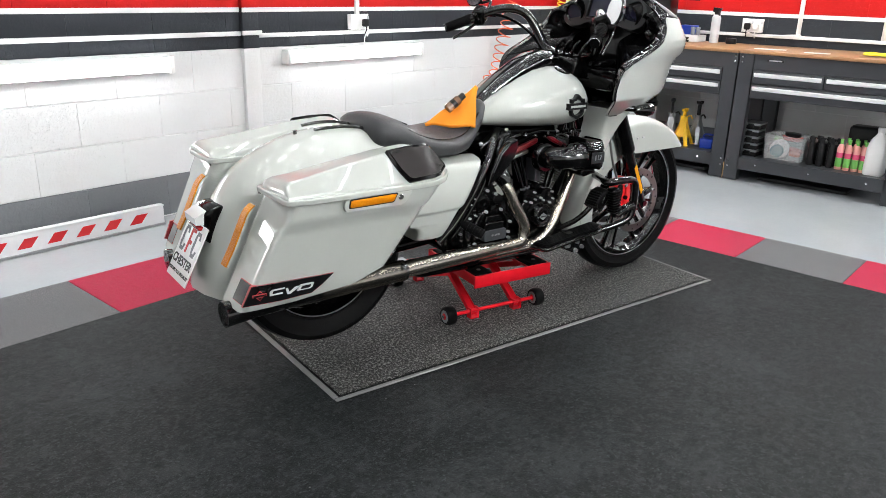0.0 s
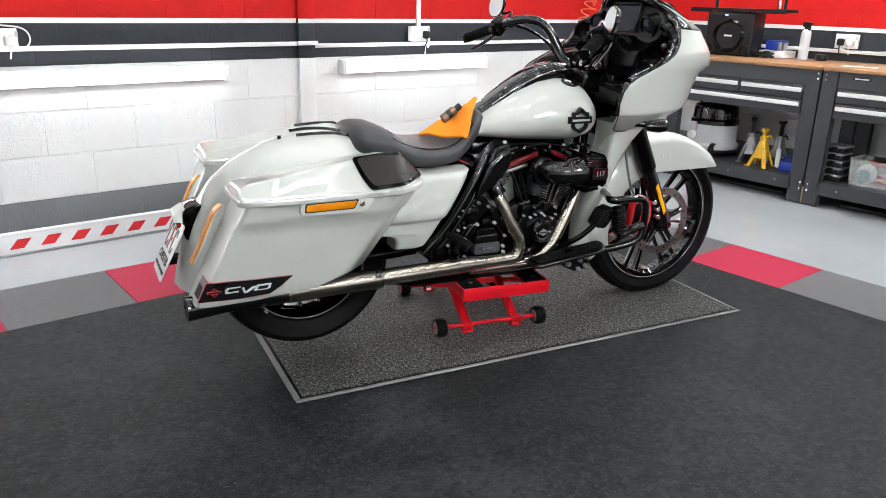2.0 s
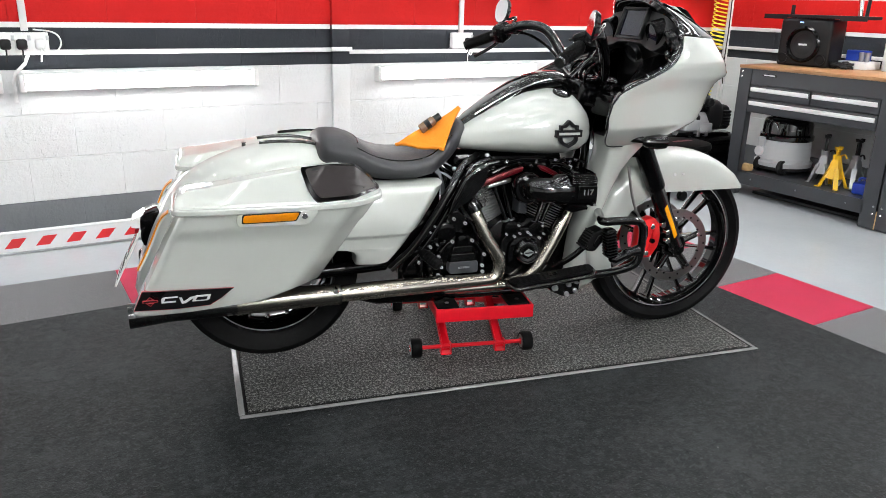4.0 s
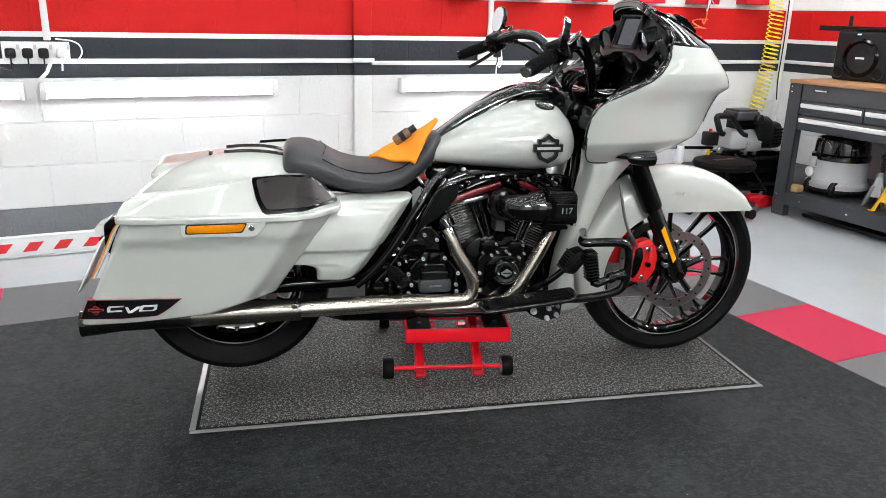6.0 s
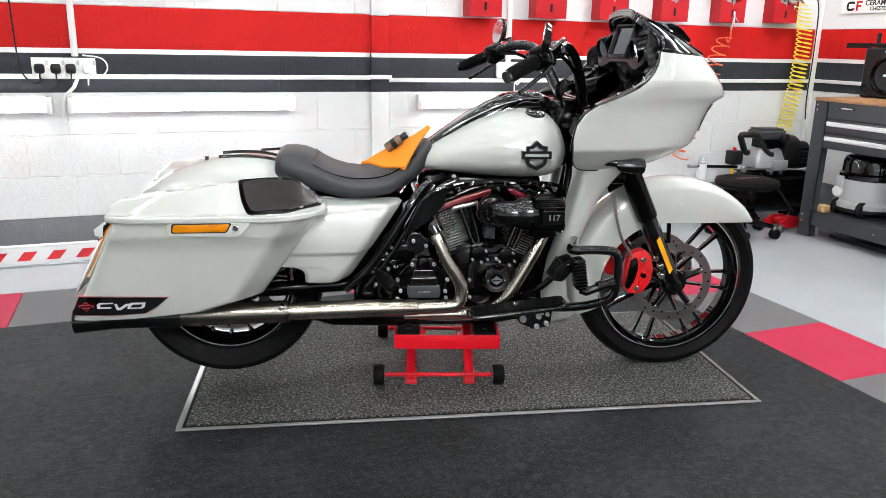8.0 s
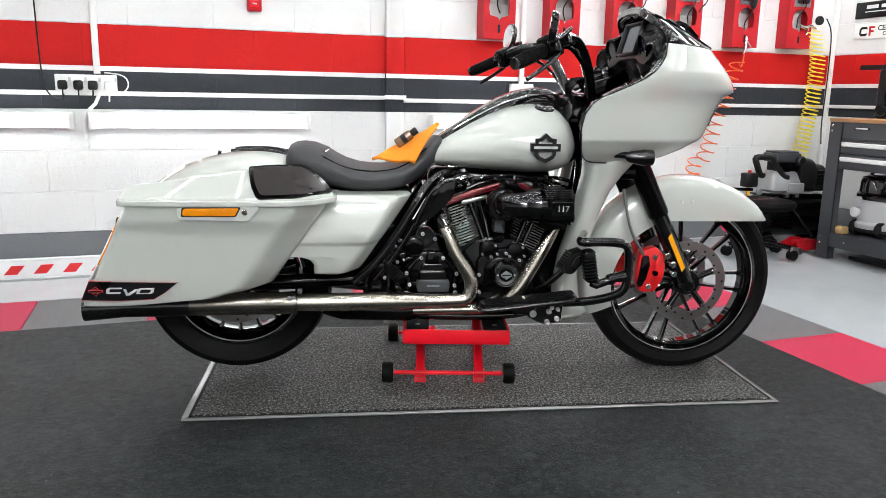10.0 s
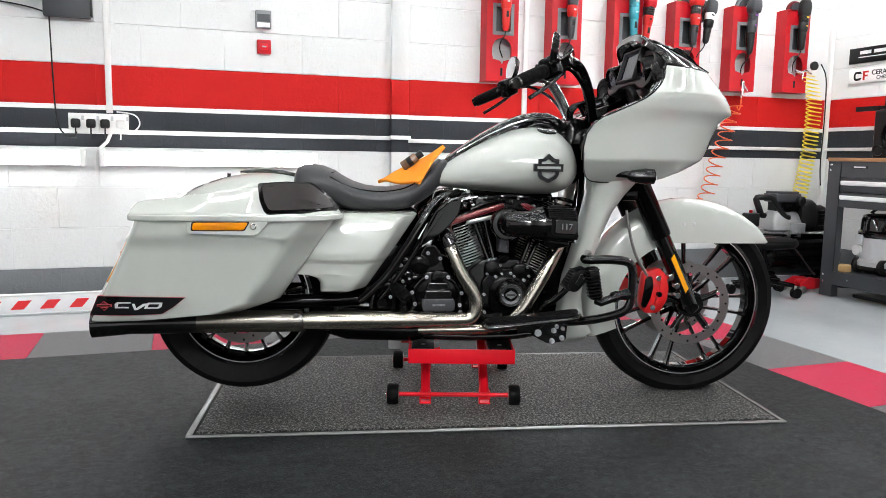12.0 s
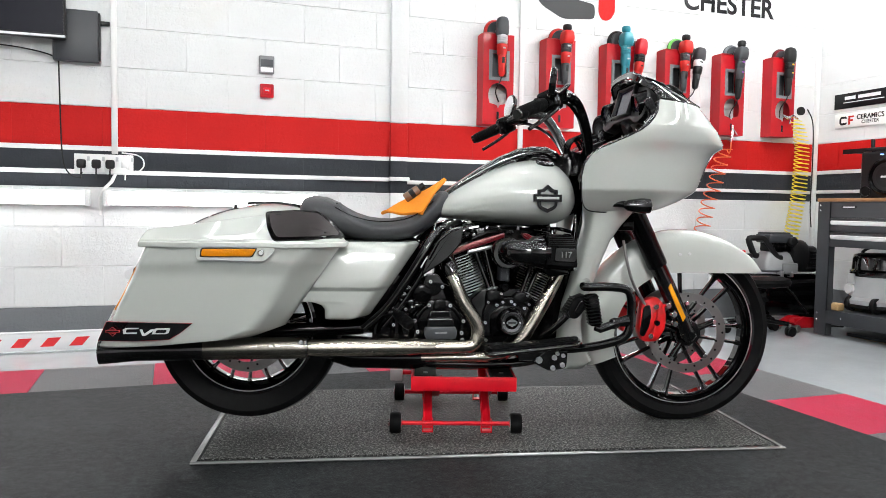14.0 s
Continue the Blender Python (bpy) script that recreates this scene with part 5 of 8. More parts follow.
for s in (-1, 1):
    mu = part("muffler", tube([(0.215, 0.257 * s, 0.338), (0.205, 0.257 * s, 0.338), (0.185, 0.257 * s, 0.338), (0.0, 0.262 * s, 0.338), (-0.12, 0.266 * s, 0.337)], [0.032, 0.0375, 0.0365, 0.036, 0.0355], 28), M["dark_muffler"], exhaust, "blackened steel muffler")
    # black stands for the end cap and the dark floor mirrored in the steel
    part("muffler_end", tube([(-0.119, 0.266 * s, 0.337), (-0.13, 0.2665 * s, 0.337), (-0.335, 0.273 * s, 0.336)], [0.0345, 0.0355, 0.034], 28), M["black_gloss"], mu, "rear half of the muffler, blackened for cap and floor reflection")
    part("muffler_tip", tube([(-0.325, 0.2725 * s, 0.336), (-0.33, 0.273 * s, 0.336), (-0.40, 0.277 * s, 0.334), (-0.440, 0.279 * s, 0.333), (-0.440, 0.279 * s, 0.333), (-0.36, 0.275 * s, 0.335)], [0.031, 0.0345, 0.038, 0.040, 0.035, 0.031], 28), M["black_gloss"], mu)
part("clamp", lathe([(0.033, -0.012), (0.036, -0.010), (0.036, 0.010), (0.033, 0.012)], "x", (0.205, -0.257, 0.338), 24), M["dark_steel"], exhaust)
part("clamp_bolt", disc(0.009, -0.300, -0.27, "y", (0.195, 0, 0.363), 10, 0.002), M["chrome"], exhaust)
part("catalyst", tube([(0.62, -0.17, 0.285), (0.58, -0.16, 0.280), (0.36, -0.15, 0.285), (0.30, -0.16, 0.30)], [0.03, 0.038, 0.038, 0.03], 20), M["black_satin"], exhaust)

# floorboards, pedals and engine guard
for s in (-1, 1):
    fb = new("floorboard")
    fb.parent = bike
    fb["label"] = "black rubber-topped floorboard"
    def fbp(o, z0, z1):
        rings = []
        for zz, k in ((z0, 1.0), (z1, 1.0)):
            rings.append([(x, y * s, zz + 0.333 + (x - 0.81) * 0.105) for x, y in o])
        return loft(rings)
    o = eased([(0.806, 0.260), (0.816, 0.336), (1.100, 0.338), (1.134, 0.318), (1.138, 0.260)], 0.018)
    part("board", fbp(o, -0.020, 0.0), M["black_gloss"], fb)
    o2 = eased([(0.813, 0.266), (0.822, 0.330), (1.096, 0.332), (1.127, 0.314), (1.130, 0.266)], 0.014)
    part("board_edge", tube([(x, y * s, 0.322 + (x - 0.81) * 0.105) for x, y in o + o[:1]], 0.0075, 10), M["black_gloss"], fb)
    part("rubber_pad", fbp(o2, -0.001, 0.007), M["rubber"], fb)
    for k in range(6):
        y = 0.272 + 0.0095 * k
        part("pad_rib", fbp([(0.826, y), (1.105, y), (1.105, y + 0.005), (0.826, y + 0.005)], 0.005, 0.0092), M["rubber"], fb)
    part("pad_emblem", fbp([(0.955, 0.288), (0.985, 0.288), (0.985, 0.312), (0.955, 0.312)], 0.006, 0.0105), M["black_gloss"], fb)
    part("bracket", join(span(0.93, 1.06, 0.16 * s, 0.258 * s, 0.285, 0.325, 0.008), prism(fillet2([(0.98, 0.28), (1.04, 0.25), (1.10, 0.26), (1.105, 0.32), (1.03, 0.33)], 0.012), 0.15 * s, 0.262 * s, "y", 0.004)), M["black_gloss"], fb)
    for x, z, r in ((1.002, 0.290, 0.012), (1.056, 0.298, 0.0095), (1.066, 0.312, 0.007), (1.087, 0.305, 0.007), (1.085, 0.272, 0.009), (1.051, 0.262, 0.009)):
        part("bolt", join(disc(r * 1.0, 0.262 * s, 0.266 * s, "y", (x, 0, z), 16), lathe([(0.0, 0.270 * s), (r * 0.4, 0.270 * s), (r * 0.45, 0.275 * s), (r * 0.75, 0.275 * s), (r * 0.8, 0.262 * s)], "y", (x, 0, z), 14)), M["cut_alloy"], fb)
    part("engine_guard", tube(curve([(1.21, 0.10 * s, 0.56), (1.17, 0.25 * s, 0.553), (1.125, 0.335 * s, 0.550), (1.20, 0.336 * s, 0.552), (1.262, 0.336 * s, 0.549), (1.288, 0.336 * s, 0.540), (1.299, 0.336 * s, 0.514), (1.300, 0.336 * s, 0.465), (1.296, 0.336 * s, 0.415), (1.287, 0.334 * s, 0.388), (1.266, 0.328 * s, 0.370), (1.20, 0.305 * s, 0.346), (1.13, 0.27 * s, 0.330), (1.06, 0.22 * s, 0.318), (1.02, 0.14 * s, 0.31)], 3), 0.0150, 18), M["black_gloss"], bike)
    pg = part("highway_peg", moved(box(0.040, 0.046, 0.108, (0, 0, 0), 0.009, 3), pose(1.162, 0.345 * s, 0.476, 0, -10, 0)), M["black_satin"], bike, "squared black rubber highway peg")
    for k in range(9):
        part("peg_rib", moved(box(0.0425, 0.0485, 0.005, (0, 0, -0.044 + 0.011 * k), 0.002, 1), pose(1.162, 0.345 * s, 0.476, 0, -10, 0)), M["rubber"], pg)
    part("peg_arm", tube([(1.172, 0.345 * s, 0.416), (1.188, 0.345 * s, 0.410), (1.225, 0.342 * s, 0.422), (1.232, 0.342 * s, 0.426), (1.245, 0.340 * s, 0.430), (1.252, 0.340 * s, 0.432), (1.285, 0.336 * s, 0.436)], [0.012, 0.014, 0.014, 0.019, 0.019, 0.015, 0.020], 16), M["black_gloss"], pg)
part("brake_pedal", tube(curve([(1.00, -0.20, 0.345), (1.035, -0.26, 0.385), (1.07, -0.285, 0.425), (1.105, -0.295, 0.465)]), 0.011, 12), M["black_gloss"], bike)
pad = part("pedal_pad", prism(fillet2([(1.140, 0.524), (1.101, 0.512), (1.072, 0.466), (1.078, 0.448), (1.112, 0.440), (1.147, 0.482), (1.151, 0.508)], 0.014, 5), -0.336, -0.268, "y", 0.008, 3), M["rubber"], bike, "broad black rubber brake pad")
part("pad_rim", prism(fillet2([(1.132, 0.508), (1.118, 0.502), (1.100, 0.468), (1.112, 0.456), (1.138, 0.486)], 0.010, 5), -0.339, -0.33, "y", 0.003), M["black_gloss"], pad)
peg = part("passenger_peg", tube([(0.500, -0.185, 0.452), (0.508, -0.195, 0.447), (0.520, -0.212, 0.438), (0.554, -0.262, 0.414), (0.558, -0.268, 0.411)], [0.011, 0.014, 0.0185, 0.0195, 0.015], 14, flatten=0.8), M["rubber"], bike, "folded black rubber passenger peg")
for k in range(6):
    c0 = Vector((0.522, -0.215, 0.4365)).lerp(Vector((0.552, -0.259, 0.4155)), k / 5)
    part("peg_rib", tube([c0, c0 + Vector((0.0022, -0.0033, -0.0016))], 0.0212, 14, flatten=0.82), M["rubber"], peg)
for k in range(7):
    px_, pz_ = (1.103 - 0.0052 * k, 0.512 - 0.0088 * k)
    part("pad_rib", between((px_, -0.332, pz_), (px_, -0.272, pz_), 0.0032, 8), M["black_plastic"], pad)

# ---- fairing ----
fairing = new("fairing")
fairing.parent = bike
fairing["label"] = "pale grey shark-nose fairing with a gloss black inside"
F_LEVELS = [  # height, nose, rear edge, half width
    (0.803, 1.450, 1.166, 0.262), (0.815, 1.500, 1.140, 0.285), (0.841, 1.565, 1.124, 0.312), (0.870, 1.616, 1.115, 0.340), (0.877, 1.625, 1.113, 0.3455), (0.884, 1.632, 1.112, 0.3475),
    (0.920, 1.648, 1.112, 0.353), (0.960, 1.663, 1.120, 0.358), (0.990, 1.677, 1.140, 0.362), (1.012, 1.690, 1.173, 0.365), (1.028, 1.712, 1.209, 0.3665), (1.038, 1.730, 1.231, 0.368),
    (1.050, 1.729, 1.259, 0.369), (1.074, 1.712, 1.306, 0.370), (1.092, 1.697, 1.329, 0.369), (1.100, 1.690, 1.338, 0.366), (1.120, 1.671, 1.357, 0.356), (1.143, 1.648, 1.372, 0.344),
    (1.167, 1.622, 1.383, 0.330)]


def fairing_row(z, xn, xr, w, inset=0.0, n=15):
    out = []
    for k in range(n):
        a = math.pi / 2 * k / (n - 1)
        x = xr + (xn - xr - inset) * math.cos(a) ** (1.0 + 0.15 * max(0.0, 1 - abs(z - 1.04) / 0.12))
        y = (w - inset) * math.sin(a) ** 0.80
        if k == n - 1:
            x = xr
        out.append((x, y, z + (0.016 * (k / (n - 1)) ** 2 if z > 1.16 else 0.0)))
    return out


def fairing_sheet(levels, inset=0.0):
    rows = []
    for z, xn, xr, w in levels:
        half = fairing_row(z, xn, xr, w, inset)
        rows.append([(x, -y, zz) for x, y, zz in half[::-1]] + half[1:])
    return loft(rows, closed=False)


part("fairing_shell", solid(fairing_sheet(F_LEVELS), 0.006), M["paint"], fairing, "pale grey painted fairing shell", 50)
part("fairing_lining", fairing_sheet([(z, xn - 0.02, xr + 0.004, w - 0.009) for z, xn, xr, w in F_LEVELS]), M["black_gloss"], fairing, "", 50)
# bowl of the inside: from the shell's rear edge to the dash
HOOD = [(1.372, 0.0, 1.316), (1.371, 0.070, 1.313), (1.368, 0.128, 1.301), (1.392, 0.174, 1.270), (1.420, 0.212, 1.238), (1.422, 0.252, 1.219), (1.404, 0.298, 1.197), (1.390, 0.322, 1.184)]  # rear edge of the hood and the inner rim, from the middle out
RIM = [(xr, w - 0.006, z) for z, xn, xr, w in F_LEVELS[4:]] + HOOD[::-1]
rim_curve = curve(RIM, 2)
full = [(x, -y, z) for x, y, z in rim_curve] + [(x, y, z) for x, y, z in rim_curve[::-1]][1:]
rows = []
for u, fwd in ((0.0, 0.0), (0.010, -0.006), (0.085, -0.008), (0.105, 0.006), (0.25, 0.035), (0.45, 0.075), (0.62, 0.10)):
    rows.append([(x + (1.37 - x) * u * 0.8 + fwd, y * (1 - u), 1.14 + (z - 1.14) * (1 - u)) for x, y, z in full])
part("rim_band", solid(loft(rows[:4], closed=False), 0.005), M["black_gloss"], fairing, "gloss black band inside the fairing edge", 60)
part("inner_bowl", solid(loft(rows[3:], closed=False), 0.005), M["black_screen"], fairing, "black inner fairing", 60)
part("bowl_lip", tube([(x - 0.002, y, z) for x, y, z in rows[3]], 0.0035, 8), M["black_gloss"], fairing)
part("bowl_lip", tube([(x - 0.002, y, z) for x, y, z in rows[4][2:-2]], 0.0022, 8), M["black_gloss"], fairing)
part("bowl_back", prism(eased([(-0.22, 0.96), (0.22, 0.96), (0.25, 1.20), (0.12, 1.28), (-0.12, 1.28), (-0.25, 1.20)], 0.03), 1.462, 1.475, "x"), M["badge_black"], fairing)
part("inner_edge", tube(full, 0.0055, 10), M["black_gloss"], fairing)
for s in (-1, 1):
    for k in (12, 13, 15):
        z, xn, xr, w = F_LEVELS[k]
        part("vent_trim", moved(box(0.003, 0.034, 0.0035, (0, 0, 0), 0.001, 1), pose(xr - 0.008, (w - 0.024) * s, z, -25 * s, 0, 0)), M["cut_alloy"], fairing)
    brow = [[(x + 0.004, y * s, zz) for x, y, zz in fairing_row(*lv)[:4]] for lv in F_LEVELS[6:10]]
    part("headlamp_lens", solid(loft(brow, closed=False), 0.003), M["smoked"], fairing, "dark headlamp under the painted brow")
    face = Euler((0, radians(24), radians(180 + 22 * s)), "XYZ").to_matrix().to_4x4()
    sp = part("speaker", moved(lathe([(0.0, 0.010), (0.020, 0.010), (0.026, 0.014), (0.066, 0.004), (0.074, 0.006), (0.080, 0.0), (0.080, -0.02), (0.0, -0.02)], "x", n=36), Matrix.Translation((1.392, 0.258 * s, 1.118)) @ face @ Matrix.Diagonal((1, 0.92, 1.06, 1))), M["black_satin"], fairing, "black oval speaker")
    part("speaker_cone", moved(lathe([(0.0, 0.028), (0.016, 0.026), (0.022, 0.014), (0.0, 0.010)], "x", n=24), Matrix.Translation((1.392, 0.258 * s, 1.118)) @ face), M["black_gloss"], sp)
    face = Euler((0, radians(16), radians(180 + 6 * s)), "XYZ").to_matrix().to_4x4()
    gauge = part("gauge", moved(lathe([(0.0, 0.004), (0.036, 0.004), (0.041, 0.014), (0.047, 0.010), (0.050, -0.06), (0.0, -0.06)], "x", n=36), Matrix.Translation((1.372, 0.160 * s, 1.182)) @ face), M["black_satin"], fairing, "round black instrument")
    part("gauge_glass", moved(lathe([(0.0, 0.008), (0.036, 0.007), (0.036, 0.004), (0.0, 0.004)], "x", n=36), Matrix.Translation((1.372, 0.160 * s, 1.182)) @ face), M["screen"], gauge)
    # indicator on the fairing side
    ind = part("indicator_arm", tube([(1.215, 0.258 * s, 0.828), (1.26, 0.285 * s, 0.832), (1.30, 0.305 * s, 0.828)], [0.006, 0.013, 0.012], 14), M["black_gloss"], fairing)
    part("indicator", tube([(1.275, 0.308 * s, 0.826), (1.285, 0.312 * s, 0.826), (1.33, 0.316 * s, 0.825), (1.360, 0.316 * s, 0.825), (1.368, 0.316 * s, 0.825)], [0.010, 0.019, 0.027, 0.025, 0.012], 20), M["black_gloss"], ind, "black bullet indicator")
half_panel = [(0.0, -0.035), (0.085, -0.035), (0.115, -0.05), (0.175, -0.06), (0.222, -0.04), (0.238, 0.0), (0.215, 0.045), (0.175, 0.072), (0.130, 0.105), (0.07, 0.120), (0.0, 0.122)]
FACE = pose(1.376, 0, 1.18, 0, 16, 0)
part("dash", moved(prism(eased(half_panel + [(-y, z) for y, z in half_panel[-2:0:-1]], 0.012, 3), 0.0, 0.05, "x", 0.006), FACE), M["black_plastic"], fairing)
for y0, y1, z0, z1 in ((-0.088, -0.078, -0.024, 0.092), (0.078, 0.088, -0.024, 0.092), (-0.078, 0.078, -0.024, -0.016), (-0.078, 0.078, 0.084, 0.092)):
    part("display_frame", moved(span(-0.018, 0.004, y0, y1, z0, z1, 0.003), FACE), M["black_plastic"], fairing)
part("display", moved(box(0.010, 0.152, 0.098, (-0.003, 0, 0.034), 0.003, 1), FACE), M["screen"], fairing, "dark touch screen in the dash")
part("dash_column", loft([[(x, y * w, z) for y in (-1, 0, 1)] for x, z, w in ((1.43, 1.02, 0.13), (1.43, 1.10, 0.12), (1.41, 1.15, 0.10))], closed=False), M["black_plastic"], fairing)
part("dash_gauge", moved(lathe([(0.0, 0.012), (0.030, 0.012), (0.036, 0.018), (0.040, 0.0), (0.0, 0.0)], "x", n=32), pose(1.395, 0.0, 1.115, 0, 30, 180)), M["badge_black"], fairing)
for s in (-1, 1):
    part("glovebox", span(1.15, 1.30, 0.10 * s, 0.30 * s, 0.90, 0.985, 0.02), M["black_satin"], fairing)
part("fairing_floor", prism(flat([(1.14, -0.30), (1.50, -0.25), (1.60, 0.0), (1.50, 0.25), (1.14, 0.30)], 1), 0.93, 0.94, "z"), M["black_satin"], fairing)
# black wind deflector between the shell's top edge and the dash rim
TOP_ARC = curve(HOOD + [(1.383, 0.330, 1.183)], 3)
rows = []
for u in (0.0, 0.02, 0.12, 0.25, 0.4, 0.55, 0.7, 0.85, 0.96, 1.0):
    half = []
    for i, p in enumerate(fairing_row(*F_LEVELS[-1])):
        q = TOP_ARC[round(i / 14 * (len(TOP_ARC) - 1))]
        c = Vector(p).lerp(q, u)
        hump = (0.008 * math.sin(math.pi * u ** 1.3) + 0.004 * u) * (1 - 0.75 * (i / 14) ** 2)
        half.append((c.x + 0.25 * hump, c.y, c.z + hump + (0.004 if u > 0.01 else 0.0)))
    rows.append([(x, -y, z) for x, y, z in half[::-1]] + half[1:])
part("windscreen", solid(loft(rows, closed=False), 0.005), M["black_screen"], fairing, "short black wind deflector", 60)
for s in (-1, 1):
    part("deflector_rib", tube([(x + 0.001, y, z + 0.001) for x, y, z in [r[14 + 5 * s] for r in rows[1:9]]], 0.004, 8), M["black_gloss"], fairing)
part("screen_vent", prism(eased([(1.478, 1.240), (1.512, 1.279), (1.548, 1.266), (1.594, 1.222), (1.560, 1.196)], 0.008), -0.085, 0.085, "y", 0.006), M["black_satin"], fairing)
for s in (-1, 1):
    part("panel_seam", tube(curve([(1.112, 0.350 * s, 0.90), (1.114, 0.344 * s, 0.868), (1.124, 0.316 * s, 0.838), (1.142, 0.290 * s, 0.815), (1.170, 0.268 * s, 0.803), (1.24, 0.255 * s, 0.801), (1.34, 0.225 * s, 0.801)]), 0.0022, 6), M["badge_black"], fairing)

# inner fairing support and lower body panel
for s in (-1, 1):
    rows = []
    for z, x0, x1, y0, y1 in ((0.235, 1.085, 1.215, 0.12, 0.165), (0.26, 1.085, 1.235, 0.10, 0.18), (0.32, 1.095, 1.20, 0.10, 0.185), (0.40, 1.105, 1.190, 0.09, 0.19), (0.47, 1.115, 1.195, 0.09, 0.20), (0.54, 1.135, 1.225, 0.09, 0.215),
                              (0.62, 1.155, 1.245, 0.09, 0.228), (0.70, 1.170, 1.275, 0.09, 0.240), (0.755, 1.180, 1.310, 0.09, 0.250), (0.805, 1.180, 1.350, 0.09, 0.262), (0.83, 1.178, 1.38, 0.09, 0.262)):
        rows.append([(v.x, v.y * s, z) for v in chaikin([(x0, y0, 0), (x0, y1 - 0.03, 0), (x0 + 0.015, y1 - 0.006, 0), ((x0 + x1) / 2, y1, 0), (x1 - 0.02, y1 - 0.02, 0), (x1, y1 - 0.06, 0), (x1, y0, 0)], 2)])
    part("leg_panel", loft(rows), M["paint"], fairing, "pale grey painted lower panel", 60)
part("radiator", span(1.13, 1.17, -0.10, 0.10, 0.36, 0.68, 0.01), M["black_satin"], bike)
part("steering_head", tube([(1.24, 0, 0.98), (1.31, 0, 0.76)], 0.045, 20), M["black_satin"], bike)
part("upper_yoke", prism(flat([(1.20, -0.15), (1.30, -0.15), (1.32, 0), (1.30, 0.15), (1.20, 0.15), (1.18, 0)], 1), 0.965, 1.0, "z", 0.008), M["black_satin"], bike)
part("lower_yoke", prism(flat([(1.30, -0.15), (1.40, -0.15), (1.40, 0.15), (1.30, 0.15)], 1), 0.735, 0.775, "z", 0.008), M["black_satin"], bike)
part("neck_cover", prism(flat([(1.10, 0.80), (1.16, 0.78), (1.20, 0.86), (1.20, 1.0), (1.15, 1.03), (1.11, 0.99)], 1), -0.11, 0.11, "y", 0.015), M["black_satin"], bike)

# handlebar with its controls and mirrors
bars = new("handlebar")
bars.parent = bike
bars["label"] = "gloss black tall handlebar with grips, levers and mirrors"
for s in (-1, 1):
    part("bar", tube(curve([(1.205, 0.0, 1.01), (1.205, 0.09 * s, 1.012), (1.195, 0.15 * s, 1.035), (1.165, 0.185 * s, 1.12), (1.125, 0.215 * s, 1.185), (1.07, 0.27 * s, 1.198), (1.01, 0.335 * s, 1.175), (0.955, 0.385 * s, 1.140)], 3), 0.0188, 18), M["black_gloss"], bars)
    g0, g1 = Vector((0.972, 0.376 * s, 1.150)), Vector((0.876, 0.438 * s, 1.106))
    grip = part("grip", tube([g0, g0.lerp(g1, 0.05), g0.lerp(g1, 0.95), g1], [0.019, 0.021, 0.0205, 0.017], 20), M["rubber"], bars, "ribbed black rubber grip")
    for k in range(9):
        c = g0.lerp(g1, 0.12 + 0.09 * k)
        part("grip_rib", tube([c, c.lerp(g1, 0.05)], 0.0225, 16), M["rubber"], grip)
    part("grip_end", tube([g1, g1 + (g1 - g0).normalized() * 0.008], 0.018, 16), M["black_gloss"], grip)
    sw = g0.lerp(g1, -0.25)
    part("switch_housing", moved(box(0.070, 0.052, 0.070, (0, 0, 0), 0.014, 3), Matrix.Translation(sw) @ Euler((0, radians(-22), radians(-33 * -s)), "XYZ").to_matrix().to_4x4()), M["black_satin"], bars)
    part("master_cylinder", moved(box(0.062, 0.050, 0.036, (0, 0, 0), 0.010, 3), Matrix.Translation(sw + Vector((0.050, -0.030 * s, 0.018))) @ Euler((0, radians(-15), radians(33 * s)), "XYZ").to_matrix().to_4x4()), M["black_gloss"], bars)
    for dx, dz in ((0.01, 0.020), (-0.012, 0.006), (0.012, -0.014)):
        part("switch", moved(box(0.014, 0.012, 0.010, (0, 0, 0), 0.003, 1), Matrix.Translation(sw + Vector((-0.030 + dx, -0.02 * s, dz)))), M["black_plastic"], bars)
    part("lever", tube(curve([tuple(sw + Vector((0.03, 0.010 * s, -0.008))), tuple(sw + Vector((0.015, 0.035 * s, -0.030))), tuple(g0.lerp(g1, 0.4) + Vector((0.028, 0.012 * s, -0.040))), tuple(g1 + Vector((0.035, 0.0, -0.045)))]), 0.0068, 10), M["black_gloss"], bars)
    st0 = sw + Vector((0.04, -0.005 * s, 0.03))
    mc = Vector((0.985, 0.420 * s, 1.210)) if s < 0 else Vector((1.025, 0.435, 1.245))
    part("mirror_stem", tube(curve([tuple(st0), tuple(st0 + Vector((0.03, 0.01 * s, 0.035))), tuple(mc + Vector((0.015, -0.01 * s, -0.04))), tuple(mc + Vector((0.006, 0, 0)))]), 0.006, 10), M["black_gloss"], bars)
    mm = Matrix.Translation(mc) @ Euler((0, radians(-7), radians(180 + 14 * s)), "XYZ").to_matrix().to_4x4()
    oval = flat([(-0.036, -0.050), (0.022, -0.052), (0.050, -0.012), (0.044, 0.046), (-0.012, 0.054), (-0.048, 0.014)], 2)
    mir = part("mirror", moved(loft([[(d, y * k, z * k) for y, z in oval] for d, k in ((-0.018, 0.40), (-0.013, 0.85), (0.0, 1.0), (0.006, 0.97))]), mm), M["black_gloss"], bars, "black mirror head")
    part("mirror_glass", moved(loft([[(d, y * 0.90, z * 0.90) for y, z in oval] for d in (0.004, 0.0075)]), mm), M["chrome"], mir, "mirror glass")
    part("cable", tube(curve([tuple(sw + Vector((0.04, -0.02 * s, 0))), (1.08, 0.30 * s, 1.165), (1.16, 0.20 * s, 1.10), (1.20, 0.13 * s, 0.98), (1.20, 0.08 * s, 0.86)]), 0.006, 8), M["black_satin"], bars)
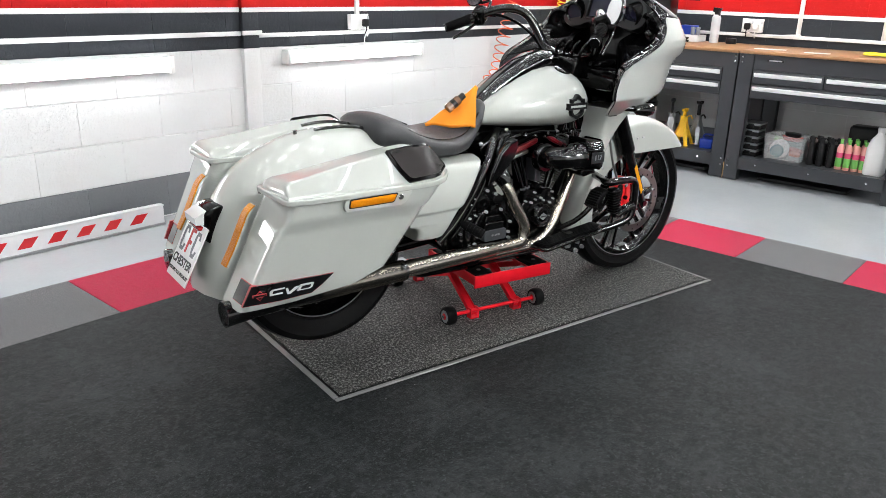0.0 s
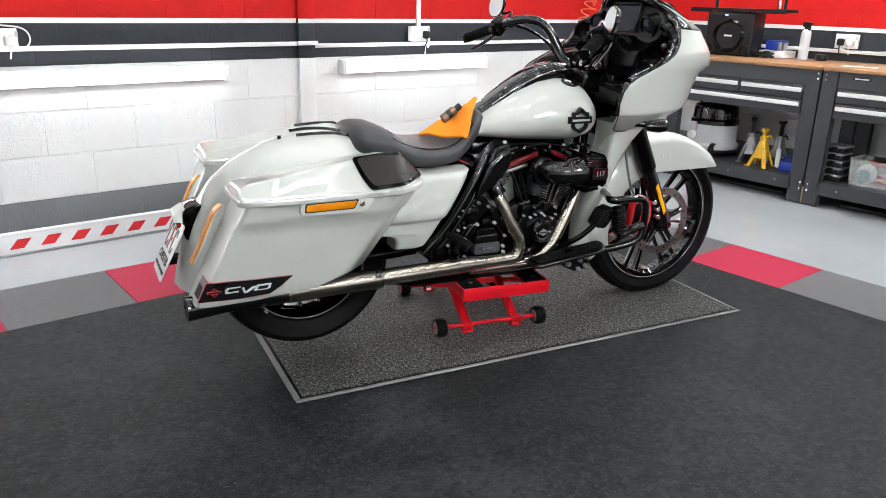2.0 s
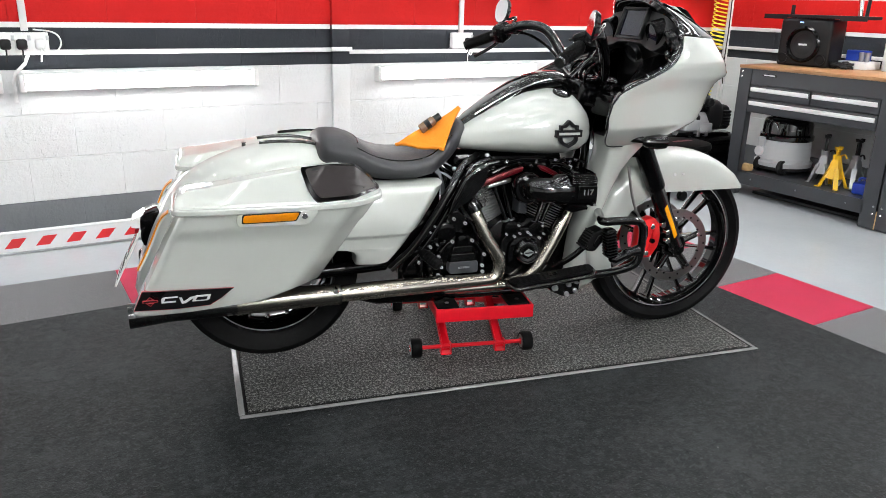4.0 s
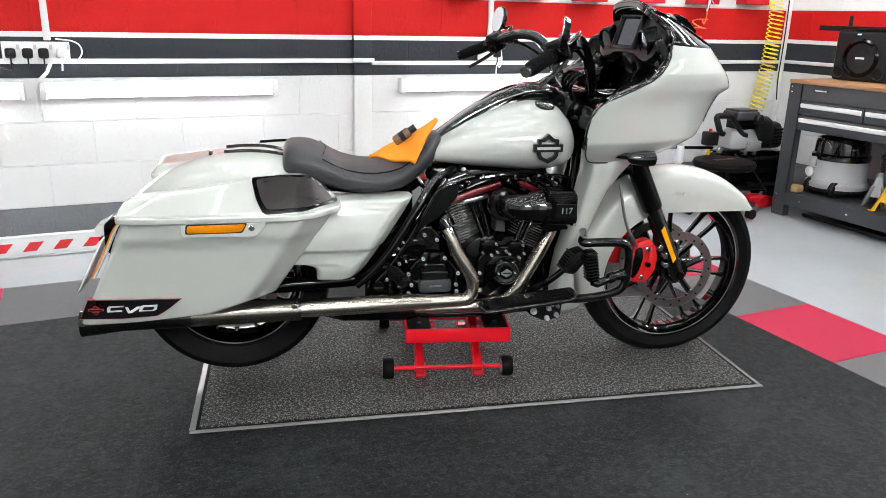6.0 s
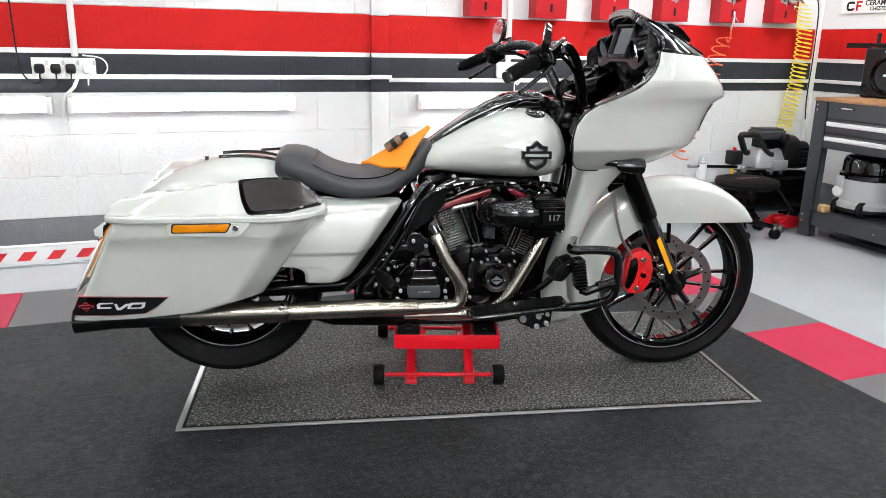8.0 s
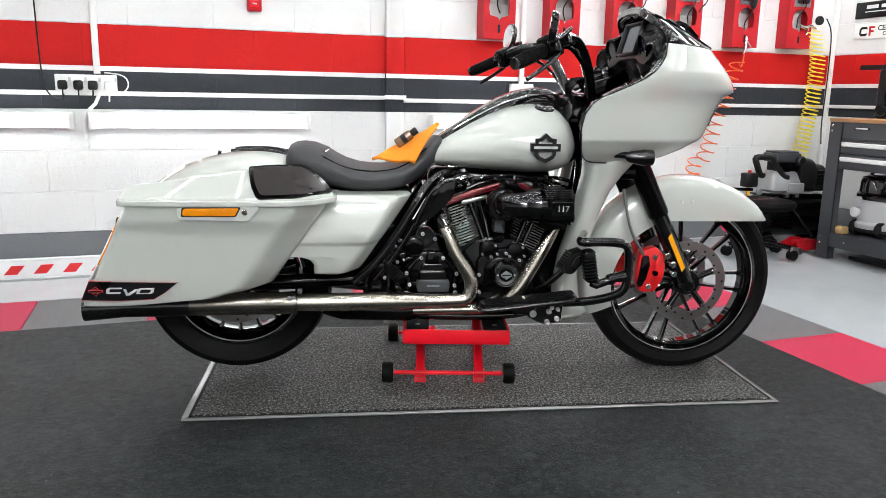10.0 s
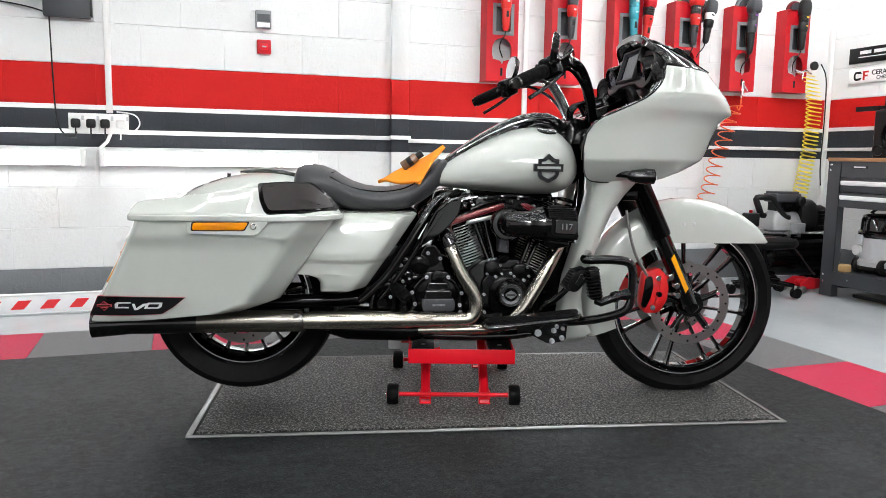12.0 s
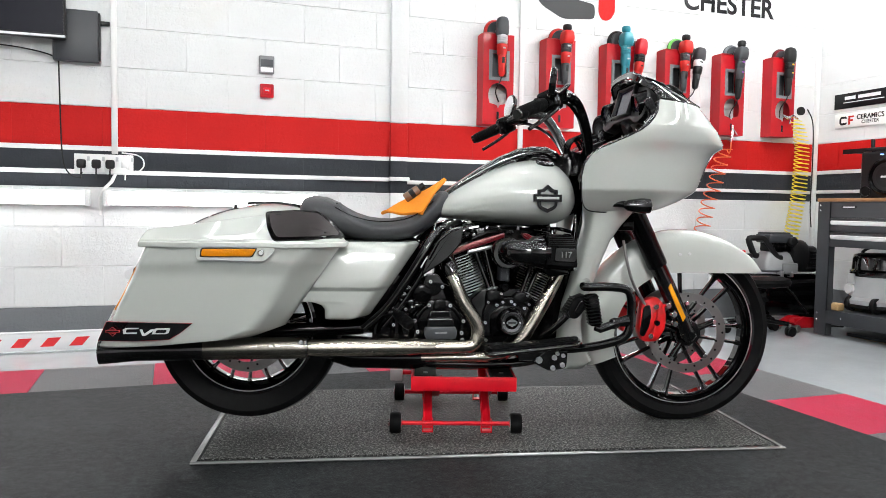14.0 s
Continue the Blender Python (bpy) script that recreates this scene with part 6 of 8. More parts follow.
for s in (-1, 1):
    part("riser", tube([(1.235, 0.06 * s, 0.985), (1.205, 0.06 * s, 1.03)], 0.024, 16), M["black_gloss"], bars)
part("handlebar_clutter", join(*[tube(curve([(1.15 + 0.02 * k, -0.10 + 0.05 * k, 0.98), (1.12 + 0.01 * k, -0.13 + 0.06 * k, 1.04), (1.19, -0.12 + 0.05 * k, 1.09), (1.24, -0.06 + 0.04 * k, 1.02)]), 0.006, 8) for k in range(4)]), M["black_satin"], bars)

# ---- mat, jack, cloth and bottle ----
MAT = pose(1.516, 1.800, 0, 0, 0, -12.6)
mat_ob = thing("floor_mat", "charcoal entrance mat with a rubber border, under the motorcycle", "mat", MAT)
MW, MD = 1.972, 0.93
part("mat_top", span(0.024, MW - 0.024, 0.024, MD - 0.024, 0.0, 0.010, 0.002, 1), M["mat_pile"], mat_ob)
for x0, x1, y0, y1 in ((0, MW, 0, 0.0245), (0, MW, MD - 0.0245, MD), (0, 0.0245, 0.0245, MD - 0.0245), (MW - 0.0245, MW, 0.0245, MD - 0.0245)):
    part("border", span(x0, x1, y0, y1, 0.0005, 0.0055, 0.002, 1), M["rubber"], mat_ob, "black rubber border")
# glossy rim of the border, its bright sheen painted in as light grey
for x0, x1, y0, y1 in ((-0.004, MW + 0.004, -0.004, 0.013), (-0.006, 0.015, 0.014, MD), (MW - 0.012, MW + 0.004, 0.014, MD), (0.016, MW - 0.013, MD - 0.012, MD)):
    part("edge_strip", span(x0, x1, y0, y1, 0.0005, 0.0072, 0.003, 1), M["mat_edge"], mat_ob, "rubber edge of the mat, lightened for its sheen")

JM = pose(2.223, 1.926, 0, 0, 0, -18.2)
jack = thing("motorcycle_jack", "red scissor jack on four small wheels under the motorcycle frame", "jack", JM)
part("axle_bar", between((0.0, 0, 0.040), (0.41, 0, 0.040), 0.008), M["red_metal"], jack)
part("axle_bar", between((0.0, 0.46, 0.040), (0.41, 0.46, 0.040), 0.008), M["red_metal"], jack)
for y in (0, 0.46):
    for x in (-0.01, 0.42):
        w = part("castor", lathe([(0.012, -0.020), (0.034, -0.020), (0.038, -0.014), (0.038, 0.014), (0.034, 0.020), (0.012, 0.020)], "x", (x, y, 0.040), 28), M["rubber"], jack, "black rubber wheel")
        part("castor_rim", disc(0.026, -0.0215, 0.0215, "x", (x, y, 0.040), 24, 0.002), M["cast_grey"], w)
        part("castor_hub", disc(0.015, -0.023, 0.023, "x", (x, y, 0.040), 20, 0.003), M["red_metal"], w)
        part("castor_bolt", disc(0.007, -0.027, 0.027, "x", (x, y, 0.040), 10), M["chrome"], w)
for x in (0.105, 0.315):
    for y0, z0, y1, z1 in ((0.0, 0.030, 0.27, 0.195), (0.46, 0.030, 0.02, 0.195)):
        o = [(-0.016, -0.008), (0.016, -0.008), (0.016, 0.014), (0.013, 0.014), (0.011, 0.010), (-0.011, 0.010), (-0.013, 0.014), (-0.016, 0.014)]
        xx = x if y0 == 0.0 else x + 0.034
        part("scissor_arm", loft([[(xx + a, y0, z0 + b) for a, b in o], [(xx + a, y1, z1 + b) for a, b in o]]), M["red_metal"], jack)
    for y in (0.0, 0.46):
        part("arm_foot", join(span(x - 0.020, x - 0.016, y - 0.014, y + 0.016, 0.014, 0.054), span(x + 0.016, x + 0.020, y - 0.014, y + 0.016, 0.014, 0.054), span(x - 0.020, x + 0.020, y - 0.014, y + 0.016, 0.010, 0.015)), M["red_metal"], jack)
part("front_beam", span(0.045, 0.410, -0.094, -0.086, 0.178, 0.228, 0.002), M["red_metal"], jack, "bright red platform edge")
part("platform", join(span(0.045, 0.410, 0.262, 0.270, 0.178, 0.228, 0.002), span(0.045, 0.053, -0.086, 0.262, 0.190, 0.226, 0.001), span(0.402, 0.410, -0.086, 0.262, 0.190, 0.226, 0.001), span(0.053, 0.135, -0.086, 0.262, 0.206, 0.214), span(0.320, 0.402, -0.086, 0.262, 0.206, 0.214)), M["red_metal"], jack, "red steel platform frame")
for x in (0.056, 0.322):
    pad_ = part("rubber_strip", span(x, x + 0.078, -0.080, 0.256, 0.214, 0.231, 0.004), M["rubber"], jack)
    for y in (-0.04, 0.21):
        part("strip_bolt", disc(0.008, 0.230, 0.233, "z", (x + 0.039, y, 0), 12), M["disc_steel"], pad_)
part("screw", between((-0.01, 0.40, 0.135), (0.08, 0.40, 0.135), 0.009), M["red_metal"], jack)
part("screw_block", box(0.052, 0.045, 0.048, (-0.022, 0.40, 0.128), 0.006), M["plated"], jack, "bright plated screw block")

# a cloth folded to a triangle: two corners on the seat, the third up against the tank
ca, cb, cc = Vector((0.472, -0.004, 0.782)), Vector((0.598, -0.140, 0.786)), Vector((0.700, -0.012, 0.914))
rows = []
for i in range(17):
    u = i / 16
    row = []
    for j in range(17):
        v = j / 16
        p = ca.lerp(cb, v).lerp(cc, u * 0.97)
        sag = 0.008 + 0.004 * math.sin(math.pi * u)
        wave = 0.004 * math.sin(9 * v + 3 * u) * (1 - u) + 0.003 * math.sin(7 * u + 5 * v)
        edge = 0.012 * math.sin(5 * v + 0.6) * (1 - u) ** 2
        row.append((p.x - edge * 0.6 + 0.010 * math.sin(math.pi * u) * (1 - v), p.y - edge * 0.5, p.z + sag + wave))
    rows.append(row)
towel = tagged(part("cloth", solid(loft(rows, closed=False), 0.007), M["orange_cloth"], None, "", 60), "folded orange microfibre cloth lying on the motorcycle seat", "cloth")
towel.matrix_basis = BIKE.copy()
part("hem", tube([(x, y, z - 0.003) for x, y, z in rows[0]], 0.0065, 10), M["orange_cloth"], towel)
bottle = thing("bottle", "small brown bottle with a dark cap lying on the orange cloth", "bottle", BIKE @ pose(0.578, -0.034, 0.862, 0, -36, -8))
part("body", lathe([(0.0, -0.036), (0.015, -0.036), (0.0175, -0.033), (0.0175, 0.020), (0.014, 0.026), (0.0, 0.027)], "x", n=28), M["amber_bottle"], bottle)
part("cap", lathe([(0.0, 0.025), (0.012, 0.025), (0.0125, 0.027), (0.0125, 0.048), (0.011, 0.050), (0.0, 0.050)], "x", n=24), M["black_plastic"], bottle)
part("label_band", lathe([(0.0178, -0.012), (0.0180, -0.012), (0.0180, 0.006), (0.0178, 0.006)], "x", n=28, cap=False), M["badge_black"], bottle)


# ---- workbenches along the side wall ----
def workbench(y0, label):
    b = thing("workbench", label, "workbench", pose(5.56, y0, 0), "workbenches")
    L_, D_ = 1.14, 0.69
    part("worktop", span(-0.012, D_ + 0.005, 0.0, L_, 0.885, 0.908, 0.004), M["bench_wood"], b, "oiled wood worktop")
    for y in (0.0, L_ - 0.10):
        for x in (0.0, D_ - 0.05):
            leg = part("leg", join(span(x, x + 0.004, y, y + 0.10, 0.0, 0.885), span(x, x + 0.05, y if y else y, y + 0.004, 0.0, 0.885)), M["bench_grey"], b)
            if x == 0.0:
                for z in (0.095, 0.14, 0.828, 0.862):
                    part("bolt", disc(0.007, -0.004, 0.002, "x", (0, y + (0.022 if y == 0.0 else 0.078), z), 10, 0.002), M["chrome"], leg)
    part("apron", span(0.004, 0.03, 0.10, L_ - 0.10, 0.782, 0.885), M["bench_grey"], b)
    part("side_sheet", span(0.05, D_ - 0.05, 0.003, 0.006, 0.59, 0.885), M["bench_grey"], b)
    part("side_sheet", span(0.05, D_ - 0.05, L_ - 0.006, L_ - 0.003, 0.59, 0.885), M["bench_grey"], b)
    part("carcass", span(0.035, D_ - 0.1, 0.10, L_ - 0.10, 0.592, 0.780), M["bench_grey"], b)
    for ya, yb, z0, z1 in ((0.105, 0.562, 0.690, 0.778), (0.570, L_ - 0.105, 0.690, 0.778), (0.105, L_ - 0.105, 0.590, 0.684)):
        d = part("drawer", span(-0.004, 0.04, ya, yb, z0, z1, 0.003), M["bench_grey"], b)
        part("pull_strip", prism([(-0.016, z1 - 0.020), (-0.006, z1 - 0.016), (-0.003, z1 - 0.046), (-0.012, z1 - 0.040)], ya + 0.012, yb - 0.012, "y"), M["pull"], d, "bright aluminium pull strip")
    part("maker_plate", span(-0.001, 0.003, L_ - 0.30, L_ - 0.19, 0.842, 0.858), M["badge_black"], b)
    part("maker_mark", span(-0.003, 0.001, L_ - 0.288, L_ - 0.202, 0.846, 0.854), M["badge_white"], b)
    part("shelf", join(span(0.0, 0.004, 0.09, L_ - 0.09, 0.080, 0.168), span(0.004, D_ - 0.01, 0.02, L_ - 0.02, 0.155, 0.163)), M["bench_grey"], b)
    for y in (0.20, 0.56, 0.92):
        part("bolt", disc(0.006, -0.004, 0.002, "x", (0, y, 0.125), 10), M["chrome"], b)
    return b


workbench(2.182, "dark grey steel workbench with drawers and an oiled top")
workbench(1.034, "dark grey steel workbench with drawers, beside its twin")

SH = 0.164
TOPZ = 0.9085


def at_box(name, x0, x1, y0, y1, z0, z1, mat, bevel, label, category, group=""):
    ob = part(name, moved(span(x0, x1, y0, y1, z0, z1, bevel, 3), Matrix.Translation((-(x0 + x1) / 2, -(y0 + y1) / 2, -z0))), M[mat])
    ob.matrix_basis = pose((x0 + x1) / 2, (y0 + y1) / 2, z0)
    return tagged(ob, label, category, group)

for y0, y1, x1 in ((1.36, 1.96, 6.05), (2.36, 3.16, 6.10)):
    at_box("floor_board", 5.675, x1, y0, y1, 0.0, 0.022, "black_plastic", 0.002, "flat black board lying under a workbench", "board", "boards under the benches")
at_box("wood_offcut", 5.557, 5.564, 2.1745, 2.1805, 0.0, 0.115, "beige", 0.001, "thin wooden offcut standing between two workbenches", "offcut")

# vacuum cleaner on the lower shelf
vac = thing("vacuum_cleaner", "grey tub vacuum cleaner and a black domed lid", "vacuum cleaner", pose(5.87, 3.09, SH) @ Matrix.Scale(1.14, 4))
part("tub", lathe([(0.0, 0.03), (0.15, 0.03), (0.168, 0.045), (0.172, 0.07), (0.155, 0.085), (0.150, 0.20), (0.152, 0.21), (0.0, 0.21)], "z", n=40), M["grey_plastic"], vac)
part("lid", lathe([(0.156, 0.205), (0.160, 0.215), (0.160, 0.235), (0.150, 0.245), (0.147, 0.305), (0.138, 0.330), (0.12, 0.338), (0.0, 0.342)], "z", n=40), M["black_gloss"], vac)
part("base_skirt", lathe([(0.0, 0.012), (0.14, 0.012), (0.172, 0.03), (0.172, 0.045), (0.0, 0.045)], "z", n=40), M["black_plastic"], vac)
for a in (35, 150, 215, 330):
    part("castor", disc(0.028 if a in (35, 330) else 0.045, -0.015, 0.015, "y", (0.15 * math.cos(math.radians(a)), 0.15 * math.sin(math.radians(a)), 0.028 if a in (35, 330) else 0.045), 20, 0.005), M["black_plastic"], vac)
part("handle", tube(curve([(0.0, -0.13, 0.24), (0.0, -0.16, 0.29), (0.0, -0.10, 0.375), (0.0, 0.10, 0.375), (0.0, 0.16, 0.29), (0.0, 0.13, 0.24)]), 0.009, 10), M["black_plastic"], vac)
part("clip", box(0.02, 0.05, 0.06, (-0.155, 0.06, 0.19), 0.008), M["grey_plastic"], vac)
part("inlet", disc(0.03, -0.165, -0.14, "x", (0, 0.07, 0.13), 20, 0.004), M["white_plastic"], vac)
at_box("sponge", 5.60, 5.665, 3.17, 3.25, SH, SH + 0.05, "beige", 0.012, "tan foam sponge on the bench shelf", "sponge")


def axle_stand(x, y, rz, body, post, top, label):
    a = thing("axle_stand", label, "axle stand", pose(x, y, SH, 0, 0, rz), "axle stands")
    for k in range(4):
        t = math.radians(45 + 90 * k)
        p0, p1 = Vector((0.092 * math.cos(t), 0.092 * math.sin(t), 0.0)), Vector((0.040 * math.cos(t), 0.040 * math.sin(t), 0.130))
        side = Vector((-math.sin(t), math.cos(t), 0))
        part("leg", loft([[p0 + side * 0.014, p0 - side * 0.014, p0 - side * 0.012 - p0 * 0.2, p0 + side * 0.012 - p0 * 0.2], [p1 + side * 0.016, p1 - side * 0.016, p1 - side * 0.014 - p1.to_2d().to_3d() * 0.3, p1 + side * 0.014 - p1.to_2d().to_3d() * 0.3]]), M[body], a)
        part("foot", box(0.03, 0.03, 0.006, (p0.x, p0.y, 0.003), 0.002, 1), M[body], a)
    part("hood", loft([[(x * w, y * w, z) for x, y in eased([(-1, -1), (1, -1), (1, 1), (-1, 1)], 0.2, 2)] for w, z in ((0.051, 0.062), (0.037, 0.115), (0.022, 0.185), (0.020, 0.195))]), M[body], a)
    part("collar", lathe([(0.024, 0.185), (0.028, 0.185), (0.028, 0.215), (0.024, 0.215)], "z", n=20), M[body], a)
    part("post", box(0.026, 0.018, top - 0.18, (0, 0, (top + 0.17) / 2), 0.003), M[post], a)
    part("saddle", prism(flat([(-0.020, top - 0.016), (0.020, top - 0.016), (0.028, top + 0.010), (0.020, top + 0.010), (0.010, top), (-0.010, top), (-0.020, top + 0.010), (-0.028, top + 0.010)], 1), -0.016, 0.016, "y", 0.003), M[post], a)
    part("ratchet_lever", tube(curve([(0.0, -0.02, 0.21), (0.0, -0.05, 0.23), (0.0, -0.065, 0.20)]), 0.006, 8), M[post], a)
    return a


axle_stand(5.80, 2.73, 20, "silver", "black_plastic", 0.315, "silver axle stand with a black post on the bench shelf")
axle_stand(5.72, 2.59, 0, "yellow", "yellow", 0.262, "yellow enamelled axle stand on the bench shelf")
axle_stand(5.84, 2.53, -15, "silver", "black_plastic", 0.315, "silver axle stand with a black post on the bench shelf")
cs = at_box("tool_case", 5.67, 5.80, 2.33, 2.43, SH, SH + 0.075, "blue", 0.012, "small blue plastic tool case on the bench shelf", "tool case")
part("handle", tube(curve([(0.0, -0.045, 0.075), (0.0, -0.04, 0.10), (0.0, 0.04, 0.10), (0.0, 0.045, 0.075)]), 0.008, 8), M["blue"], cs)

# speaker and clutter on the first worktop
spk = thing("loudspeaker", "black box loudspeaker with a large round cone on the worktop", "loudspeaker", pose(5.86, 3.073, TOPZ, 0, 0, 6))
part("cabinet", span(0.0, 0.20, -0.185, 0.185, 0.0, 0.315, 0.02, 3), M["black_plastic"], spk)
part("cone_ring", lathe([(0.118, 0.006), (0.122, -0.006), (0.108, -0.016), (0.096, -0.010), (0.092, 0.004)], "x", (0, 0, 0.145), 40, cap=False), M["black_satin"], spk)
part("cone", lathe([(0.0, -0.004), (0.03, -0.006), (0.095, 0.004)], "x", (0, 0, 0.145), 40), M["badge_black"], spk)
part("maker_mark", span(-0.008, -0.005, -0.03, 0.03, 0.139, 0.151), M["badge_white"], spk)
for y in (-0.135, 0.135):
    part("port", lathe([(0.036, 0.0), (0.042, -0.006), (0.036, -0.008), (0.030, 0.0), (0.026, 0.03), (0.0, 0.03)], "x", (0, y, 0.05), 24), M["badge_black"], spk)
part("control_panel", span(0.02, 0.14, -0.12, 0.12, 0.314, 0.319), M["screen"], spk)
part("power_lamp", span(-0.002, 0.001, 0.02, 0.045, 0.288, 0.296), glow("blue lamp", (0.05, 0.35, 1.0), 2.0), spk)
tray = thing("tool_tray", "black steel tray across the top of the loudspeaker", "tray", pose(5.86, 3.03, TOPZ + 0.3195))
part("plate", span(0.0, 0.16, -0.385, 0.385, 0.0, 0.022, 0.004), M["black_plastic"], tray)
part("lip", span(-0.006, 0.0, -0.385, -0.20, -0.01, 0.022), M["black_plastic"], tray)
part("lip", span(-0.006, 0.0, 0.20, 0.385, -0.01, 0.022), M["black_plastic"], tray)
part("peg", between((0.08, 0.22, 0.02), (0.08, 0.22, 0.085), 0.013), M["black_plastic"], tray)
drill = thing("clamp_tool", "small chrome and black hand tool standing on the tray", "tool", pose(5.93, 2.74, TOPZ + 0.342))
part("body", between((0, 0, 0), (0, 0.015, 0.11), 0.016), M["chrome"], drill)
part("grip", between((0.0, -0.04, 0.0), (0.0, -0.045, 0.12), 0.012), M["black_plastic"], drill)


def spray_bottle(x, y, z, h, mat, label, group="", r=0.034, head="black_plastic"):
    b = thing("spray_bottle", label, "bottle", pose(x, y, z, 0, 0, 90), group)
    part("body", lathe([(0.0, 0.0), (r * 0.95, 0.0), (r, 0.006), (r, h * 0.68), (r * 0.85, h * 0.74), (r * 0.5, h * 0.78), (0.0, h * 0.78)], "z", n=24), M[mat], b)
    part("collar", disc(r * 0.55, h * 0.77, h * 0.83, "z", (0, 0, 0), 16, 0.002), M[head], b)
    part("trigger_head", prism([(-r * 1.1, h * 0.95), (r * 0.8, h * 0.97), (r * 0.9, h * 0.86), (r * 0.3, h * 0.82), (-r * 0.3, h * 0.82), (-r * 0.5, h * 0.70), (-r * 0.75, h * 0.71), (-r * 0.6, h * 0.86)], -r * 0.45, r * 0.45, "y", 0.002), M[head], b)
    return b


spray_bottle(6.10, 2.60, TOPZ, 0.27, "frost", "frosted white spray bottle with a black trigger on the worktop")
tin = tagged(part("tin", lathe([(0.0, 0.0), (0.038, 0.0), (0.04, 0.004), (0.04, 0.036), (0.037, 0.04), (0.0, 0.04)], "z", n=28), M["black_plastic"]), "flat round black tin on the worktop", "tin")
tin.matrix_basis = pose(6.12, 2.47, TOPZ)
at_box("carton", 6.07, 6.17, 2.76, 2.88, TOPZ + 0.052, TOPZ + 0.12, "blue", 0.003, "blue and white cardboard carton on a white box", "carton")
at_box("carton", 6.02, 6.19, 2.70, 2.90, TOPZ, TOPZ + 0.05, "white_plastic", 0.004, "shallow white carton on the worktop", "carton")
for k, y in enumerate((2.715, 2.755)):
    pot = tagged(part("pot", lathe([(0.0, 0.0), (0.016, 0.0), (0.016, 0.045), (0.018, 0.046), (0.018, 0.06), (0.0, 0.062)], "z", n=20), M["silver"]), "small silver pot with a dark lid on a carton", "pot", "small pots")
    pot.matrix_basis = pose(6.05, y, TOPZ + 0.0505)
clut = thing("cable_bundle", "tangle of black cable and plugs on the worktop", "cable", pose(5.95, 2.83, TOPZ))
for k in range(7):
    a = 0.9 * k
    part("loop", tube(curve([(0.05 * math.cos(a), 0.07 * math.sin(a), 0.008), (0.03 * math.cos(a + 1), 0.10 * math.sin(a + 1), 0.035), (0.06 * math.cos(a + 2), 0.06 * math.sin(a + 2), 0.03), (0.04 * math.cos(a + 3), 0.09 * math.sin(a + 3), 0.008)]), 0.008, 8), M["black_plastic"], clut)
part("plug", box(0.04, 0.05, 0.04, (0.0, 0.06, 0.02), 0.008), M["black_plastic"], clut)
part("plug", box(0.05, 0.035, 0.05, (0.0, -0.03, 0.026), 0.01), M["black_plastic"], clut)

# things on the second worktop and shelf
glove = []
for i in range(9):
    glove.append([(0.05 * math.sin(0.9 * j + i) * 0.15 + (i / 8 - 0.5) * 0.10, (j / 8 - 0.5) * 0.24, 0.012 + 0.016 * math.sin(1.3 * i + j) ** 2 * math.sin(math.pi * i / 8)) for j in range(9)])
cloth2 = tagged(part("cloth", solid(loft(glove, closed=False), 0.006), M["yellow_hose"], None, "", 60), "crumpled yellow cloth on the worktop", "cloth")
cloth2.matrix_basis = pose(5.80, 1.33, TOPZ + 0.002)
for x, y, w, h in ((5.78, 2.05, 0.10, 0.21), (5.72, 1.72, 0.08, 0.16)):
    sh = tagged(part("paper_sheet", span(-w / 2, w / 2, -h / 2, h / 2, 0.0, 0.002), M["white_plastic"]), "loose sheet of paper on the worktop", "paper")
    sh.matrix_basis = pose(x, y, TOPZ + 0.0005, 0, 0, 12)
for k in range(5):
    case = thing("parts_case", "small black parts case with a clear lid, in a stack", "case", pose(5.73, 2.06 + 0.004 * (k % 2), SH + 0.048 * k), "stack of parts cases")
    part("base", span(-0.07, 0.07, -0.065, 0.065, 0.0, 0.030, 0.006), M["black_plastic"], case)
    part("lid", span(-0.072, 0.072, -0.067, 0.067, 0.031, 0.047, 0.006), M["silver"], case)
    part("catch", span(-0.076, -0.068, -0.02, 0.02, 0.015, 0.040, 0.002), M["black_plastic"], case)
bin_ = thing("storage_box", "clear plastic storage box filled with polishing pads", "box", pose(5.77, 1.82, SH))
o, i_ = eased([(-0.11, -0.135), (0.11, -0.135), (0.11, 0.135), (-0.11, 0.135)], 0.02), eased([(-0.106, -0.131), (0.106, -0.131), (0.106, 0.131), (-0.106, 0.131)], 0.02)
part("tub", loft([[(x * 0.9, y * 0.93, 0.0) for x, y in o], [(x, y, 0.165) for x, y in o], [(x * 1.05, y * 1.04, 0.168) for x, y in o], [(x * 1.05, y * 1.04, 0.175) for x, y in o], [(x, y, 0.175) for x, y in i_], [(x * 0.9, y * 0.93, 0.006) for x, y in i_]]), M["clear_box"], bin_)
for x, y, z, r, mt, rx in ((-0.03, 0.04, 0.075, 0.065, "white_plastic", 80), (-0.06, 0.05, 0.06, 0.045, "teal", 80), (0.03, -0.05, 0.06, 0.05, "tool_red", 12), (0.02, -0.02, 0.150, 0.07, "tool_red", 4), (0.02, -0.02, 0.172, 0.055, "black_plastic", 4), (0.02, 0.06, 0.12, 0.05, "green", 30), (-0.05, -0.07, 0.05, 0.04, "orange_hose", 5)):
    pd = tagged(part("polishing_pad", lathe([(0.0, -0.012), (r * 0.9, -0.012), (r, -0.004), (r, 0.008), (r * 0.9, 0.012), (0.0, 0.012)], "z", n=28), M[mt]), "round foam polishing pad in the clear box", "polishing pad", "polishing pads")
    pd.matrix_basis = pose(5.77 + x, 1.82 + y, SH + z, rx if rx < 60 else 0, -rx if rx >= 60 else 0, 0)
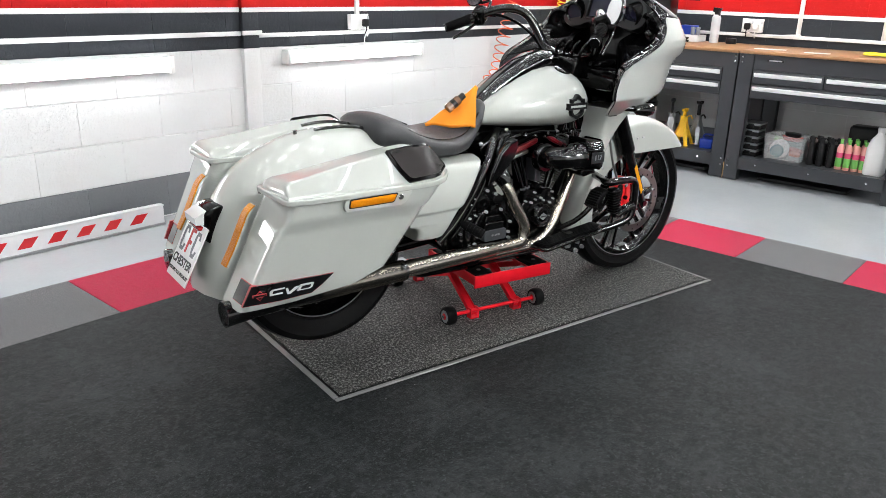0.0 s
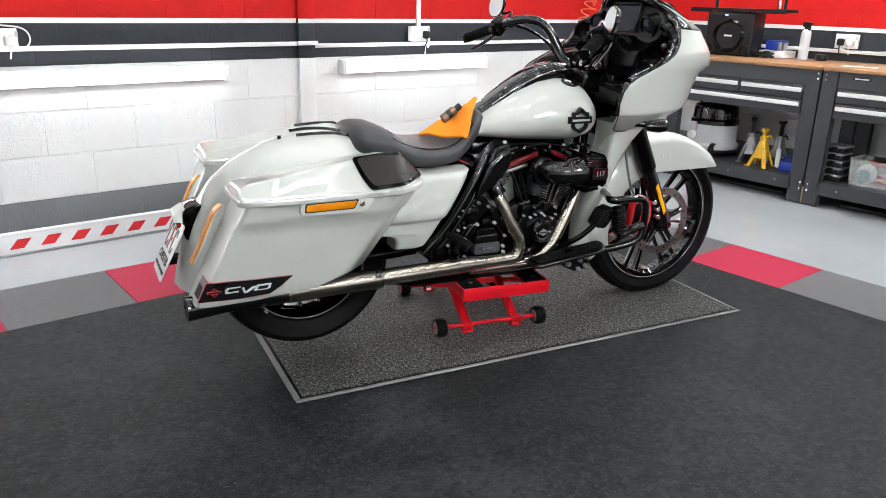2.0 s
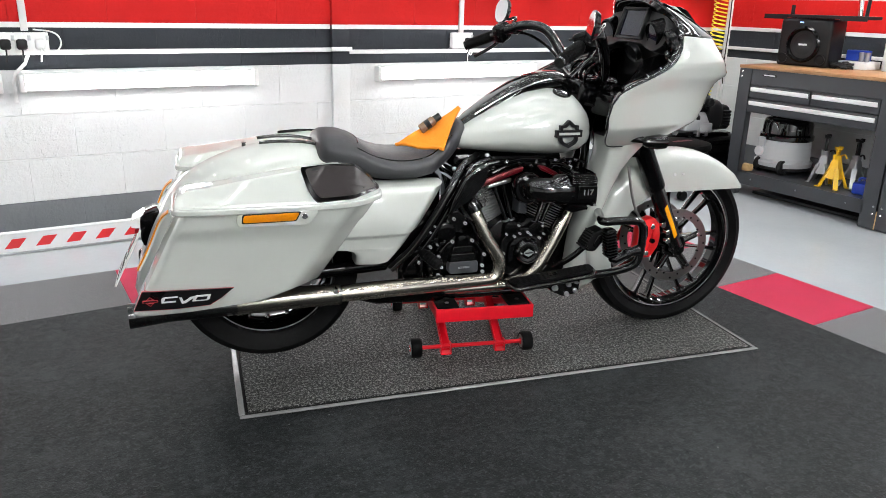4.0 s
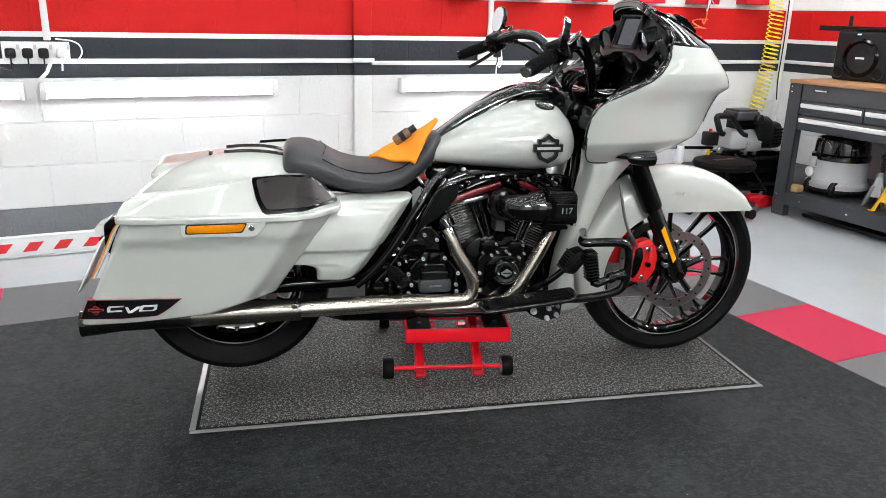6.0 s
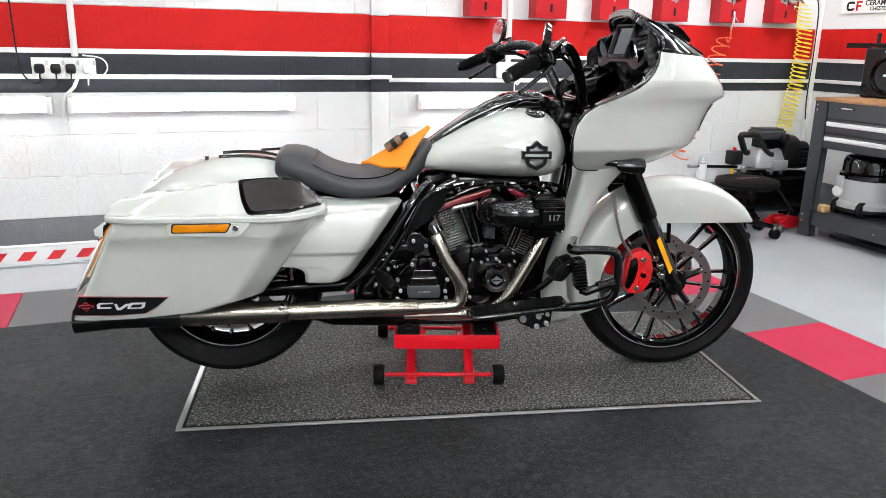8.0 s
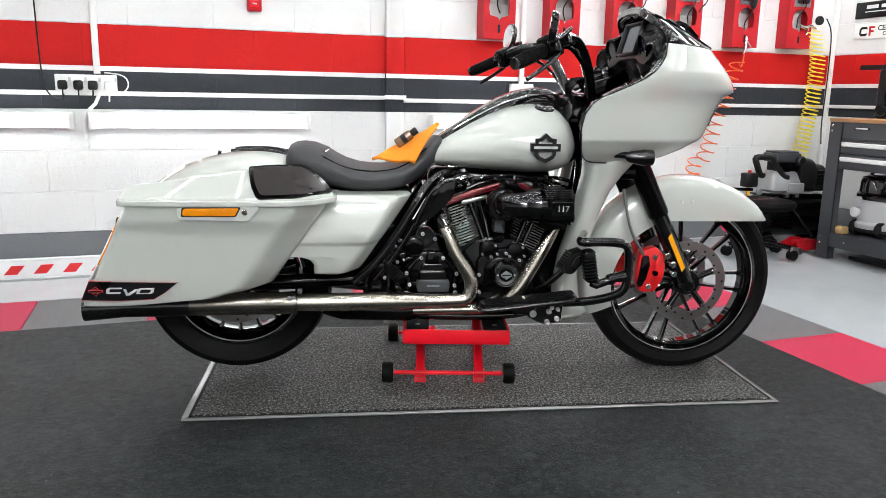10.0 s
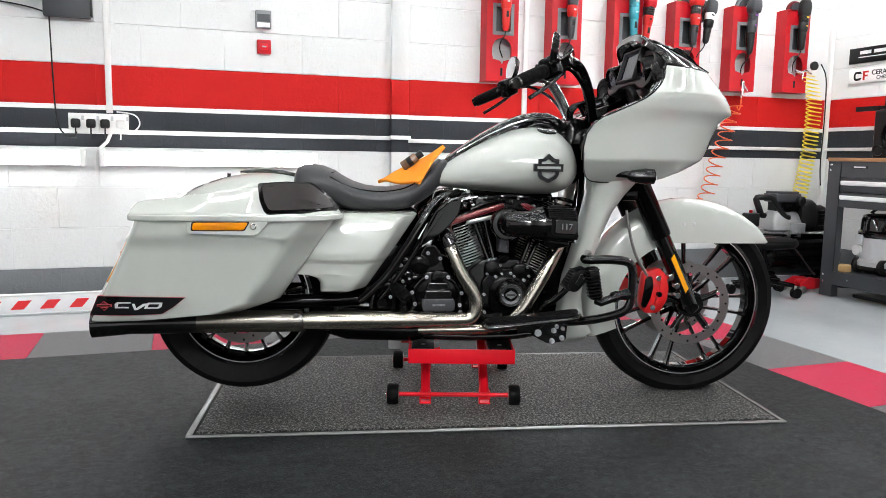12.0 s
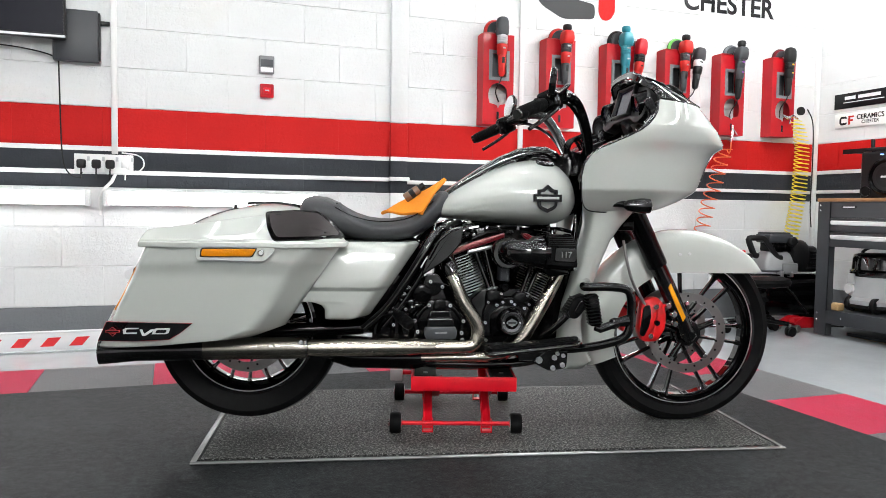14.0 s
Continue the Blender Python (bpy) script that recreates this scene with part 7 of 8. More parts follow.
for k in range(6):
    spray_bottle(5.70 + 0.05 * (k % 2), 1.640 - 0.032 * k, SH, 0.205, "black_plastic", "black trigger spray bottle on the bench shelf", "black spray bottles", 0.022)
for k in range(7):
    x, y = 5.70 + 0.075 * (k % 2), 1.455 - 0.025 * k
    b = thing("detailing_bottle", "small salmon bottle with a pink and green label", "bottle", pose(x, y, SH), "detailing bottles")
    part("body", lathe([(0.0, 0.0), (0.021, 0.0), (0.022, 0.005), (0.022, 0.145), (0.016, 0.165), (0.009, 0.173), (0.0, 0.173)], "z", n=20), M["salmon"], b)
    part("label_band", lathe([(0.0222, 0.02), (0.0224, 0.02), (0.0224, 0.080), (0.0222, 0.080)], "z", n=20, cap=False), M["green"], b)
    part("label_band", lathe([(0.0222, 0.081), (0.0224, 0.081), (0.0224, 0.115), (0.0222, 0.115)], "z", n=20, cap=False), M["pink"], b)
    part("cap", disc(0.010, 0.173, 0.205, "z", (0, 0, 0), 14, 0.002), M["green"], b)
jug = thing("jug", "white plastic jug with a handle on the bench shelf", "jug", pose(5.71, 1.235, SH))
part("body", loft([[(x * k, y * k, z) for x, y in eased([(-0.065, -0.06), (0.065, -0.06), (0.065, 0.06), (-0.065, 0.06)], 0.03, 5)] for z, k in ((0.0, 0.94), (0.01, 1.0), (0.17, 1.0), (0.23, 0.80), (0.265, 0.36), (0.28, 0.32))]), M["white_plastic"], jug)
part("cap", disc(0.024, 0.28, 0.31, "z", (0, 0, 0), 20, 0.003), M["white_plastic"], jug)
part("handle", tube(curve([(0.0, -0.045, 0.235), (0.0, -0.075, 0.22), (0.0, -0.072, 0.15), (0.0, -0.05, 0.13)]), 0.010, 10), M["white_plastic"], jug)
at_box("equipment_case", 5.92, 6.05, 1.20, 1.48, SH, SH + 0.27, "black_plastic", 0.025, "black moulded equipment case at the back of the shelf", "case")
at_box("timber_offcut", 5.70, 5.90, 2.85, 3.15, -0.008, 0.02, "beige", 0.003, "flat wooden offcut on the floor under the bench", "timber")
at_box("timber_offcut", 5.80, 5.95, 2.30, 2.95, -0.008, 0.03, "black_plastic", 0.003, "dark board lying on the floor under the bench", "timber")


# ---- compressor corner ----
comp = thing("air_compressor", "black and grey air compressor with a horizontal tank", "compressor", pose(5.66, 3.70, 0, 0, 0, -4))
part("tank", lathe([(0.0, -0.36), (0.06, -0.355), (0.125, -0.32), (0.150, -0.27), (0.152, -0.22), (0.150, -0.21), (0.150, 0.21), (0.152, 0.22), (0.150, 0.27), (0.125, 0.32), (0.06, 0.355), (0.0, 0.36)], "x", (0.0, 0.0, 0.216), 40), M["black_satin"], comp, "black steel air tank")
part("saddle_plate", span(-0.27, 0.24, -0.09, 0.09, 0.358, 0.368, 0.003), M["black_satin"], comp)
part("pump", join(loft([[(x, y, z) for x, y in fillet2([(-0.235 + d, -0.09 + d), (0.03 - d, -0.09 + d), (0.03 - d, 0.09 - d), (-0.235 + d, 0.09 - d)], 0.03)] for z, d in ((0.385, 0.02), (0.40, 0.0), (0.45, 0.0), (0.475, 0.015), (0.515, 0.03), (0.53, 0.045))]), span(-0.10, 0.03, -0.10, 0.0, 0.375, 0.45, 0.01)), M["alloy_cast"], comp, "grey cast pump body")
for x in (-0.10, -0.02):
    part("pump_foot", span(x - 0.012, x + 0.012, -0.10, -0.05, 0.350, 0.395, 0.004), M["cut_alloy"], comp)
for k in range(8):
    part("cooling_fin", span(-0.165 + 0.0205 * k, -0.158 + 0.0205 * k, -0.072, 0.07, 0.53, 0.592, 0.002, 1), M["black_satin"], comp)
part("barrel", disc(0.055, 0.525, 0.60, "z", (-0.09, 0, 0), 24), M["black_satin"], comp)
part("pump_head", join(span(-0.205, 0.0, -0.08, 0.08, 0.592, 0.655, 0.016, 3), span(-0.19, -0.02, -0.07, 0.07, 0.65, 0.668, 0.006)), M["bench_grey"], comp, "dark grey cylinder head")
part("air_filter", disc(0.034, -0.115, -0.06, "y", (-0.022, 0, 0.603), 28, 0.008), M["black_plastic"], comp)
part("motor_cover", loft([[(x, y * k, 0.375 + (z + 0.115) * 1.18 * k) for y, z in flat([(-0.11, -0.11), (0.11, -0.11), (0.11, 0.07), (0.06, 0.115), (-0.06, 0.115), (-0.11, 0.07)], 2)] for x, k in ((0.0, 0.80), (0.03, 0.88), (0.11, 0.88), (0.125, 0.84), (0.13, 0.74), (0.215, 0.72), (0.235, 0.62), (0.24, 0.45))]), M["black_plastic"], comp, "ribbed black fan shroud")
for k in range(5):
    part("shroud_slot", span(0.145, 0.22, -0.0885, -0.07, 0.42 + 0.024 * k, 0.430 + 0.026 * k, 0.002, 1), M["badge_black"], comp)
part("handle", tube(fillet([(-0.245, -0.05, 0.500), (-0.305, -0.05, 0.500), (-0.365, -0.05, 0.628), (-0.225, -0.05, 0.628), (-0.115, -0.06, 0.485), (0.03, -0.07, 0.485)], 0.03, 4)[4:-4], 0.018, 12, flatten=1.2), M["black_plastic"], comp, "black looped carrying handle")
part("pressure_switch", span(-0.43, -0.335, -0.08, 0.0, 0.423, 0.52, 0.012), M["black_plastic"], comp)
part("switch_knob", disc(0.012, 0.52, 0.54, "z", (-0.385, -0.04, 0), 16, 0.003), M["red_gloss"], comp)
part("switch_post", between((-0.385, -0.04, 0.34), (-0.385, -0.04, 0.43), 0.012), M["yellow"], comp)
part("gauge", disc(0.022, -0.10, -0.075, "y", (-0.33, 0, 0.395), 24, 0.004), M["silver"], comp)
part("regulator", between((-0.36, -0.05, 0.405), (-0.68, -0.05, 0.420), 0.011), M["black_satin"], comp)
part("air_fitting", between((-0.68, -0.05, 0.420), (-0.75, -0.05, 0.422), 0.014), M["cut_alloy"], comp)
part("filter_bowl", lathe([(0.0, 0.30), (0.020, 0.302), (0.032, 0.315), (0.034, 0.40), (0.030, 0.43), (0.022, 0.44), (0.0, 0.44)], "z", (-0.64, -0.05, 0.0), 24), M["frost"], comp, "cloudy plastic filter bowl")
part("filter_cap", lathe([(0.0, 0.43), (0.026, 0.43), (0.028, 0.45), (0.022, 0.455), (0.018, 0.485), (0.0, 0.488)], "z", (-0.64, -0.05, 0.0), 20), M["grey_plastic"], comp)
part("power_lead", tube(curve([(-0.20, -0.10, 0.36), (-0.10, -0.17, 0.28), (0.02, -0.19, 0.12), (0.12, -0.22, 0.02), (0.30, -0.25, 0.008)]), 0.006, 8), M["black_plastic"], comp)
for x in (-0.22, 0.22):
    for y in (-0.10, 0.10):
        part("wheel", disc(0.045, -0.015, 0.015, "y", (x, y, 0.045), 24, 0.006), M["rubber"], comp)
    part("foot_bracket", span(x - 0.02, x + 0.02, -0.10, 0.10, 0.045, 0.12, 0.004), M["black_satin"], comp)
stool = thing("rolling_stool", "low round black rolling stool with worn red lettering on its seat", "stool", pose(5.15, 3.40, 0))
part("seat", lathe([(0.0, 0.322), (0.18, 0.322), (0.198, 0.332), (0.204, 0.352), (0.196, 0.372), (0.165, 0.380), (0.0, 0.380)], "z", n=48), M["rubber"], stool, "round black padded seat")
part("seat_plate", disc(0.12, 0.31, 0.323, "z", (0, 0, 0), 28, 0.004), M["black_satin"], stool)
for k in range(6):
    part("seat_print", span(-0.085 + 0.029 * k, -0.062 + 0.029 * k, -0.02, 0.025 - 0.008 * (k % 2), 0.3795, 0.3806), M["red_dark"], stool)
part("column", between((0, 0, 0.08), (0, 0, 0.315), 0.018), M["black_satin"], stool)
for k in range(5):
    a = 2 * math.pi * k / 5 + 0.3
    part("leg", tube([(0.0, 0.0, 0.10), (0.20 * math.cos(a), 0.20 * math.sin(a), 0.080)], [0.020, 0.014], 10), M["black_satin"], stool)
    c_ = part("castor", join(*[disc(0.033, d - 0.009, d + 0.009, "y", (0.21 * math.cos(a), 0.21 * math.sin(a), 0.034), 20, 0.004) for d in (-0.014, 0.014)]), M["rubber"], stool)
    part("castor_fork", between((0.205 * math.cos(a), 0.205 * math.sin(a), 0.03), (0.205 * math.cos(a), 0.205 * math.sin(a), 0.08), 0.009), M["cut_alloy"], c_)
tj = thing("trolley_jack", "low red trolley jack with steel wheels beside the bench", "jack", pose(5.56, 3.45, 0, 0, 0, 12) @ Matrix.Scale(0.85, 4))
part("side_plate", prism([(-0.16, 0.03), (0.14, 0.02), (0.17, 0.05), (0.10, 0.10), (-0.05, 0.115), (-0.16, 0.08)], -0.075, -0.067, "y"), M["holder_red"], tj)
part("side_plate", prism([(-0.16, 0.03), (0.14, 0.02), (0.17, 0.05), (0.10, 0.10), (-0.05, 0.115), (-0.16, 0.08)], 0.067, 0.075, "y"), M["holder_red"], tj)
part("lift_arm", span(-0.10, 0.14, -0.03, 0.03, 0.06, 0.10, 0.008), M["holder_red"], tj)
part("saddle", disc(0.035, 0.10, 0.115, "z", (0.12, 0, 0), 24, 0.003), M["black_satin"], tj)
for x, y in ((-0.15, -0.085), (-0.15, 0.085), (0.15, -0.09), (0.15, 0.09)):
    part("wheel", disc(0.030, -0.014, 0.014, "y", (x, y, 0.03), 20, 0.003), M["disc_steel"], tj)

# ---- things on the walls ----
def socket(x, z, w, plugs, label, m=None):
    s_ = thing("wall_socket", label, "socket", m or pose(x, WALL_Y, z))
    part("back_box", span(-w / 2, w / 2, -0.038, -0.004, -0.048, 0.048, 0.004), M["white_plastic"], s_)
    part("face_plate", span(-w / 2 - 0.002, w / 2 + 0.002, -0.046, -0.038, -0.05, 0.05, 0.003), M["white_plastic"], s_)
    for px, mat in plugs:
        pl = part("plug", box(0.048, 0.034, 0.050, (px, -0.062, -0.006), 0.012, 3), M[mat], s_)
        part("lead", tube(curve([(px, -0.068, -0.02), (px, -0.074, -0.05), (px - 0.004, -0.05, -0.09)]), 0.004, 8), M[mat], pl)
        part("switch", span(px + 0.028, px + 0.042, -0.050, -0.045, 0.012, 0.036, 0.001), M["grey_plastic"], s_)
    return s_


socket(1.035, 1.032, 0.150, ((-0.040, "black_plastic"), (0.036, "black_plastic")), "white double wall socket with two black plugs")
socket(1.187, 1.032, 0.146, ((-0.045, "black_plastic"), (0.035, "white_plastic")), "white double wall socket with a black and a white plug")
socket(3.682, 1.037, 0.150, ((0.036, "black_plastic"),), "white double wall socket with one black plug")
socket(0, 0, 0.150, ((-0.030, "black_plastic"), (0.036, "white_plastic")), "white double wall socket above the worktop", pose(WALL_X, 2.366, 1.046, 0, 0, -90))


def cable(name, pts, r, mat, label, rounds=3):
    ob = part(name, tube(curve(pts, rounds), r, 8), M[mat])
    return tagged(ob, label, "cable")


Y1 = WALL_Y - 0.05
cable("cable", [(1.225, Y1 - 0.02, 1.02), (1.24, Y1 - 0.04, 0.985), (1.29, Y1, 0.985), (1.325, Y1 + 0.02, 1.03), (1.30, Y1 + 0.03, 1.085), (1.20, Y1 + 0.03, 1.095)], 0.004, "white_plastic", "white flex looped beside a wall socket")
cable("cable", [(0.885, Y1 + 0.02, 1.60), (0.888, Y1 + 0.03, 1.35), (0.895, Y1 + 0.02, 1.05), (0.925, Y1, 0.97), (0.985, Y1 - 0.01, 0.94), (1.00, Y1 - 0.02, 0.98)], 0.004, "black_plastic", "thin black lead hanging from the television")
cable("cable", [(0.30, Y1 + 0.02, 1.64), (0.60, Y1 + 0.02, 1.655), (0.80, Y1 + 0.02, 1.63), (0.885, Y1 + 0.02, 1.60)], 0.004, "black_plastic", "thin black lead under the television")
cable("cable", [(3.718, Y1 - 0.01, 1.01), (3.72, Y1 - 0.02, 0.96), (3.745, Y1, 0.94), (3.775, Y1 + 0.02, 0.98), (3.77, Y1 + 0.03, 1.04)], 0.004, "white_plastic", "white flex looped under a wall socket")
cable("cable", [(3.72, Y1 - 0.01, 0.97), (3.726, Y1 + 0.01, 0.92), (3.735, Y1 + 0.02, 0.87)], 0.003, "white_plastic", "white flex down to the wall light")
cable("cable", [(6.215, 2.40, 1.0), (6.20, 2.30, 0.965), (6.22, 2.15, 0.985), (6.24, 2.0, 0.995)], 0.005, "white_plastic", "white flex along the side wall")
run = part("flex_cover", tube([(1.165, WALL_Y - 0.008, 0.975), (1.145, WALL_Y - 0.008, 0.93), (1.10, WALL_Y - 0.008, 0.885), (1.085, WALL_Y - 0.008, 0.84), (1.085, WALL_Y - 0.008, 0.74)], 0.012, 8, flatten=0.5), M["trunking"])
tagged(run, "white cable cover running down to the wall lights", "trunking")

tv = thing("television", "black flat television on the white wall", "television", pose(0.30, WALL_Y, 1.69))
part("panel", span(-0.62, 0.632, -0.13, -0.075, 0.0, 0.70, 0.006), M["black_plastic"], tv)
part("glass", span(-0.61, 0.622, -0.133, -0.129, 0.022, 0.69), M["tv_screen"], tv)
part("bottom_bezel", span(-0.62, 0.632, -0.136, -0.129, 0.0, 0.014, 0.002), M["silver"], tv)
bx = thing("media_box", "dark grey slim box on a bracket behind the television", "media box", pose(0.97, WALL_Y, 1.585))
part("body", span(-0.11, 0.118, -0.065, -0.012, 0.0, 0.28, 0.006), M["bench_grey"], bx)
part("edge_strip", span(0.118, 0.128, -0.06, -0.016, 0.01, 0.27, 0.002), M["black_plastic"], bx)
part("bracket_arm", span(0.118, 0.175, -0.03, 0.0, 0.215, 0.235, 0.003), M["black_plastic"], bx)
th = thing("thermostat", "small grey and white thermostat on the wall", "thermostat", pose(2.005, WALL_Y, 1.65))
part("case", span(-0.045, 0.045, -0.028, 0.0, -0.052, 0.052, 0.006), M["cast_grey"], th)
part("display", span(-0.036, 0.036, -0.031, -0.027, -0.012, 0.030, 0.001), M["bench_grey"], th)
part("lower_flap", span(-0.036, 0.036, -0.031, -0.027, -0.044, -0.018, 0.001), M["white_plastic"], th)
cp = thing("call_point", "small red manual call point on the wall", "call point", pose(2.006, WALL_Y, 1.495))
part("case", span(-0.040, 0.040, -0.035, 0.0, -0.040, 0.040, 0.006), M["holder_red"], cp)
part("glass", span(-0.022, 0.022, -0.038, -0.034, -0.018, 0.018, 0.001), M["red_metal"], cp)
part("mark", span(-0.012, 0.012, -0.0395, -0.0375, -0.004, 0.004), M["grey_plastic"], cp)


# red and white guard board at the foot of the wall
guard = thing("guard_board", "white guard board with slanted red stripes along the wall foot", "guard board", pose(2.125, 3.945, 0))
part("board", span(-4.2, 0.0, -0.012, 0.012, -0.008, 0.098, 0.002), M["barrier_white"], guard)
part("top_lip", span(-4.2, 0.0, -0.020, 0.020, 0.098, 0.108, 0.003), M["barrier_white"], guard)
part("bottom_lip", span(-4.2, 0.0, -0.024, 0.012, -0.008, 0.004, 0.002), M["silver"], guard)
for k in range(28):
    x = -0.10 - 0.142 * k
    part("stripe", prism([(x - 0.10, 0.026), (x - 0.035, 0.026), (x + 0.005, 0.074), (x - 0.06, 0.074)], -0.0145, -0.0118, "y"), M["barrier_red"], guard)


# polisher holders: red boxes with a window and an arched opening
def holder(x, z, label):
    h = thing("polisher_holder", label, "tool holder", pose(x, WALL_Y, z), "polisher holders")
    W_, H_, D_ = 0.217, 0.586, 0.105
    arch = [(0.058, 0.140), (0.066, 0.175)] + [(0.068 * math.cos(a) - 0.002, 0.200 + 0.070 * math.sin(a)) for a in [math.pi * k / 8 for k in range(9)]] + [(-0.070, 0.175), (-0.062, 0.140), (-0.012, 0.128), (0.0, 0.108), (0.012, 0.128)]
    out = [(-W_ / 2, 0.0), (W_ / 2, 0.0), (W_ / 2, H_), (-W_ / 2, H_)]
    win = [(-0.045, 0.31), (0.053, 0.31), (0.053, 0.46), (-0.045, 0.46)]
    a_loop = arch[::-1]
    pts = [out[0], out[1], (W_ / 2, 0.07), a_loop[-1]] + a_loop[:-1][::1] + [a_loop[-1], (W_ / 2, 0.0701), (W_ / 2, 0.36), win[1]] + [win[0], win[3], win[2], win[1]] + [(W_ / 2, 0.3601), out[2], out[3]]
    part("front_panel", prism(pts, -D_, -D_ + 0.004, "y"), M["holder_red"], h)
    part("side_wall", span(-W_ / 2, -W_ / 2 + 0.004, -D_ + 0.004, 0.0, 0.0, H_), M["holder_red"], h)
    part("side_wall", span(W_ / 2 - 0.004, W_ / 2, -D_ + 0.004, 0.0, 0.0, H_), M["holder_red"], h)
    part("bottom", span(-W_ / 2 + 0.004, W_ / 2 - 0.004, -D_ + 0.004, 0.0, 0.0, 0.004), M["holder_red"], h)
    part("top_flange", span(-W_ / 2, -0.02, -D_ - 0.01, -0.02, H_, H_ + 0.003), M["holder_red"], h)
    fr = [(-0.068, 0.288), (0.076, 0.288), (0.076, 0.482), (-0.068, 0.482)]
    pts = fr + [fr[0], (-0.046, 0.309), (-0.046, 0.461), (0.054, 0.461), (0.054, 0.309), (-0.046, 0.3091)]
    part("window_frame", prism(pts, -D_ - 0.004, -D_, "y"), M["grey_block"], h)
    part("back_panel", span(-0.05, 0.06, -0.042, -0.038, 0.29, 0.49), M["bench_grey"], h)
    part("slot", span(-0.010, 0.006, -D_ - 0.0025, -D_ + 0.001, 0.035, 0.085, 0.001, 1), M["badge_black"], h)
    return h


HX = (3.480, 3.934, 4.396, 4.873, 5.356, 5.830)
HZ = (1.358, 1.361, 1.364, 1.368, 1.374, 1.384)
for x, z in zip(HX, HZ):
    holder(x, z, "red steel polisher holder with an arched opening on the wall")


def polisher(x, z, length, head, motor, body, tail, pad, label, lean=0.0, mark="silver", knob="black_plastic", big_head=False):
    """Hangs grip down: tail, body, ribbed motor, gear head with its knob; the pad faces the wall."""
    p = thing("polisher", label, "polisher", pose(x, WALL_Y - 0.145, z, 0, lean, 0), "polishers")
    k = length / 0.39

    def round_bar(rows, n=20, flatten=0.9):
        return tube([(0, 0, h * k) for h, r in rows], [r for h, r in rows], n, flatten=flatten)

    part("tail", round_bar([(0.0, 0.010), (0.010, 0.020), (0.03, 0.025), (0.08, 0.027), (0.13, 0.030), (0.142, 0.028)]), M[tail], p)
    part("body", round_bar([(0.138, 0.030), (0.150, 0.035), (0.185, 0.038), (0.205, 0.038), (0.212, 0.035)]), M[body], p)
    mt = part("motor", round_bar([(0.208, 0.034), (0.214, 0.037), (0.262, 0.038), (0.272, 0.036)]), M[motor], p)
    for j in range(4):
        part("motor_rib", round_bar([(0.222 + 0.011 * j, 0.0365), (0.224 + 0.011 * j, 0.0392), (0.228 + 0.011 * j, 0.0392), (0.230 + 0.011 * j, 0.0365)]), M[motor], mt)
    if big_head:
        part("gear_head", loft([[(a * w, b * 0.9 * w, h * k) for a, b in eased([(-1, -1), (1, -1), (1, 1), (-1, 1)], 0.75, 6)] for h, w in ((0.268, 0.034), (0.282, 0.040), (0.32, 0.041), (0.36, 0.039), (0.382, 0.031), (0.392, 0.015))]), M[head], p)
    else:
        part("gear_head", loft([[(a * w, b * d - 0.004, h * k) for a, b in eased([(-1, -1), (1, -1), (1, 1), (-1, 1)], 0.55, 5)] for h, w, d in ((0.266, 0.035, 0.034), (0.276, 0.039, 0.040), (0.305, 0.041, 0.046), (0.340, 0.037, 0.042), (0.352, 0.028, 0.034))]), M[head], p)
        part("knob", lathe([(0.0, 0.342 * k), (0.022, 0.342 * k), (0.022, 0.356 * k), (0.029, 0.364 * k), (0.031, 0.378 * k), (0.028, 0.392 * k), (0.018, 0.398 * k), (0.0, 0.399 * k)], "z", n=24), M[knob], p)
    part("spindle", between((-0.004, 0.03, 0.308 * k), (-0.012, 0.075, 0.308 * k), 0.018), M["cut_alloy"], p)
    pl = part("backing_plate", disc(0.064, 0.055, 0.066, "y", (-0.016, 0, 0.306 * k), 32, 0.003), M["bench_grey"], p)
    part("pad", lathe([(0.0, 0.066), (0.072, 0.066), (0.078, 0.074), (0.078, 0.088), (0.070, 0.096), (0.0, 0.098)], "y", (-0.018, 0, 0.306 * k), 32), M[pad], p)
    part("pad_ring", lathe([(0.070, 0.0775), (0.0795, 0.0785), (0.0795, 0.0835), (0.070, 0.0845)], "y", (-0.018, 0, 0.306 * k), 32, cap=False), M["badge_black"], pl)
    part("marking", span(-0.010, 0.010, -0.0365, -0.026, 0.176 * k, 0.190 * k, 0.003, 1), M[mark], p)
    part("marking", span(-0.012, 0.012, -0.0385, -0.028, 0.244 * k, 0.256 * k, 0.003, 1), M[mark], p)
    part("switch", span(-0.009, 0.009, -0.029, -0.018, 0.085 * k, 0.125 * k, 0.003), M["black_plastic"], p)
    part("lead", tube(curve([(0, 0.0, 0.012 * k), (-0.004, 0.004, -0.03), (-0.026, 0.02, -0.065), (-0.02, 0.05, -0.10), (0.004, 0.07, -0.135), (0.02, 0.09, -0.15)]), 0.004, 8), M["black_plastic"], p)
    return p


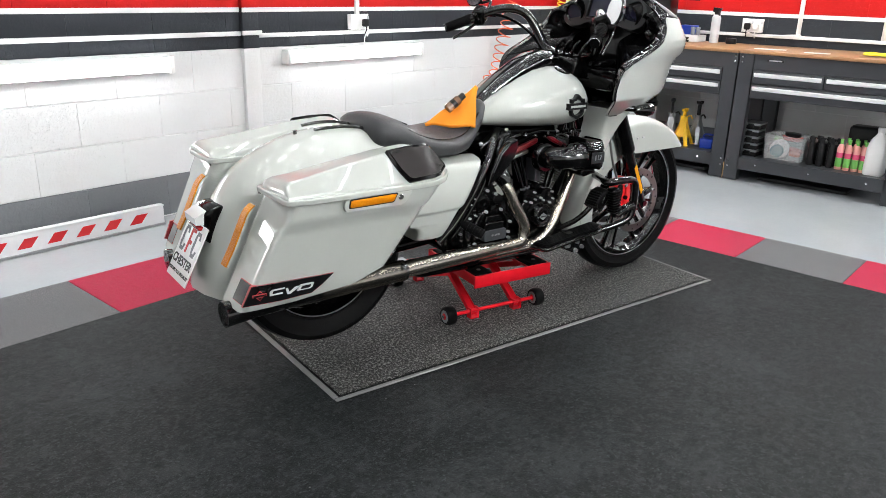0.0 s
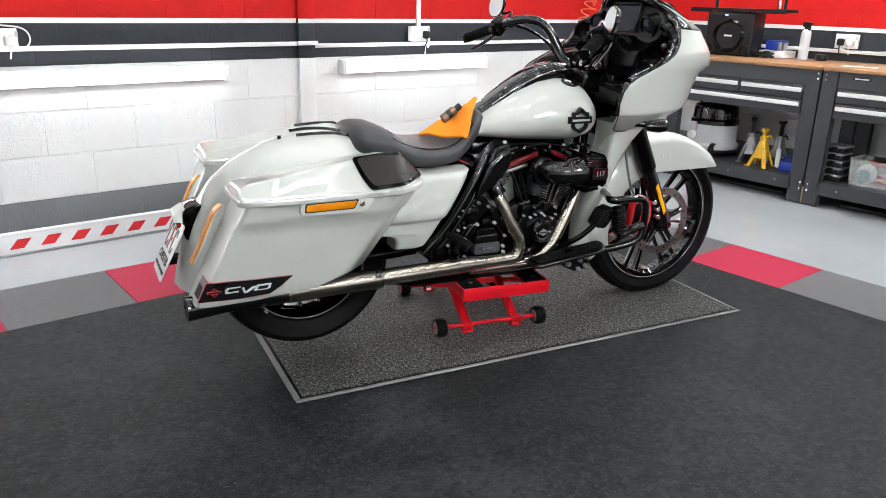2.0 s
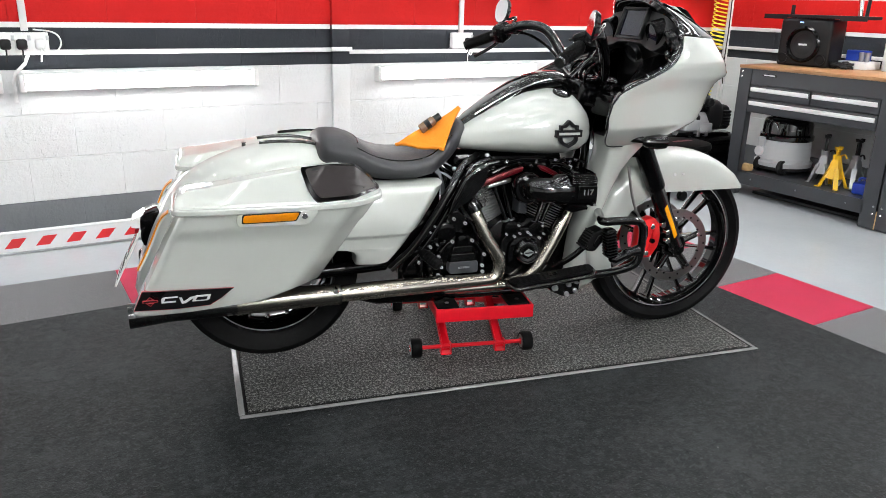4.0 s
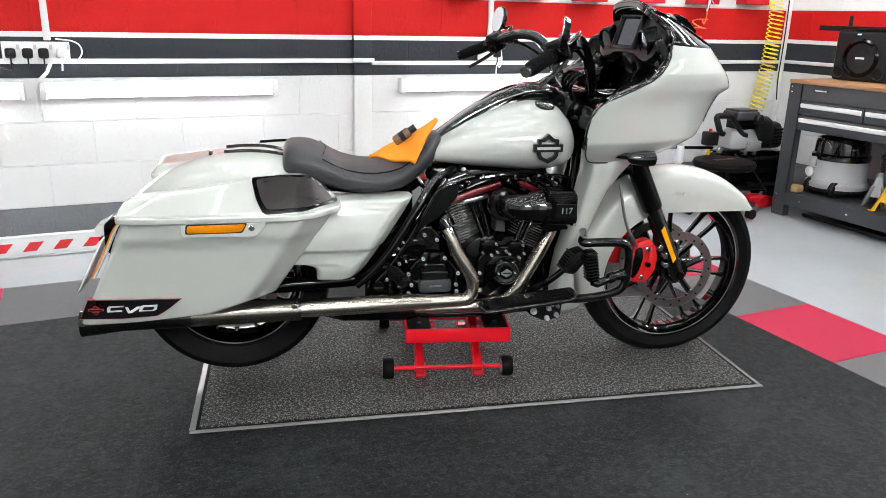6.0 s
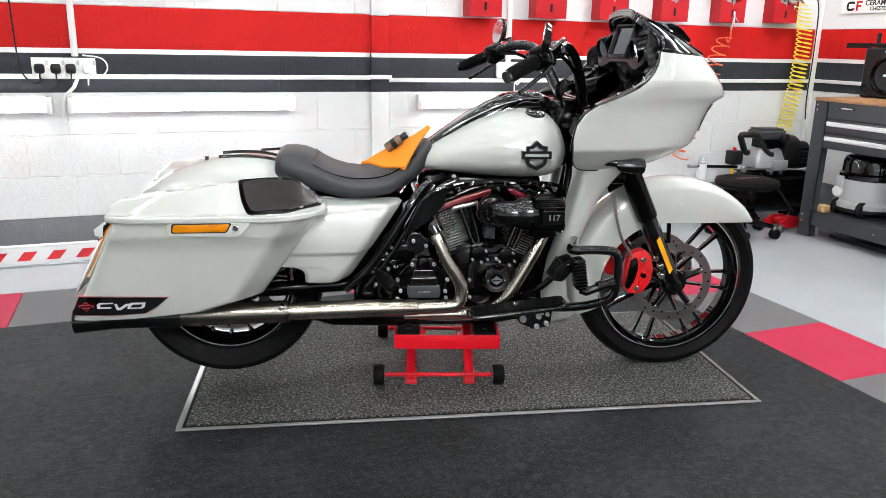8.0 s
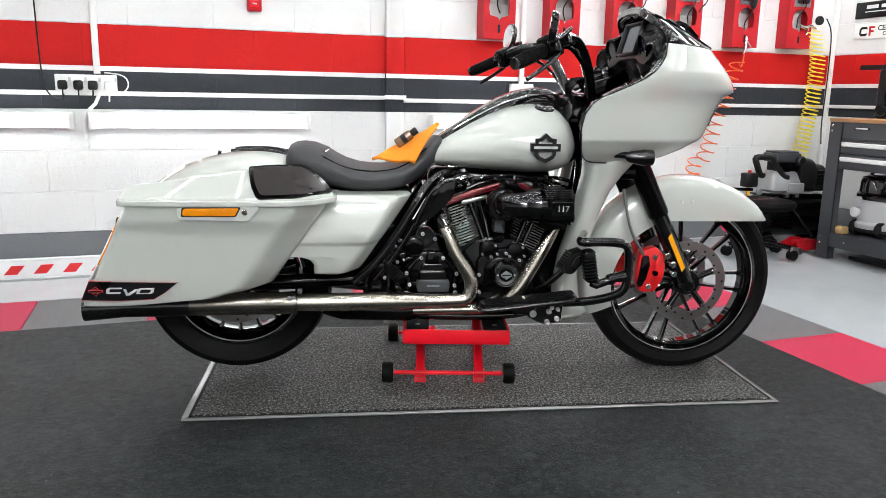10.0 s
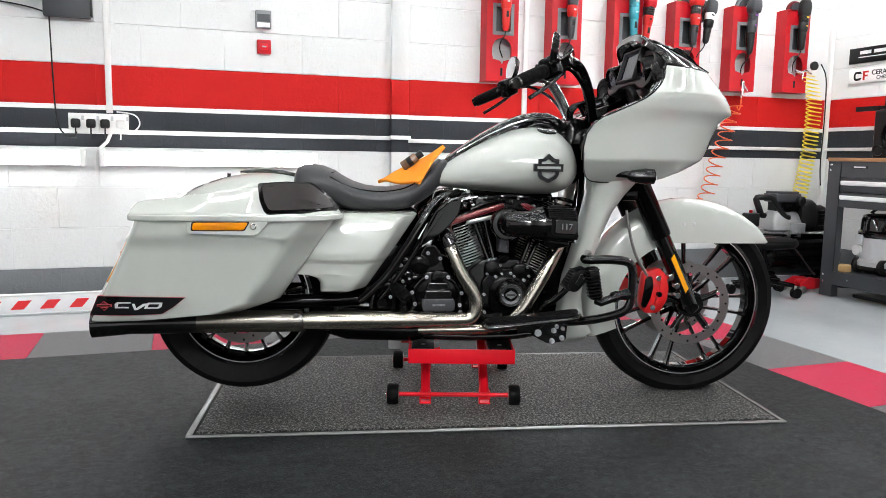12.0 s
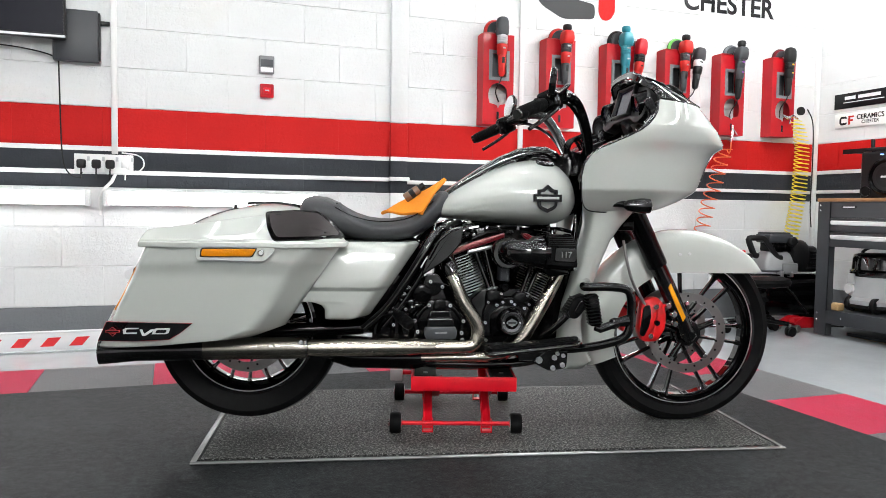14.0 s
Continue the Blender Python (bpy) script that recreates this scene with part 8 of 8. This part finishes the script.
polisher(HX[0] + 0.004, 1.665, 0.38, "bench_grey", "silver", "tool_red", "tool_red", "tool_red", "red polisher with a dark grey head in its holder", big_head=True)
polisher(HX[1] + 0.010, 1.645, 0.39, "tool_red", "bench_grey", "tool_red", "bench_grey", "tool_red", "red and black polisher in its holder", 2)
polisher(HX[2] + 0.016, 1.655, 0.41, "teal", "teal", "teal", "teal", "black_plastic", "teal polisher in its holder", knob="teal")
polisher(HX[2] + 0.108, 1.640, 0.36, "holder_red", "black_plastic", "tool_red", "tool_red", "grey_block", "small red polisher beside the teal one", 6, "badge_black", big_head=True)
polisher(HX[3] + 0.020, 1.660, 0.39, "tool_red", "bench_grey", "tool_red", "bench_grey", "green", "red and black polisher with a green pad", 2)
polisher(HX[3] + 0.118, 1.680, 0.30, "bench_grey", "badge_white", "black_plastic", "black_plastic", "black_plastic", "small black polisher with a white band beside the holder", 8, "black_plastic", big_head=True)
polisher(HX[4] + 0.016, 1.630, 0.42, "bench_grey", "bench_grey", "bench_grey", "black_plastic", "grey_block", "dark polisher with purple markings in its holder", 3, "purple")
polisher(HX[5] + 0.004, 1.685, 0.36, "black_plastic", "black_plastic", "black_plastic", "black_plastic", "red_dark", "black polisher with yellow markings in its holder", 2, "yellow", big_head=True)

# wall lettering above the holders
sign = thing("wall_logo", "large black and red lettered mark on the white wall", "sign", pose(0, WALL_Y - 0.001, 0))
part("logo_shape", prism(eased([(3.70, 2.62), (4.20, 2.62), (4.245, 2.54), (4.00, 2.50), (3.94, 2.44), (3.94, 2.34), (4.00, 2.27), (4.245, 2.235), (4.245, 2.135), (4.00, 2.115), (3.84, 2.19), (3.72, 2.32)], 0.03), -0.004, 0.0, "y"), M["badge_black"], sign)
part("logo_shape", prism(eased([(4.275, 2.62), (4.60, 2.62), (4.60, 2.52), (4.405, 2.52), (4.405, 2.19), (4.36, 2.135), (4.305, 2.135), (4.275, 2.18)], 0.02), -0.004, 0.0, "y"), M["red_block"], sign)
letters("lettering", "CHESTER", 0.200, M["badge_black"], sign, pose(5.39, -0.003, 2.345, 90, 0, 0), 0.002)
letters("lettering", "CERAMICS", 0.205, M["badge_black"], sign, pose(5.39, -0.003, 2.560, 90, 0, 0), 0.002)
SM = pose(WALL_X - 0.004, 3.66, 0, 0, 0, -90)
s1 = thing("wall_sign", "black sign board with a white line of lettering", "sign", SM)
part("board", span(-0.225, 0.30, -0.008, 0.002, 1.600, 1.712, 0.002), M["badge_black"], s1)
for x0, x1 in ((-0.13, -0.035), (-0.01, 0.18)):
    part("letter_bar", span(x0, x1, -0.0095, -0.0075, 1.664, 1.688), M["badge_white"], s1)
part("letter_bar", span(-0.14, 0.21, -0.0095, -0.0075, 1.640, 1.646), M["badge_white"], s1)
s2 = thing("wall_sign", "white sign board with a black and red mark and lettering", "sign", SM)
part("board", span(-0.215, 0.34, -0.008, 0.002, 1.457, 1.562, 0.002), M["white_plastic"], s2)
part("sign_mark", prism(arc_c(-0.135, 1.508, 0.035, 0.032, 0.016), -0.0095, -0.0075, "y"), M["badge_black"], s2)
part("sign_mark", prism([(-0.09, 1.476), (-0.074, 1.476), (-0.074, 1.500), (-0.05, 1.500), (-0.05, 1.514), (-0.074, 1.514), (-0.074, 1.528), (-0.042, 1.528), (-0.042, 1.541), (-0.09, 1.541)], -0.0095, -0.0075, "y"), M["tool_red"], s2)
letters("lettering", "CERAMICS", 0.050, M["badge_black"], s2, pose(0.10, -0.0085, 1.524, 90, 0, 0), 0.001)
letters("lettering", "CHESTER", 0.036, M["badge_black"], s2, pose(0.10, -0.0085, 1.486, 90, 0, 0), 0.001)


# coiled air hoses
def coil(name, pts, turns, r, mat, label, thick=0.0045, grow=0.0):
    path = curve(pts, 3)
    lens = [0.0]
    for a, b in zip(path, path[1:]):
        lens.append(lens[-1] + (b - a).length)
    out = []
    n = turns * 14
    for k in range(n + 1):
        s_ = lens[-1] * k / n
        i = max(j for j in range(len(lens)) if lens[j] <= s_ + 1e-9)
        i = min(i, len(path) - 2)
        f = (s_ - lens[i]) / max(1e-9, lens[i + 1] - lens[i])
        c = path[i].lerp(path[i + 1], f)
        a = 2 * math.pi * turns * k / n
        rr = r * (1 + grow * math.sin(7 * k / n))
        out.append(c + Vector((rr * math.cos(a), rr * math.sin(a), 0.25 * rr * math.sin(a))))
    ob = part(name, tube(out, thick, 7), M[mat])
    return tagged(ob, label, "hose")


HY = WALL_Y - 0.115
coil("air_hose", [(5.315, HY, 1.27), (5.25, HY, 1.16), (5.235, HY, 1.04), (5.165, HY, 0.88), (5.13, HY, 0.71), (5.075, HY, 0.58)], 11, 0.052, "orange_hose", "orange coiled air hose hanging down the wall")
coil("air_hose", [(5.02, HY, 0.60), (4.98, HY - 0.02, 0.50), (5.0, HY - 0.05, 0.44)], 3, 0.05, "orange_hose", "loose end of an orange air hose")
coil("air_hose", [(5.96, HY, 1.51), (6.025, HY, 1.32), (6.017, HY, 1.14), (6.010, HY, 0.97), (5.97, HY, 0.75), (5.945, HY, 0.62)], 30, 0.052, "yellow_hose", "yellow coiled air hose hanging in the corner", 0.0038)
cable("air_line", [(6.05, HY - 0.01, 1.60), (6.10, HY - 0.02, 1.52), (6.11, HY - 0.02, 1.35), (6.07, HY - 0.06, 1.10), (6.06, HY - 0.06, 0.85), (6.08, HY - 0.06, 0.70)], 0.0045, "black_plastic", "black air line beside the yellow hose")
gun = thing("blow_gun", "chrome air gun hanging from the holder", "air gun", pose(5.352, WALL_Y - 0.125, 1.385))
part("body", tube([(0, 0, 0.06), (0, 0, 0.0), (-0.01, 0, -0.06)], [0.009, 0.013, 0.008], 12), M["chrome"], gun)
part("trigger", between((0.0, -0.01, 0.03), (0.03, -0.015, -0.01), 0.005), M["chrome"], gun)
cable("air_hose_tail", [(5.345, WALL_Y - 0.125, 1.33), (5.35, HY, 1.27), (5.34, HY, 1.235), (5.325, HY, 1.25), (5.318, HY, 1.27)], 0.0045, "orange_hose", "orange hose tail at the air gun")
gun2 = thing("blow_gun", "chrome air gun with a round black gauge on a hook", "air gun", pose(5.915, WALL_Y - 0.12, 1.525))
part("body", tube([(-0.10, 0, 0.02), (-0.05, 0, 0.0), (0.0, 0, 0.02), (0.05, 0, 0.0)], [0.008, 0.013, 0.011, 0.008], 12), M["chrome"], gun2)
part("trigger", between((-0.03, -0.01, 0.0), (-0.05, -0.02, -0.05), 0.005), M["chrome"], gun2)
part("gauge", disc(0.032, -0.02, 0.006, "y", (0.05, -0.02, 0.055), 24, 0.004), M["black_plastic"], gun2)
part("hook", between((0.0, 0.12, 0.02), (0.0, 0.0, 0.02), 0.005), M["chrome"], gun2)


# ---- pieces of the setting: carpet tiles and wall blocks ----
tile_mesh = {}


def tile(x0, y0, kind):
    if kind not in tile_mesh:
        me = part("carpet_tile", span(0.001, 0.499, 0.001, 0.489, -0.008, -0.001, 0.002, 1), M[kind], floor)
        tile_mesh[kind] = me.data
        ob = me
    else:
        ob = new("carpet_tile", tile_mesh[kind])
        ob.parent = floor
    ob.matrix_basis = pose(x0, y0, 0)
    return ob


for k in range(-7, 7):
    tile(0.385 + 0.5 * k - 0.005, 2.957, "red_tile" if k % 2 == 0 else "grey_tile")
tile(3.865, 2.957, "grey_tile")
for k in range(1, 13):
    ob = tile(3.867, 2.955 - 0.512 * k, "grey_tile" if k % 2 == 0 else "red_tile")
    ob.matrix_basis = pose(3.867, 2.955 - 0.512 * k, 0) @ Matrix.Diagonal((0.9, 1.046, 1, 1))

block_mesh = {}


def block(kind, parent, m, w):
    key = (kind, round(w, 3))
    if key not in block_mesh:
        ob = part("block", span(0.0002, w - 0.0002, 0.0, 0.02, 0.0020, COURSE - 0.0020, 0.0016, 1), M[kind], parent)
        block_mesh[key] = ob.data
    else:
        ob = new("block", block_mesh[key])
        ob.parent = parent
    ob.matrix_basis = m


KINDS = {0: "grey_block", 4: "dark_block", 5: "red_block"}
for c in range(13):
    kind, z, h = KINDS.get(c, "white_block"), c * COURSE, 0.0
    x = -2.051 if c % 2 else -1.817
    while x < WALL_X - 0.02:
        w = min(BLOCK, WALL_X - x)
        if w > 0.03:
            block(kind, wall_back, pose(x, WALL_Y, z), w)
        x += BLOCK
    y = WALL_Y - (0.225 if c % 2 else 0.0)
    if c % 2:
        block(kind, wall_right, pose(WALL_X, WALL_Y, z, 0, 0, -90), 0.225)
    while y > -0.6:
        block(kind, wall_right, pose(WALL_X, y, z, 0, 0, -90), BLOCK)
        y -= BLOCK


# ---- no piece lies deeper than thing > part > sub-part ----
def line_of(ob):
    out = [ob]
    while out[-1].parent is not None:
        out.append(out[-1].parent)
    return out


lifted = []
for ob in bpy.data.objects:
    line = line_of(ob)
    if len(line) > 3:
        m = ob.matrix_basis.copy()
        for up in line[1:-2]:
            m = up.matrix_basis @ m
        lifted.append((ob, line[-2], m))
for ob, up, m in lifted:
    ob.parent = up
    ob.matrix_basis = m
